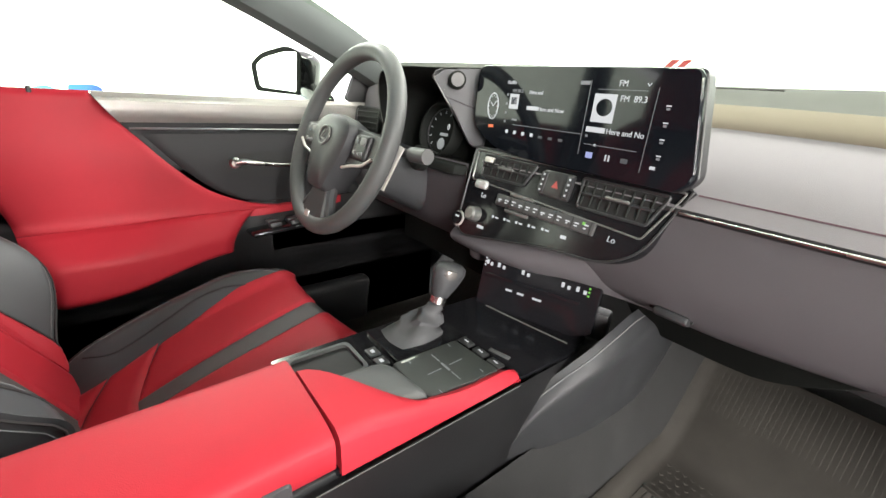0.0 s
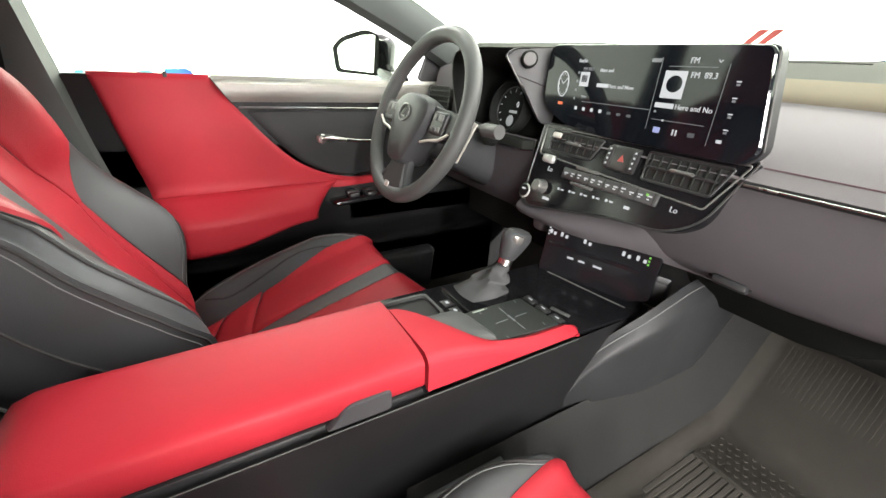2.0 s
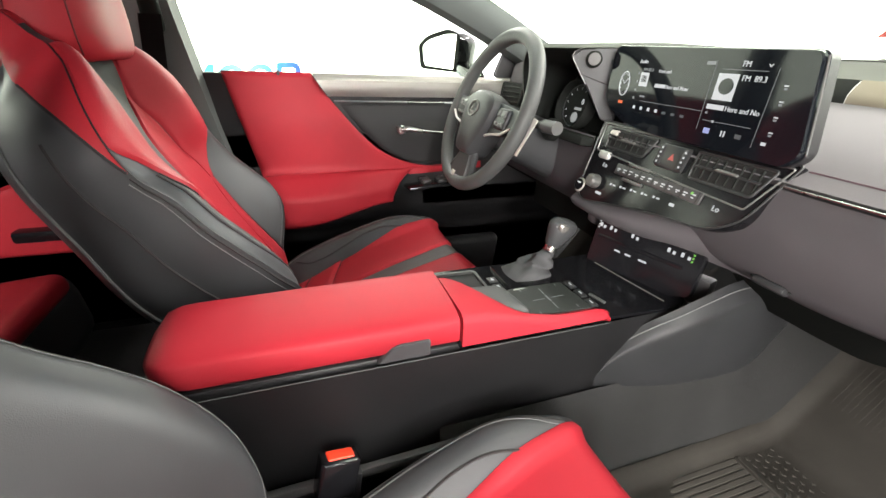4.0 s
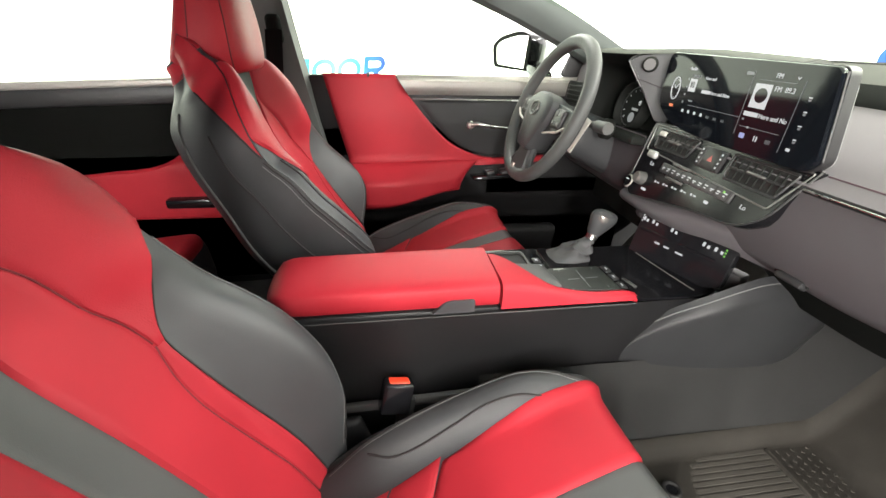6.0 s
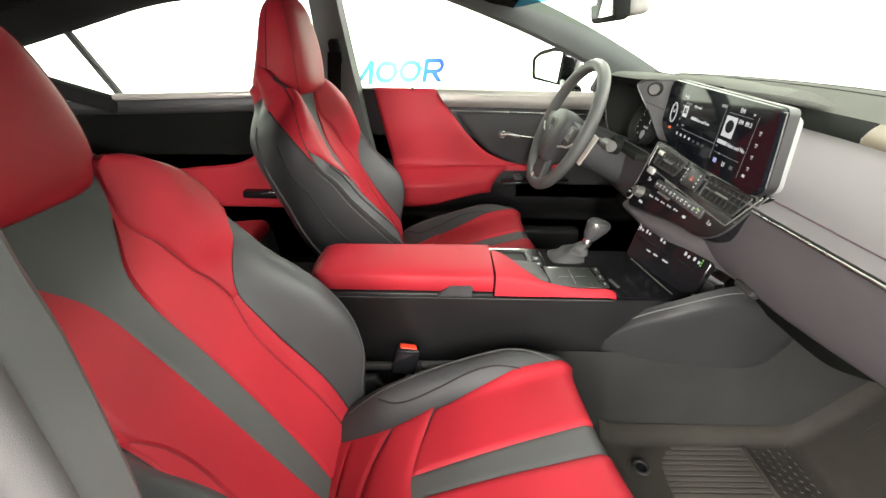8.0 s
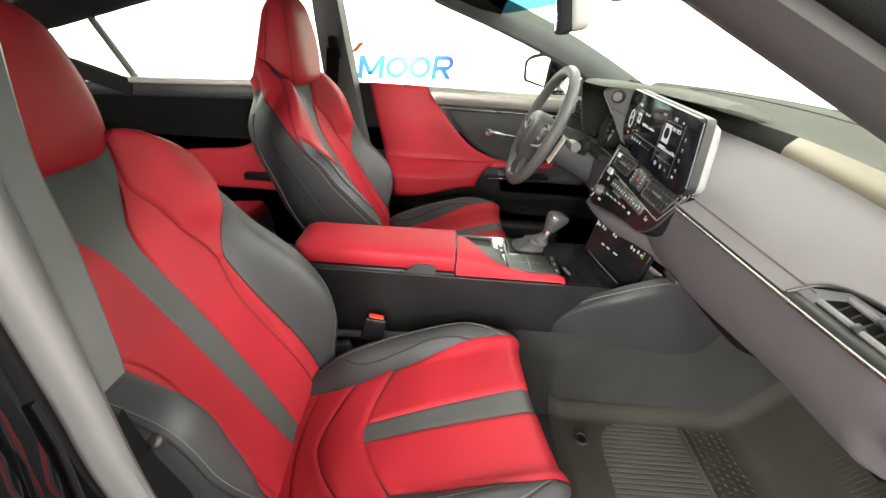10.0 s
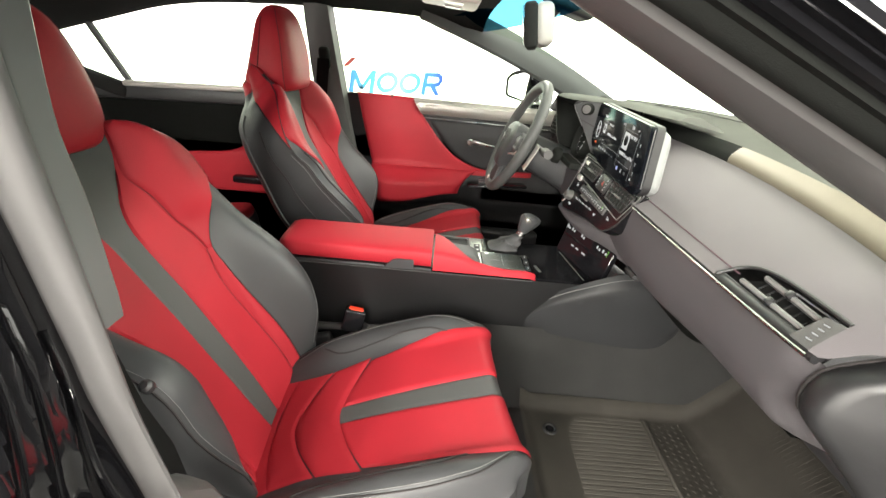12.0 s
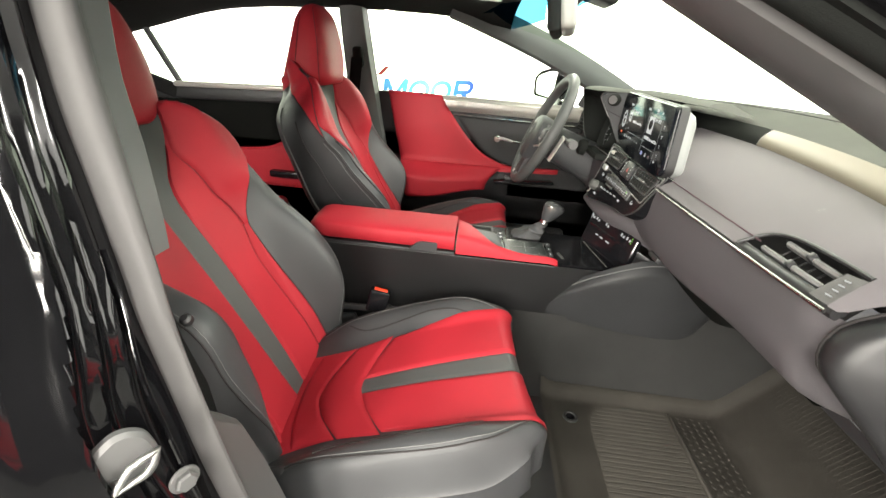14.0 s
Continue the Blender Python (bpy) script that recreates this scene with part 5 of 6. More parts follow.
    prof_y = curve((0, 0.002), (0.2, 0.003), (0.55, 0.012), (0.85, 0.032), (0.95, 0.048), (1.0, 0.066))
    prof_z = curve((0, 0.666), (0.2, 0.640), (0.55, 0.594), (0.85, 0.555), (0.95, 0.540), (1.0, 0.530))

    def low(p, q):
        x = -0.02 + 0.648 * p
        y, z = ye(x) + prof_y(q), prof_z(q) - 0.024 * smooth(x, 0.50, 0.20) * q
        return (x, y + (cap_y(z) + 0.004 - y) * smooth(x, 0.585, 0.626), z)
    lw = sheet(low, 60, 26)
    bmesh.ops.solidify(lw, geom=lw.faces[:], thickness=0.012)
    part("lower_pad", lw, SOFT, d, "grey lower dash and glove box")
    # recessed glove box face below the lip, with its handle
    gf = sheet(lambda p, q: (0.10 + 0.50 * p, ye(0.10 + 0.50 * p) + 0.062 + 0.075 * (1 - q), 0.458 + 0.074 * q - 0.022 * smooth(0.10 + 0.50 * p, 0.50, 0.20) + 0.064 * smooth(0.10 + 0.50 * p, 0.26, 0.46) * (1 - q)), 30, 6)
    bmesh.ops.solidify(gf, geom=gf.faces[:], thickness=0.010)
    part("glove_box_face", gf, MATTE, d, "dark lower glove box face")
    part("glove_handle", rbox(0.046, 0.020, 0.012, pose(0.180, 0.566, 0.5255, -28, 0, 0), 0.004), TRIM, d, "black glove box handle")
    part("handle_gap", tube([Vector(low((x + 0.02) / 0.648, 0.90)) + Vector((0, -0.0006, 0)) for x in (0.148, 0.156, 0.170, 0.190, 0.206)], 0.0022, 6), SLOT, d)
    part("under_panel", rbox(0.56, 0.36, 0.02, pose(0.36, 0.86, 0.468, -4, 0, 0), 0.005), TRIM, d)
    part("footwell_back", rbox(0.62, 0.02, 0.45, pose(0.40, 1.10, 0.27, -24, 0, 0), 0.005), CARPET, d, "dark carpeted footwell wall")
    # side vent: dark pocket, rim, blades, thumb wheel
    pocket = sheet(lambda p, q: Vector(pad(0.452 + 0.163 * p, vent_top(0.452 + 0.163 * p) + (1.0 - vent_top(0.452 + 0.163 * p)) * q)) + Vector((0, 0.022, -0.020)), 14, 8)
    v = part("side_vent", pocket, SLOT, d, "black side air vent with silver blades")
    rim = [Vector(pad(0.452 + 0.163 * i / 16, vent_top(0.452 + 0.163 * i / 16))) for i in range(17)]
    part("vent_rim", tube(rim, 0.0026, 8), TRIM, v)
    blade = surfaced("vent_blade_grey", (0.20, 0.20, 0.20), 0.35, 0.3, bump=0)
    for p0, xa, xb in ((0.775, 0.494, 0.592), (0.905, 0.478, 0.588)):
        pts = [Vector(pad(xa + (xb - xa) * i / 9, p0)) + Vector((0, 0.008, -0.007)) for i in range(10)]
        part("vent_blade", tube(pts, 0.0042, 8, flat=1.6), blade, v, "slim grey vent blade")
    for k in range(7):
        x = 0.488 + 0.016 * k
        pts = [Vector(pad(x, 0.74 + 0.24 * i / 4)) + Vector((0, 0.018, -0.016)) for i in range(5)]
        part("rear_slat", tube(pts, 0.0016, 6), TRIM, v)
    for x, p0 in ((0.540, 0.775), (0.534, 0.905)):
        pos = Vector(pad(x, p0))
        part("vent_tab", rbox(0.008, 0.013, 0.010, pose(pos.x, pos.y + 0.005, pos.z - 0.004, -45, 0, 0), 0.002), TRIM, v)
    lip = sheet(lambda p, q: Vector(pad(0.462 + 0.130 * p, 0.935 + 0.065 * q)) + Vector((0, 0.002, -0.004)), 14, 4)
    part("vent_lip", lip, BLACK, v, "dark grey lower lip of the vent")
    top = rounded([(0.592, 0.740), (0.6150, 0.700), (0.6150, 0.995), (0.590, 0.995)], 0.002, 2)
    face = [Vector(pad(x, q)) + Vector((0, -0.0004, 0.0004)) for x, q in top]
    wh = part("vent_end_panel", loft([[w + Vector((0, 0.010, -0.010)) for w in face], face]), PILLAR, v, "flat grey vent end panel")
    for k in range(4):
        mk = Vector(pad(0.603 + 0.001 * k, 0.790 + 0.050 * k))
        part("wheel_mark", rbox(0.0065, 0.0026, 0.0010, pose(mk.x, mk.y - 0.0004, mk.z + 0.0004, -48, 0, 12), 0), ICON, wh)
    # end cap at the door opening: big rounded grey side of the dash
    rings = []
    for i in range(26):
        z = 0.706 - 0.62 * (i / 25) ** 1.6
        y0 = cap_y(z)
        x0, x1 = 0.628 + 0.020 * smooth(z, 0.655, 0.704), 0.705
        sec = [(x0, y0 + 0.06), (x0, y0 + 0.008), (x0 + 0.002, y0 + 0.002), (x0 + 0.007, y0 - 0.002), (x0 + 0.016, y0 - 0.005), (x0 + 0.026, y0 - 0.005), (x0 + 0.034, y0 - 0.001), (x0 + 0.040, y0 + 0.008), (x1 - 0.006, y0 + 0.060), (x1, y0 + 0.085), (x1, y0 + 0.40), (x0, y0 + 0.40)]
        rings.append([Vector((x, y, z)) for x, y in sec])
    part("dash_end_cap", loft(rings), TRIM, d, "rounded grey dash end cap")
    part("cap_seam", tube([(0.6275 + 0.020 * smooth(z, 0.655, 0.704), cap_y(z) + 0.003, z) for z in [0.702 - 0.42 * (k / 29) ** 1.3 for k in range(30)]], 0.0022, 6), SEAM, d)
    # flange that runs down beside the end cap
    def flange(p, q):
        z = 0.20 + 0.345 * q
        x = 0.588 + 0.040 * p
        return (x, cap_y(z) + 0.004 + 0.026 * (1 - p) ** 2 * smooth(z, 0.56, 0.45), z)
    fb = sheet(flange, 10, 20)
    bmesh.ops.solidify(fb, geom=fb.faces[:], thickness=0.01)
    part("side_flange", fb, SOFT, d, "grey dash flange beside the end cap")
    part("kick_panel", rbox(0.04, 0.40, 0.44, pose(0.672, 1.06, 0.27), 0.012, 2), CARPET, d, "dark carpet kick panel")
    # knee pad on the console side, stitched along its edge
    def knee(p, q):
        # p from the rear tip forward, q from the bottom up
        y = 0.372 + 0.40 * p
        top = curve((0, 0.312), (0.10, 0.372), (0.28, 0.440), (0.5, 0.486), (0.7, 0.492), (1.0, 0.470))(p)
        bot = curve((0, 0.296), (0.10, 0.290), (0.45, 0.284), (0.8, 0.278), (0.92, 0.30), (1.0, 0.36))(p)
        z = bot + (top - bot) * q
        x = CR + 0.004 + 0.030 * smooth(p, 0, 0.5) + 0.022 * math.sin(q * math.pi * 0.55) * smooth(p, 0.0, 0.35) - 0.022 * smooth(q, 0.86, 1.0)
        return (x, y, z)
    kb = sheet(knee, 26, 18)
    bmesh.ops.solidify(kb, geom=kb.faces[:], thickness=0.012)
    part("knee_pad", kb, BLACK, d, "black leather knee pad with stitched edge")
    line = [Vector(knee(0.02 + 0.62 * i / 20, 0.945)) + Vector((0.001, 0, 0.0006)) for i in range(21)]
    part("knee_stitch", tube(line, 0.0009, 5), PALE, d)
    # carpeted tunnel below it
    tn = sheet(lambda p, q: (CR + 0.012 + 0.036 * smooth(q, 1, 0.0) + 0.05 * smooth(p, 0.66, 1.0), 0.10 + 1.02 * p, 0.05 + (0.25 + 0.12 * smooth(p, 0.48, 0.63)) * q), 24, 8)
    bmesh.ops.solidify(tn, geom=tn.faces[:], thickness=0.01)
    part("tunnel_carpet", tn, CARPET, d, "dark carpet on the tunnel side")


passenger_dash()


def stack_pose():
    return axes((CX, 0.522, 0.632), (1, 0, 0), (0, 0.32, 0.947))


def climate_panel():
    m = stack_pose()          # local x across, y up the slope, z towards the cabin
    c = thing("climate_panel", (CX, 0.53, 0.56), "piano black climate panel with two air vents", "climate panel")
    out = rounded([(-0.184, 0.070), (0.196, 0.070), (0.166, -0.018), (0.128, -0.050), (0.040, -0.056), (-0.150, -0.092), (-0.172, -0.078)], [0.008, 0.006, 0.02, 0.03, 0.05, 0.014, 0.014], 6)
    part("fascia", plate(out, 0.030, m @ pose(0, 0, -0.028), 0.003), GLOSS, c, "piano black fascia")
    part("fascia_edge", tube([m @ Vector((x, y, 0.002)) for x, y in out], 0.0018, 6, closed=True), TRIM, c)
    def vent(x0, x1, yb, yt, n, name):
        w, hgt = x1 - x0, yt - yb
        o = rounded([(x0 + 0.004, yb), (x1 - 0.016, yb), (x1, yt), (x0, yt)], 0.004, 3)
        v = part(name, plate(o, 0.001, m @ pose(0, 0, 0.0022)), SLOT, c, "black air vent with slats")
        part("vent_frame", tube([m @ Vector((x, y, 0.004)) for x, y in o], 0.0022, 6, closed=True), TRIM, v)
        part("slat", rbox(w - 0.018, 0.0030, 0.008, m @ pose((x0 + x1) / 2 - 0.004, (yb + yt) / 2, 0.004, 25, 0, 0), 0.001), TRIM, v)
        for k in range(n):
            x = x0 + w * (k + 0.8) / (n + 0.8)
            part("slat", rbox(0.0022, hgt - 0.008, 0.006, m @ pose(x - 0.003, (yb + yt) / 2, 0.0035), 0.0008), MATTE, v)
        part("vent_tab", rbox(0.034, 0.0045, 0.009, m @ pose((x0 + x1) / 2, (yb + yt) / 2 + 0.001, 0.008), 0.002), KEY_GREY, v)
    vent(-0.152, -0.034, 0.022, 0.058, 7, "left_vent")
    vent(0.052, 0.174, 0.014, 0.056, 8, "right_vent")
    surround = rounded([(-0.168, 0.012), (0.158, -0.004), (0.190, 0.064), (-0.174, 0.064)], 0.004, 3)
    part("vent_surround", tube([m @ Vector((x, y, 0.003)) for x, y in surround], 0.0014, 6, closed=True), KEY_GREY, c, "thin grey line round the vents")
    part("vent_knob", rbox(0.020, 0.010, 0.008, m @ pose(-0.138, 0.051, 0.006), 0.002), SILVER, c)
    hz = part("hazard_panel", rbox(0.056, 0.040, 0.010, m @ pose(0.011, 0.036, 0.002), 0.003), surfaced("satin_black", (0.02, 0.02, 0.02), 0.35, bump=0), c, "satin black hazard switch")
    tri = [(-0.006, -0.005), (0.006, -0.005), (0, 0.006)]
    part("hazard_triangle", plate(tri, 0.0006, m @ pose(0.011, 0.036, 0.007)), ICON_RED, hz)
    for sx in (-0.013, 0.034):
        part("switch_ridge", rbox(0.012, 0.034, 0.006, m @ pose(sx, 0.036, 0.006), 0.002), TRIM, hz)
        for k in range(4):
            part("switch_mark", rbox(0.003, 0.003, 0.0006, m @ pose(sx, 0.024 + 0.008 * k, 0.0093), 0), ICON, hz)
    # temperature bar with small marks
    bar = part("button_bar", rbox(0.190, 0.020, 0.006, m @ pose(0.000, -0.010, 0.003), 0.002), surfaced("key_bar_grey", (0.05, 0.05, 0.05), 0.35, 0.2, bump=0), c, "row of satin climate keys")
    for k in range(12):
        x = -0.085 + 0.0152 * k
        part("key_mark", rbox(0.0075, 0.0022, 0.0006, m @ pose(x, -0.0085 + 0.001 * ((k * 7) % 3 - 1), 0.0063), 0), ICON, bar)
        part("key_mark", rbox(0.003 + 0.0012 * ((k * 5) % 3), 0.0020, 0.0006, m @ pose(x + 0.001 * ((k * 3) % 3 - 1), -0.0125, 0.0063), 0), ICON, bar)
        if k % 2:
            part("key_gap", rbox(0.0012, 0.018, 0.0006, m @ pose(x + 0.0076, -0.010, 0.0063), 0), SLOT, bar)
    part("key_mark", rbox(0.004, 0.004, 0.0006, m @ pose(0.078, -0.006, 0.0066), 0), ICON_GREEN, bar)
    for y in (0.004, -0.024):
        part("rocker_strip", rbox(0.050, 0.006, 0.006, m @ pose(-0.045, y, 0.003), 0.002), KEY_GREY, c)
    part("dial", disc(0.0145, 0.020, m @ pose(-0.132, -0.048, 0.001), 28, 0.003, r2=0.0125), KEY_GREY, c, "grey ridged volume dial")
    part("dial_left", rbox(0.030, 0.016, 0.012, m @ pose(-0.140, 0.006, 0.003), 0.005, 3), surfaced("clear_knob", (0.35, 0.35, 0.34), 0.25, 0.3, bump=0), c)
    for k in range(5):
        x = -0.085 + 0.026 * k
        part("key_mark", rbox(0.0042, 0.0042, 0.0006, m @ pose(x - 0.006, -0.041 + 0.002 * k, 0.0023), 0), ICON, c)
        part("key_mark", rbox(0.007, 0.0026, 0.0006, m @ pose(x + 0.003, -0.041 + 0.002 * k, 0.0023), 0), ICON, c)
    part("key_mark", rbox(0.016, 0.005, 0.0006, m @ pose(-0.112, -0.066, 0.0023), 0), ICON, c)
    part("key_mark", rbox(0.010, 0.005, 0.0006, m @ pose(0.052, -0.034, 0.0023), 0), ICON, c)
    words("temperature_text", "Lo", 0.0115, m @ pose(0.122, -0.016, 0.0026), ICON, c)
    words("temperature_text", "Lo", 0.012, m @ pose(-0.128, -0.012, 0.0026), ICON, c)
    # starter button on the far edge
    part("start_button", disc(0.016, 0.008, m @ pose(-0.172, -0.066, -0.004), 26, 0.003), SILVER, c, "round starter button")
    part("button_face", disc(0.012, 0.002, m @ pose(-0.172, -0.066, 0.0042), 26, 0.0006), GLOSS, c)
    part("key_mark", rbox(0.010, 0.003, 0.0006, m @ pose(-0.172, -0.062, 0.0066), 0), ICON, c)
    return c


climate_panel()


def stack_chin():
    """Soft pad under the climate panel that joins the lower dash, and the seat heater panel below it."""
    t = thing("stack_chin", (CX, 0.55, 0.42), "soft grey pad and switch panel over the console tray", "dash panel")
    def chin(p, q):
        x = -0.205 + 0.36 * p
        top = 0.545 + 0.055 * smooth(p, 0.25, 0.95)
        bot = 0.522 - 0.012 * p
        y = 0.488 + 0.088 * smooth(p, 0.1, 1.0) ** 1.3 + 0.006 * q
        return (x, y + 0.016 * (1 - math.sin(q * math.pi)) , bot - 0.002 + (top + 0.012 - bot) * q)
    bm = sheet(chin, 24, 10)
    bmesh.ops.solidify(bm, geom=bm.faces[:], thickness=0.02)
    part("soft_pad", bm, SOFT, t)
    m = axes((-0.022, 0.524, 0.478), (1, 0.30, 0.0), (-0.05, 0.24, 0.95))
    sp = part("switch_panel", plate(rounded([(-0.100, 0.044), (0.108, 0.044), (0.108, -0.030), (0.075, -0.046), (-0.098, -0.046)], 0.006, 3), 0.014, m @ pose(0, 0, -0.012), 0.002), GLOSS, t, "piano black seat heater panel")
    for k, x in enumerate((-0.090, -0.082, -0.068, -0.058, -0.022, -0.012, 0.048, 0.058, 0.072, 0.084)):
        part("key_mark", rbox(0.005, 0.008 - 0.002 * (k % 2), 0.0006, m @ pose(x, 0.034 - 0.002 * (k % 2), 0.0026), 0), ICON, sp)
    for x in (-0.094, 0.090):
        for j in range(3):
            part("key_lamp", rbox(0.003, 0.003, 0.0006, m @ pose(x, 0.028 + 0.006 * j, 0.0028), 0), ICON_GREEN if x > 0 else ICON, sp)
    part("panel_slot", rbox(0.17, 0.008, 0.004, m @ pose(-0.005, 0.012, 0.001), 0.001), GLOSS, sp)
    for x, w in ((-0.040, 0.012), (-0.018, 0.012), (0.012, 0.016)):
        part("key_mark", rbox(w, 0.0035, 0.0006, m @ pose(x, -0.004, 0.0026), 0), ICON, sp)
    part("lower_fascia", rbox(0.225, 0.03, 0.05, pose(-0.020, 0.560, 0.452, 0, 0, 16), 0.006), TRIM, t)
    # driver side wall of the stack
    part("stack_cheek", rbox(0.04, 0.14, 0.24, pose(-0.190, 0.635, 0.58, -14, 0, 0), 0.015, 3), SOFT, t, "grey side of the center stack")


stack_chin()


def display():
    m = axes((-0.0305, 0.548, 0.767), (1, -0.062, 0), (0, 0.03, 1))
    d = thing("infotainment_display", (CX, 0.56, 0.70), "wide glossy touch screen showing the radio", "display")
    out = rounded([(-0.1985, 0.070), (0.186, 0.063), (0.208, -0.056), (0.190, -0.073), (-0.060, -0.074), (-0.146, -0.062), (-0.197, -0.030)], [0.022, 0.012, 0.012, 0.006, 0.05, 0.03, 0.018], 6)
    part("glass_front", plate(out, 0.012, m, 0.002), SCREEN, d, "black glass screen")
    part("housing", plate([(x * 1.006, y * 1.02) for x, y in out], 0.016, m @ pose(0, 0, -0.014), 0.0), TRIM, d)
    # pale back wedge, seen from the side
    rings = []
    for z, s, dy in ((-0.004, 0.995, 0), (-0.014, 0.985, -0.002), (-0.034, 0.93, -0.010), (-0.046, 0.84, -0.018)):
        rings.append([m @ Vector((x * s, y * s + dy, z)) for x, y in out])
    part("back_cover", loft(rings), surfaced("pale_grey_plastic", (0.19, 0.195, 0.195), 0.5, grain=1500, bump=0.15), d, "pale grey back cover")
    part("side_edge", tube([m @ Vector(p) for p in ((0.188, 0.058, 0.006), (0.200, 0.0, 0.006), (0.2095, -0.054, 0.006))], 0.0012, 8), COVER, d, "pale grey side edge")
    f = m @ pose(0.020, 0, 0.0123)

    def mark(x, y, w, h, mat=ICON, name="screen_mark"):
        part(name, rbox(w, h, 0.0003, f @ pose(x, y, 0), 0), mat, d)
    # clock dial
    ring = [f @ Vector((-0.168 + 0.013 * math.cos(2 * math.pi * k / 28), 0.004 + 0.021 * math.sin(2 * math.pi * k / 28), 0.0002)) for k in range(28)]
    part("clock_ring", tube(ring, 0.0010, 6, closed=True), ICON, d)
    for k in range(12):
        a = 2 * math.pi * k / 12
        mark(-0.168 + 0.0105 * math.cos(a), 0.004 + 0.017 * math.sin(a), 0.0016, 0.0016)
    part("clock_hand", tube([f @ Vector(p) for p in ((-0.168, 0.004, 0.0003), (-0.160, 0.013, 0.0003))], 0.0007, 5), ICON, d)
    part("clock_hand", tube([f @ Vector(p) for p in ((-0.168, 0.004, 0.0003), (-0.174, 0.010, 0.0003))], 0.0007, 5), ICON, d)
    mark(-0.168, -0.029, 0.013, 0.005, ICON_ORANGE)
    for k in range(4):
        mark(-0.134, 0.024 - 0.014 * k, 0.004, 0.004, ICON_DIM)
    words("screen_text", "Audio", 0.0085, f @ pose(-0.128, 0.043, 0), ICON, d)
    words("screen_text", "FM 89.3", 0.0075, f @ pose(-0.112, 0.030, 0), ICON_DIM, d)
    mark(-0.118, 0.014, 0.021, 0.023, ICON, "cover_art")
    mark(-0.118, 0.015, 0.013, 0.011, SCREEN)
    words("screen_text", "Here and", 0.0075, f @ pose(-0.072, 0.029, 0), ICON, d)
    mark(-0.0755, 0.006, 0.024, 0.0058)
    words("screen_text", "Here and Now", 0.0082, f @ pose(-0.038, 0.0055, 0), ICON, d)
    mark(-0.045, -0.022, 0.140, 0.0008, ICON_DIM)
    mark(-0.112, -0.014, 0.012, 0.003, ICON_DIM)
    for k in range(4):
        mark(-0.126 + 0.019 * k, -0.034, 0.006, 0.0055)
    for k in range(3):
        mark(-0.050 + 0.020 * k, -0.035, 0.008, 0.004, glow_faint)
    mark(0.016, 0.045, 0.016, 0.005, ICON_DIM)
    mark(0.0255, 0.0, 0.0008, 0.098, ICON_DIM, "divider")
    words("screen_text", "FM", 0.0105, f @ pose(0.074, 0.045, 0), ICON, d)
    mark(0.073, 0.0375, 0.070, 0.0007, ICON_DIM)
    chev = [f @ Vector(p) for p in ((0.106, 0.046, 0.0003), (0.1085, 0.043, 0.0003), (0.111, 0.046, 0.0003))]
    part("chevron", tube(chev, 0.0007, 5), ICON, d)
    mark(0.052, 0.014, 0.034, 0.036, ICON, "cover_art")
    art = [f @ Vector((0.053 + 0.012 * math.cos(2 * math.pi * k / 24), 0.015 + 0.011 * math.sin(2 * math.pi * k / 24), 0.0004)) for k in range(24)]
    part("cover_globe", loft([art, [p + (f.to_3x3() @ Vector((0, 0, 0.0003))) for p in art]]), SCREEN, d)
    mark(0.053, 0.016, 0.012, 0.006, ICON)
    words("screen_text", "FM  89.3", 0.0105, f @ pose(0.092, 0.027, 0), ICON, d)
    mark(0.046, -0.014, 0.030, 0.0068)
    words("screen_text", "Here and No", 0.0100, f @ pose(0.090, -0.0145, 0), ICON, d)
    mark(0.034, -0.023, 0.004, 0.003, ICON_DIM)
    mark(0.072, -0.034, 0.080, 0.0008, ICON_DIM)
    mark(0.050, -0.034, 0.003, 0.003)
    mark(0.044, -0.048, 0.011, 0.008, glowing("lilac_icon", (0.45, 0.5, 0.9), 0.7))
    mark(0.0705, -0.048, 0.0022, 0.008)
    mark(0.0755, -0.048, 0.0022, 0.008)
    mark(0.098, -0.048, 0.010, 0.006, glow_faint)
    mark(0.1215, -0.008, 0.0007, 0.100, ICON_DIM, "divider")
    for k in range(4):
        mark(0.138 + 0.001 * k, 0.022 - 0.019 * k, 0.0060, 0.0016)
        mark(0.138 + 0.001 * k, 0.0185 - 0.019 * k, 0.0045, 0.0028, ICON_DIM)
    mark(0.137, -0.050, 0.007, 0.0042)
    return d


glow_faint = glowing("faint_icon", (0.5, 0.55, 0.6), 0.12)
display()


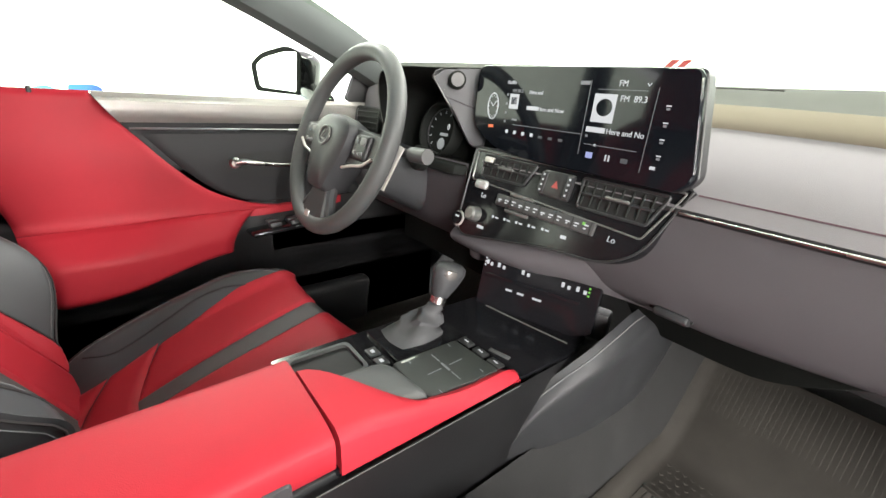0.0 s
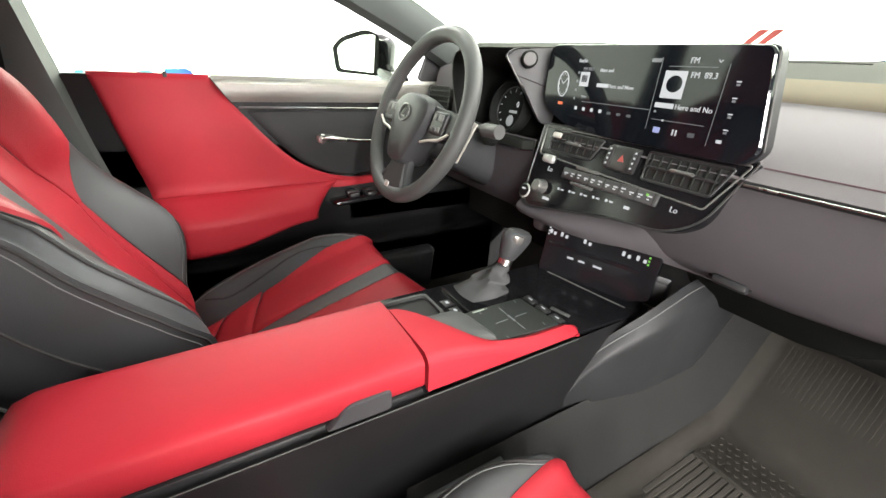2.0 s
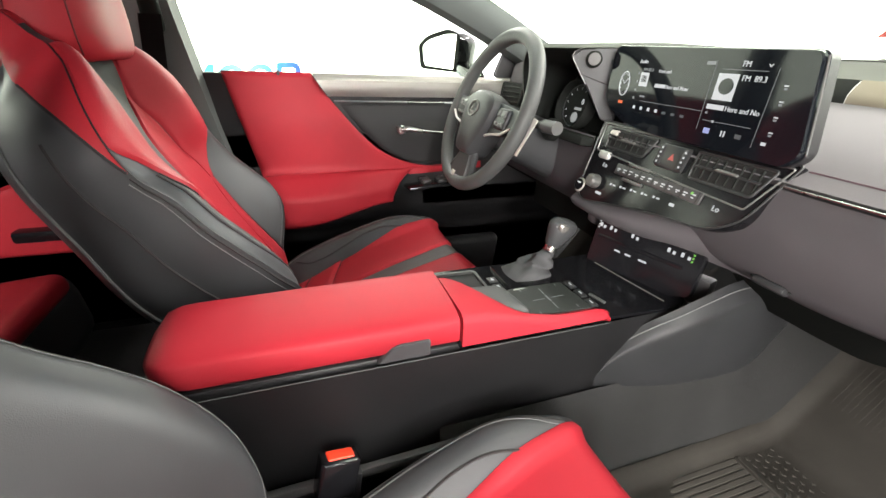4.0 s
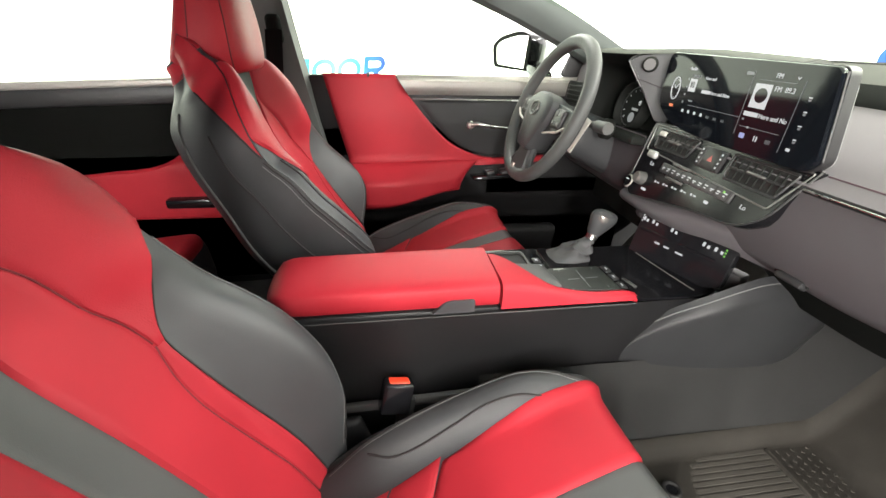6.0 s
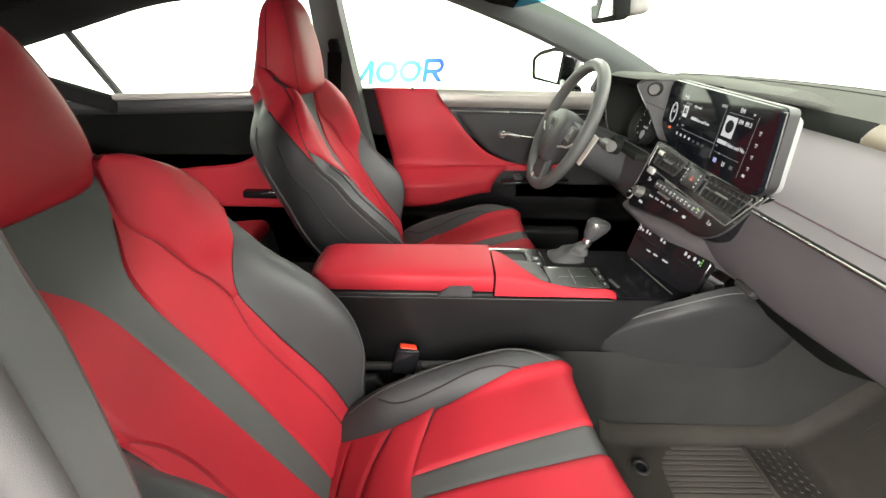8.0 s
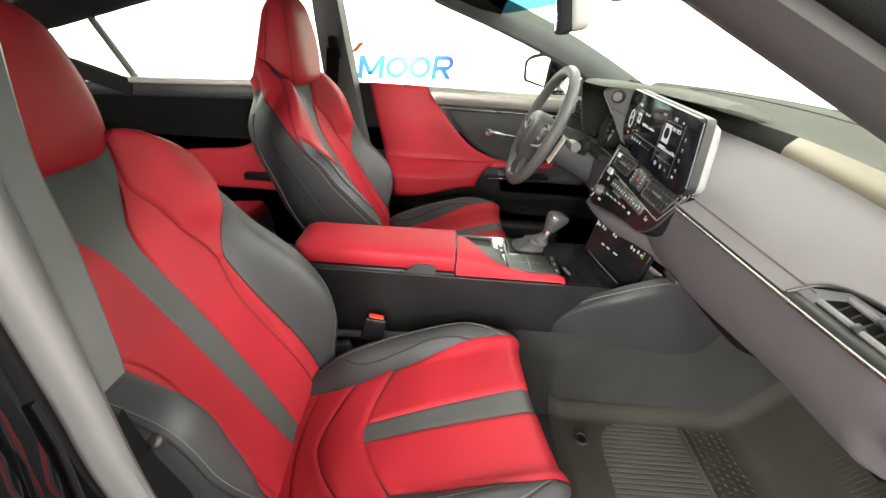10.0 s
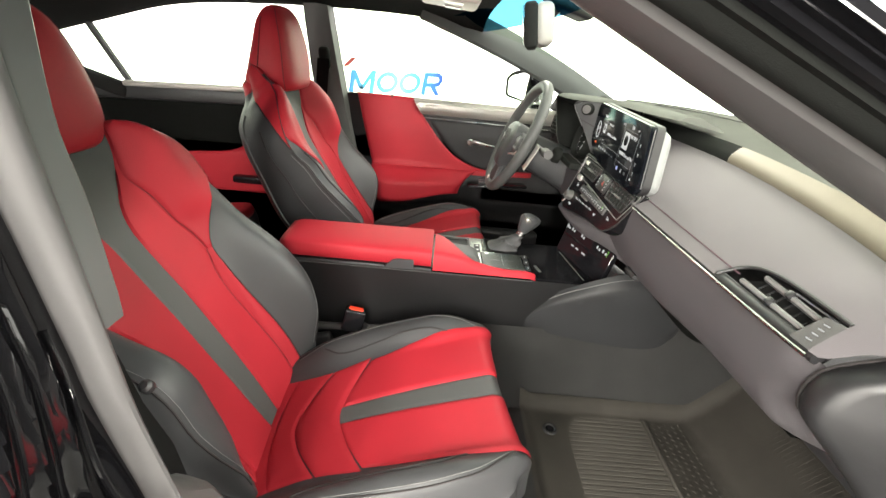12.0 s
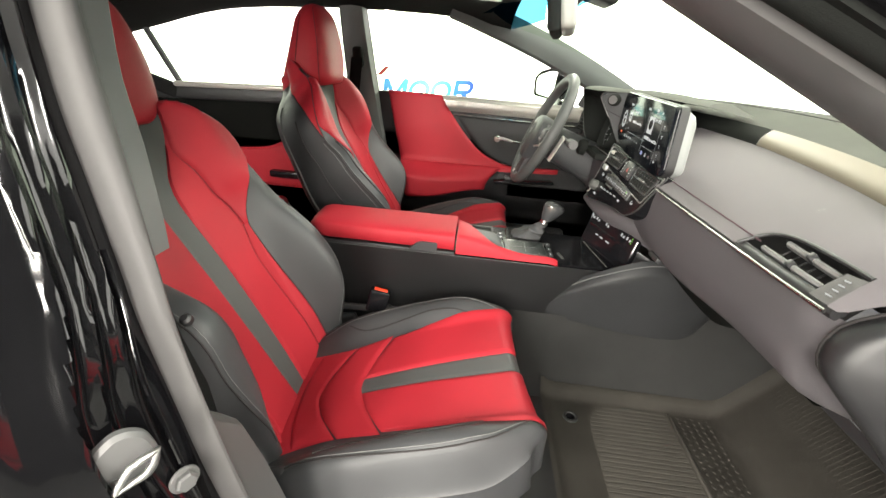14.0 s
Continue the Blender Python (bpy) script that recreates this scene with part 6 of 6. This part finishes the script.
def driver_cluster():
    d = thing("instrument_hood", (XD, 0.6, 0.55), "dark instrument hood with a round gauge", "instrument cluster")
    # hood: one dome over the gauges that runs on behind the screen, with a rounded lip
    lip = [(-0.502, 0.545, 0.640), (-0.508, 0.522, 0.690), (-0.508, 0.510, 0.740), (-0.503, 0.502, 0.778), (-0.488, 0.493, 0.806), (-0.462, 0.484, 0.822), (-0.425, 0.477, 0.830), (-0.385, 0.474, 0.832), (-0.340, 0.480, 0.832), (-0.298, 0.496, 0.832), (-0.270, 0.532, 0.834), (-0.238, 0.574, 0.836), (-0.180, 0.592, 0.836), (-0.110, 0.620, 0.832), (-0.060, 0.690, 0.826)]
    rings, lining = [], []
    for i, P in enumerate(lip):
        P = Vector(P)
        inward = Vector((-0.40 - P.x, 0, 0.70 - P.z)).normalized() if i < 9 else Vector((0, 0, -1))
        rear = max(P.y + 0.06, 0.800)
        drop = 0.016 * smooth(P.z, 0.70, 0.80)
        rings.append([P + inward * 0.003 + Vector((0, 0.012, 0)), P + inward * 0.002 - Vector((0, 0.001, 0)), P - inward * 0.003 + Vector((0, 0.005, 0)), P - inward * 0.007 + Vector((0, 0.016, 0)), P - inward * 0.009 + Vector((0, 0.040, 0)), P - inward * 0.007 + Vector((0, 0.30 * (rear - P.y) + 0.02, 0)), P + inward * 0.002 + Vector((0, 0.7 * (rear - P.y), 0)), P + inward * drop + Vector((0, rear - P.y, 0)), P + inward * (drop + 0.004) + Vector((0, rear - P.y, 0))])
        lining.append([P + inward * 0.0035 + Vector((0, 0.001, 0)), P + inward * 0.022 + Vector((0, 0.05, 0)), P + inward * 0.040 + Vector((0, 0.15, 0))])
    part("hood", loft(rings), SHELF_DARK, d, "soft grey hood")
    inner = lining[:11]
    part("hood_lining", sheet(lambda p, q: inner[round(p * 10)][round(q * 2)], 10, 2), MATTE, d, "black lining under the hood")
    part("gauge_back", rbox(0.34, 0.02, 0.24, pose(-0.390, 0.640, 0.715, -12, 0, 0), 0.01), MATTE, d)
    part("binnacle_floor", rbox(0.30, 0.14, 0.02, pose(-0.370, 0.570, 0.648, -6, 0, 0), 0.006), MATTE, d)
    part("dash_core", rbox(0.44, 0.03, 0.36, pose(-0.400, 0.675, 0.560), 0.006), MATTE, d)
    m = axes((-0.350, 0.583, 0.708), (1, 0, 0), (0, 0.22, 1))
    g = part("gauge_face", disc(0.048, 0.012, m, 40, 0.002), MATTE, d, "round black gauge")
    ring = [m @ Vector((0.047 * math.cos(2 * math.pi * k / 40), 0.047 * math.sin(2 * math.pi * k / 40), 0.013)) for k in range(40)]
    part("gauge_ring", tube(ring, 0.0014, 8, closed=True), TRIM, g)
    wall = [[m @ Vector((r0 * math.cos(2 * math.pi * k / 40), r0 * math.sin(2 * math.pi * k / 40), z0)) for k in range(40)] for r0, z0 in ((0.0490, 0.0), (0.0530, 0.030), (0.0555, 0.031), (0.0555, 0.026), (0.0520, -0.004))]
    part("gauge_tube", loft(wall, caps=False), MATTE, g, "black tube round the gauge")
    for k in range(11):
        a = radians(225 - 27 * k)
        mm = m @ pose(0.039 * math.cos(a), 0.039 * math.sin(a), 0.0125, 0, 0, math.degrees(a))
        part("gauge_tick", rbox(0.006, 0.0012, 0.0005, mm, 0), ICON if k < 4 else ICON_DIM, g)
    words("gauge_text", "0", 0.016, m @ pose(0.018, 0.010, 0.0126), ICON, g)
    part("gauge_dial", disc(0.012, 0.001, m @ pose(0.004, -0.026, 0.0122), 28, 0.0003), ICON_DIM, g, "small lit dial")
    part("gauge_mark", rbox(0.026, 0.006, 0.0005, m @ pose(0.008, -0.006, 0.0126), 0), ICON_DIM, g)
    # pod with the round mode knob, beside the display
    pod = rounded([(-0.047, 0.016), (-0.038, 0.028), (-0.010, 0.034), (0.060, 0.036), (0.066, -0.060), (0.062, -0.112), (0.036, -0.108), (0.017, -0.078), (-0.004, -0.045), (-0.022, -0.020), (-0.037, 0.004)], [0.010, 0.014, 0.02, 0.004, 0.01, 0.006, 0.006, 0.02, 0.02, 0.02, 0.014], 4)
    pm = axes((-0.270, 0.535, 0.800), (0.583, 0.812, 0), (0, 0.05, 1))
    pd = part("knob_pod", plate(pod, 0.030, pm @ pose(0, 0, -0.030), 0.004), BLACK, d, "dark pod beside the screen")
    part("mode_knob", disc(0.0165, 0.020, pm @ pose(0.000, 0.0105, 0.000), 30, 0.003, r2=0.0155), MATTE, pd, "black ridged mode knob")
    part("knob_face", disc(0.0120, 0.002, pm @ pose(0.000, 0.0105, 0.0195), 24, 0.0006), PILLAR, pd)
    rim = [pm @ Vector(q) for q in ((0.050, 0.0345, 0.001), (0.010, 0.0345, 0.001), (-0.012, 0.0330, 0.001), (-0.030, 0.0290, 0.001), (-0.0405, 0.0235, 0.001), (-0.0435, 0.0160, 0.001), (-0.0400, 0.0080, 0.001), (-0.0340, -0.0010, 0.001), (-0.0230, -0.0170, 0.001), (-0.0080, -0.0370, 0.001))]
    part("pod_line", tube(rim, 0.0008, 6), KEY_GREY, pd, "thin silver line round the pod")
    part("pod_seam", tube([pm @ Vector(q) for q in ((-0.021, -0.019, 0.0005), (0.005, -0.027, 0.0005), (0.048, -0.040, 0.0005))], 0.0010, 6), SEAM, pd)
    # lower column panel and knee panel
    lowp = sheet(lambda p, q: (-0.218 - 0.42 * p, 0.520 + 0.055 * (1 - q) ** 4 + 0.015 * q - 0.020 * smooth(q, 0.6, 0.0) * 0.5, 0.500 + 0.165 * q + 0.030 * (1 - q) * smooth(p, 0.10, 0.0)), 16, 12)
    bmesh.ops.solidify(lowp, geom=lowp.faces[:], thickness=0.02)
    part("knee_panel", lowp, SOFT, d, "dark grey knee panel")
    part("under_cover", rbox(0.55, 0.35, 0.02, pose(-0.45, 0.77, 0.500, 4, 0, 0), 0.005), MATTE, d)
    vm = axes((-0.650, 0.575, 0.705), (1, 0.15, 0), (0, 0.15, 1))
    v = part("outer_vent", plate(rounded([(-0.05, -0.03), (0.04, -0.03), (0.04, 0.03), (-0.05, 0.03)], 0.008, 3), 0.02, vm), SLOT, d, "dark outer air vent")
    for k in range(4):
        part("slat", rbox(0.085, 0.003, 0.012, vm @ pose(-0.005, -0.02 + 0.0135 * k, 0.02), 0.001), TRIM, v)
    part("vent_ring", tube([vm @ Vector((x, y, 0.022)) for x, y in rounded([(-0.052, -0.032), (0.042, -0.032), (0.042, 0.032), (-0.052, 0.032)], 0.01, 3)], 0.0025, 6, closed=True), TRIM, v)
    part("outer_dash", rbox(0.18, 0.26, 0.26, pose(-0.66, 0.70, 0.66, -10, 0, 0), 0.04, 4), SOFT, d)
    return d


driver_cluster()


def steering_wheel():
    tilt = radians(22)
    ctr = Vector((-0.412, 0.366, 0.690))
    m = axes(ctr, (1, 0, 0), (0, math.sin(tilt), math.cos(tilt)))
    w = thing("steering_wheel", tuple(ctr), "dark leather three spoke steering wheel", "steering wheel")
    R = 0.178
    pts = [m @ Vector((R * math.cos(2 * math.pi * k / 56), R * 0.985 * math.sin(2 * math.pi * k / 56), 0)) for k in range(56)]
    part("rim", tube(pts, 0.0165, 14, closed=True, flat=1.0), GREY, w, "dark grey leather rim")
    # airbag hub: rounded shield
    shield = rounded([(-0.076, 0.030), (-0.040, 0.052), (0.040, 0.052), (0.076, 0.030), (0.072, -0.012), (0.036, -0.098), (-0.036, -0.098), (-0.072, -0.012)], [0.02, 0.03, 0.03, 0.02, 0.03, 0.014, 0.014, 0.03], 6)
    rings = []
    for z, s in ((-0.035, 0.9), (-0.01, 1.0), (0.012, 1.0), (0.022, 0.96), (0.028, 0.84), (0.031, 0.5), (0.032, 0.05)):
        rings.append([m @ Vector((x * s, y * s - 0.008 - 0.01 * (1 - s), z)) for x, y in shield])
    hub = part("airbag_cover", loft(rings), BLACK, w, "black airbag cover")
    oval = [m @ Vector((0.0215 * math.cos(2 * math.pi * k / 32), -0.004 + 0.0175 * math.sin(2 * math.pi * k / 32), 0.0335)) for k in range(32)]
    part("emblem_ring", tube(oval, 0.0022, 8, closed=True), KEY_GREY, hub, "chrome oval emblem")
    part("emblem_bar", tube([m @ Vector(p) for p in ((0.004, 0.007, 0.0345), (-0.007, -0.011, 0.0345), (0.012, -0.012, 0.0345))], 0.0021, 6), KEY_GREY, hub)
    for sgn in (-1, 1):
        sp = [(sgn * 0.060, 0.028), (sgn * 0.168, 0.020), (sgn * 0.166, -0.030), (sgn * 0.056, -0.044)]
        if sgn < 0:
            sp = sp[::-1]
        s = part("spoke", plate(rounded(sp, 0.008, 4), 0.022, m @ pose(0, 0, -0.016), 0.004), BLACK, w)
        btn = part("button_pad", rbox(0.050, 0.046, 0.012, m @ pose(sgn * 0.110, -0.006, 0.008), 0.008, 3), TRIM, s, "black button pad")
        for x, y, bw, bh in ((-0.012, 0.010, 0.012, 0.012), (0.010, 0.010, 0.018, 0.014), (-0.012, -0.012, 0.010, 0.008), (0.002, -0.013, 0.008, 0.007), (0.014, -0.012, 0.008, 0.008)):
            part("wheel_button", rbox(bw, bh, 0.004, m @ pose(sgn * 0.110 + x, -0.006 + y, 0.0145), 0.0015), surfaced("button_grey", (0.10, 0.10, 0.10), 0.45, bump=0), btn)
        part("spoke_strip", tube([m @ Vector((sgn * x, y, 0.010)) for x, y in ((0.064, -0.050), (0.095, -0.042), (0.130, -0.036), (0.158, -0.020))], 0.0030, 8), SILVER, s, "silver strip")
        part("shift_paddle", rbox(0.022, 0.085, 0.004, m @ pose(sgn * 0.140, -0.020, -0.040, 0, sgn * 12, sgn * -12), 0.0015), SILVER, w, "silver shift paddle")
    low = [(-0.030, -0.090), (0.030, -0.090), (0.050, -0.168), (-0.050, -0.168)]
    s = part("lower_spoke", plate(rounded(low, 0.006, 4), 0.024, m @ pose(0, 0, -0.016), 0.004), BLACK, w)
    part("badge", rbox(0.018, 0.012, 0.002, m @ pose(0, -0.158, 0.0165), 0.0006), SILVER, s, "small silver badge")
    for sgn in (-1, 1):
        part("spoke_arm", tube([m @ Vector((sgn * x, y, -0.004)) for x, y in ((0.028, -0.08), (0.038, -0.12), (0.062, -0.152))], 0.010, 8), BLACK, w)
    # column and stalks
    col = thing("steering_column", (-0.41, 0.5, 0.6), "grey steering column cover with stalks", "steering column")
    rings = []
    for z, rx, ry in ((-0.035, 0.050, 0.050), (-0.06, 0.058, 0.056), (-0.12, 0.066, 0.060), (-0.24, 0.075, 0.068)):
        rings.append([m @ Vector((rx * math.copysign(abs(math.cos(a)) ** 0.7, math.cos(a)), -0.018 + ry * math.copysign(abs(math.sin(a)) ** 0.7, math.sin(a)), z)) for a in [2 * math.pi * k / 28 for k in range(28)]])
    part("column_cover", loft(rings), BLACK, col, "grey column cover")
    for sgn in (-1, 1):
        st = part("stalk", tube([m @ Vector((sgn * x, y, -0.062)) for x, y in ((0.05, 0.01), (0.10, 0.012), (0.165, 0.016))], 0.008, 10), TRIM, col)
        part("stalk_end", tube([m @ Vector((sgn * x, y, -0.062)) for x, y in ((0.160, 0.0155), (0.205, 0.018))], 0.0135, 14), surfaced("stalk_grey", (0.09, 0.09, 0.09), 0.4, bump=0), st, "grey stalk end")
    part("tilt_boot", disc(0.024, 0.022, axes((-0.300, 0.488, 0.664), (1, 0, 0), (0, 0.2, 1)), 24, 0.006), MATTE, col, "dark round switch boot")


steering_wheel()


# ---- mats, mirrors and small things ----
def rubber_mat(name, x0, x1, y0, y1, label):
    """A moulded mat: ribs running forward, a pimpled band, and a steep ribbed toe board."""
    t = thing(name, ((x0 + x1) / 2, (y0 + y1) / 2, 0.05), label, "floor mat", group="floor mats")
    prof = [(y0, 0.080), (0.60, 0.079), (0.80, 0.080), (0.850, 0.088), (0.885, 0.120), (0.94, 0.195), (0.98, 0.250), (y1, 0.285)]
    lift = curve(*prof)

    def f(p, q):
        y = y0 + (y1 - y0) * q
        e = min(p, 1 - p) * (x1 - x0)
        rim = 0.030 * (1 - smooth(e, 0.002, 0.034)) + 0.014 * (1 - smooth(q * (y1 - y0), 0.005, 0.03))
        lip = 0.020 * smooth(y, 0.80, 0.90) * (1 - smooth(e, 0.0, 0.05))
        return (x0 + (x1 - x0) * p, y - 0.4 * rim * smooth(y, 0.84, 0.90), lift(y) + rim * (1 - 0.3 * smooth(y, 0.84, 0.90)) + 0.2 * lip)
    bm = sheet(f, 60, 70)
    bmesh.ops.solidify(bm, geom=bm.faces[:], thickness=0.006)
    part("mat_sheet", bm, RUBBER, t, "grey brown rubber mat")
    n = int((x1 - x0 - 0.085) / 0.0125)
    for k in range(n):
        x = x0 + 0.040 + 0.0125 * k
        back = y0 + 0.115 + 0.05 * math.exp(-k / 2.0)
        part("rib", rbox(0.0096, 0.725 - back, 0.006, pose(x, (back + 0.725) / 2, lift(0.6) - 0.0024), 0.0008, 1), RUBBER, t)
    # notched edge where the ribs end
    part("cross_rib", rbox(x1 - x0 - 0.07, 0.010, 0.008, pose((x0 + x1) / 2, 0.731, lift(0.73) + 0.001), 0.003, 1), RUBBER, t)
    bm = bmesh.new()
    rng = random.Random(4)
    for i in range(26):
        for j in range(5):
            x, y = x0 + 0.045 + (x1 - x0 - 0.09) * (i + 0.5 * (j % 2)) / 26, 0.752 + 0.018 * j
            rbox(0.0060, 0.0060, 0.003, pose(x, y, lift(y) - 0.0007, 0, 0, 45 + rng.uniform(-4, 4)), 0, 1, bm)
    part("pimple_band", bm, RUBBER, t, "band of small raised pimples")
    for k in range(int((x1 - x0 - 0.09) / 0.010)):
        x = x0 + 0.05 + 0.010 * k
        pts = [(x, y, lift(y) - 0.0043) for y in (0.935, 0.955, 0.975, 0.990, 0.999)]
        part("toe_rib", tube(pts, 0.0028, 8), RUBBER, t)
    return t


mat = rubber_mat("floor_mat", 0.130, 0.640, 0.395, 1.005, "ribbed grey rubber mat on the passenger floor")
ring = [Vector((0.225 + 0.015 * math.cos(2 * math.pi * k / 24), 0.465 + 0.015 * math.sin(2 * math.pi * k / 24), 0.086)) for k in range(24)]
part("eyelet_ring", tube(ring, 0.004, 8, closed=True), SLOT, mat)
part("eyelet", disc(0.013, 0.006, pose(0.225, 0.465, 0.080), 24, 0.002), GLOSS, mat, "black mat eyelet")
rubber_mat("floor_mat", mir(0.640), mir(0.130), 0.395, 1.005, "ribbed dark rubber mat on the driver floor")


def side_mirror():
    t = thing("side_mirror", (-0.93, 0.47, 0.74), "black door mirror with pale glass", "door mirror")
    m = axes((-0.992, 0.428, 0.812), (0.95, 0.28, 0), (0, 0.06, 1))
    out = rounded([(-0.112, 0.022), (-0.090, -0.056), (0.132, -0.058), (0.138, 0.052), (0.070, 0.072), (-0.060, 0.052)], [0.014, 0.022, 0.016, 0.02, 0.03, 0.03], 6)
    pane = rounded([(-0.078, 0.018), (-0.060, -0.044), (0.116, -0.050), (0.120, 0.054), (0.060, 0.055), (-0.044, 0.037)], [0.012, 0.018, 0.006, 0.006, 0.02, 0.02], 5)
    rings = []
    for z, s in ((0.0, 0.94), (0.006, 1.0), (-0.015, 1.03), (-0.05, 1.0), (-0.09, 0.8), (-0.115, 0.45), (-0.122, 0.05)):
        rings.append([m @ Vector((x * s, y * s, z)) for x, y in out])
    part("housing", loft(rings), BODY, t, "glossy black mirror housing")
    part("bezel", plate([(x * 0.985, y * 0.98) for x, y in out], 0.003, m @ pose(0, 0, 0.0045)), MATTE, t, "matte black mirror bezel")
    part("mirror_glass", plate(pane, 0.002, m @ pose(0, 0, 0.007)), MIRROR, t, "mirror glass")
    part("foot", rbox(0.17, 0.06, 0.05, pose(-0.83, 0.485, 0.755, 0, 12, 0), 0.02, 3), BODY, t)
    part("quarter_cover", rbox(0.02, 0.15, 0.13, pose(WD - 0.012, 0.628, 0.785, -22, 0, 0), 0.008), TRIM, t)


side_mirror()


def rear_view_mirror():
    t = thing("rear_view_mirror", (CX, 0.30, 1.0), "black rear view mirror under the windscreen top", "mirror")
    mm = pose(CX, 0.306, 0.985, 10, 0, -10)
    part("mirror_frame", rbox(0.235, 0.026, 0.080, mm @ pose(0, -0.012, 0), 0.009, 3), MATTE, t, "black mirror frame")
    part("mirror_back", rbox(0.228, 0.034, 0.074, mm @ pose(0, 0.014, 0), 0.012, 3), surfaced("pale_mirror_shell", (0.22, 0.22, 0.20), 0.5, bump=0.1), t, "pale grey mirror back")
    part("mirror_face", rbox(0.220, 0.003, 0.066, pose(CX + 0.004, 0.2795, 0.982, 10, 0, -10), 0.001), MIRROR, t, "mirror glass")
    part("mirror_arm", tube([(CX, 0.315, 1.0), (CX, 0.34, 1.025), (CX, 0.35, 1.05)], 0.012, 10), TRIM, t)
    part("sensor_box", rbox(0.09, 0.10, 0.04, pose(CX, 0.365, 1.035, -14, 0, 0), 0.012, 3), TRIM, t)
    l = thing("map_light", (CX, 0.12, 1.05), "pale grey overhead lamp console", "interior lamp")
    part("lamp_body", rbox(0.19, 0.13, 0.03, pose(CX, 0.115, 1.028, -4, 0, 0), 0.012, 3), surfaced("pale_lamp_plastic", (0.5, 0.48, 0.44), 0.45, bump=0.1), l)
    for sgn in (-1, 1):
        part("lamp_lens", rbox(0.05, 0.04, 0.006, pose(CX + sgn * 0.055, 0.125, 1.0135, -4, 0, 0), 0.002), surfaced("lens_milk", (0.6, 0.6, 0.58), 0.2, bump=0), l, "milky lamp lens")


rear_view_mirror()


def pedals():
    t = thing("pedals", (-0.42, 0.9, 0.2), "metal faced pedals in the dark footwell", "pedals")
    part("brake_pedal", rbox(0.11, 0.012, 0.06, pose(-0.36, 0.92, 0.23, -35, 0, 0), 0.006), STEEL, t)
    part("brake_arm", tube([(-0.36, 0.93, 0.24), (-0.36, 0.99, 0.34), (-0.36, 1.0, 0.44)], 0.010, 8), TRIM, t)
    part("throttle_pedal", rbox(0.05, 0.012, 0.13, pose(-0.24, 0.94, 0.19, -40, 0, 0), 0.006), STEEL, t)
    part("foot_rest", rbox(0.08, 0.02, 0.22, pose(-0.63, 0.95, 0.18, -40, 0, 0), 0.008), TRIM, t)


pedals()
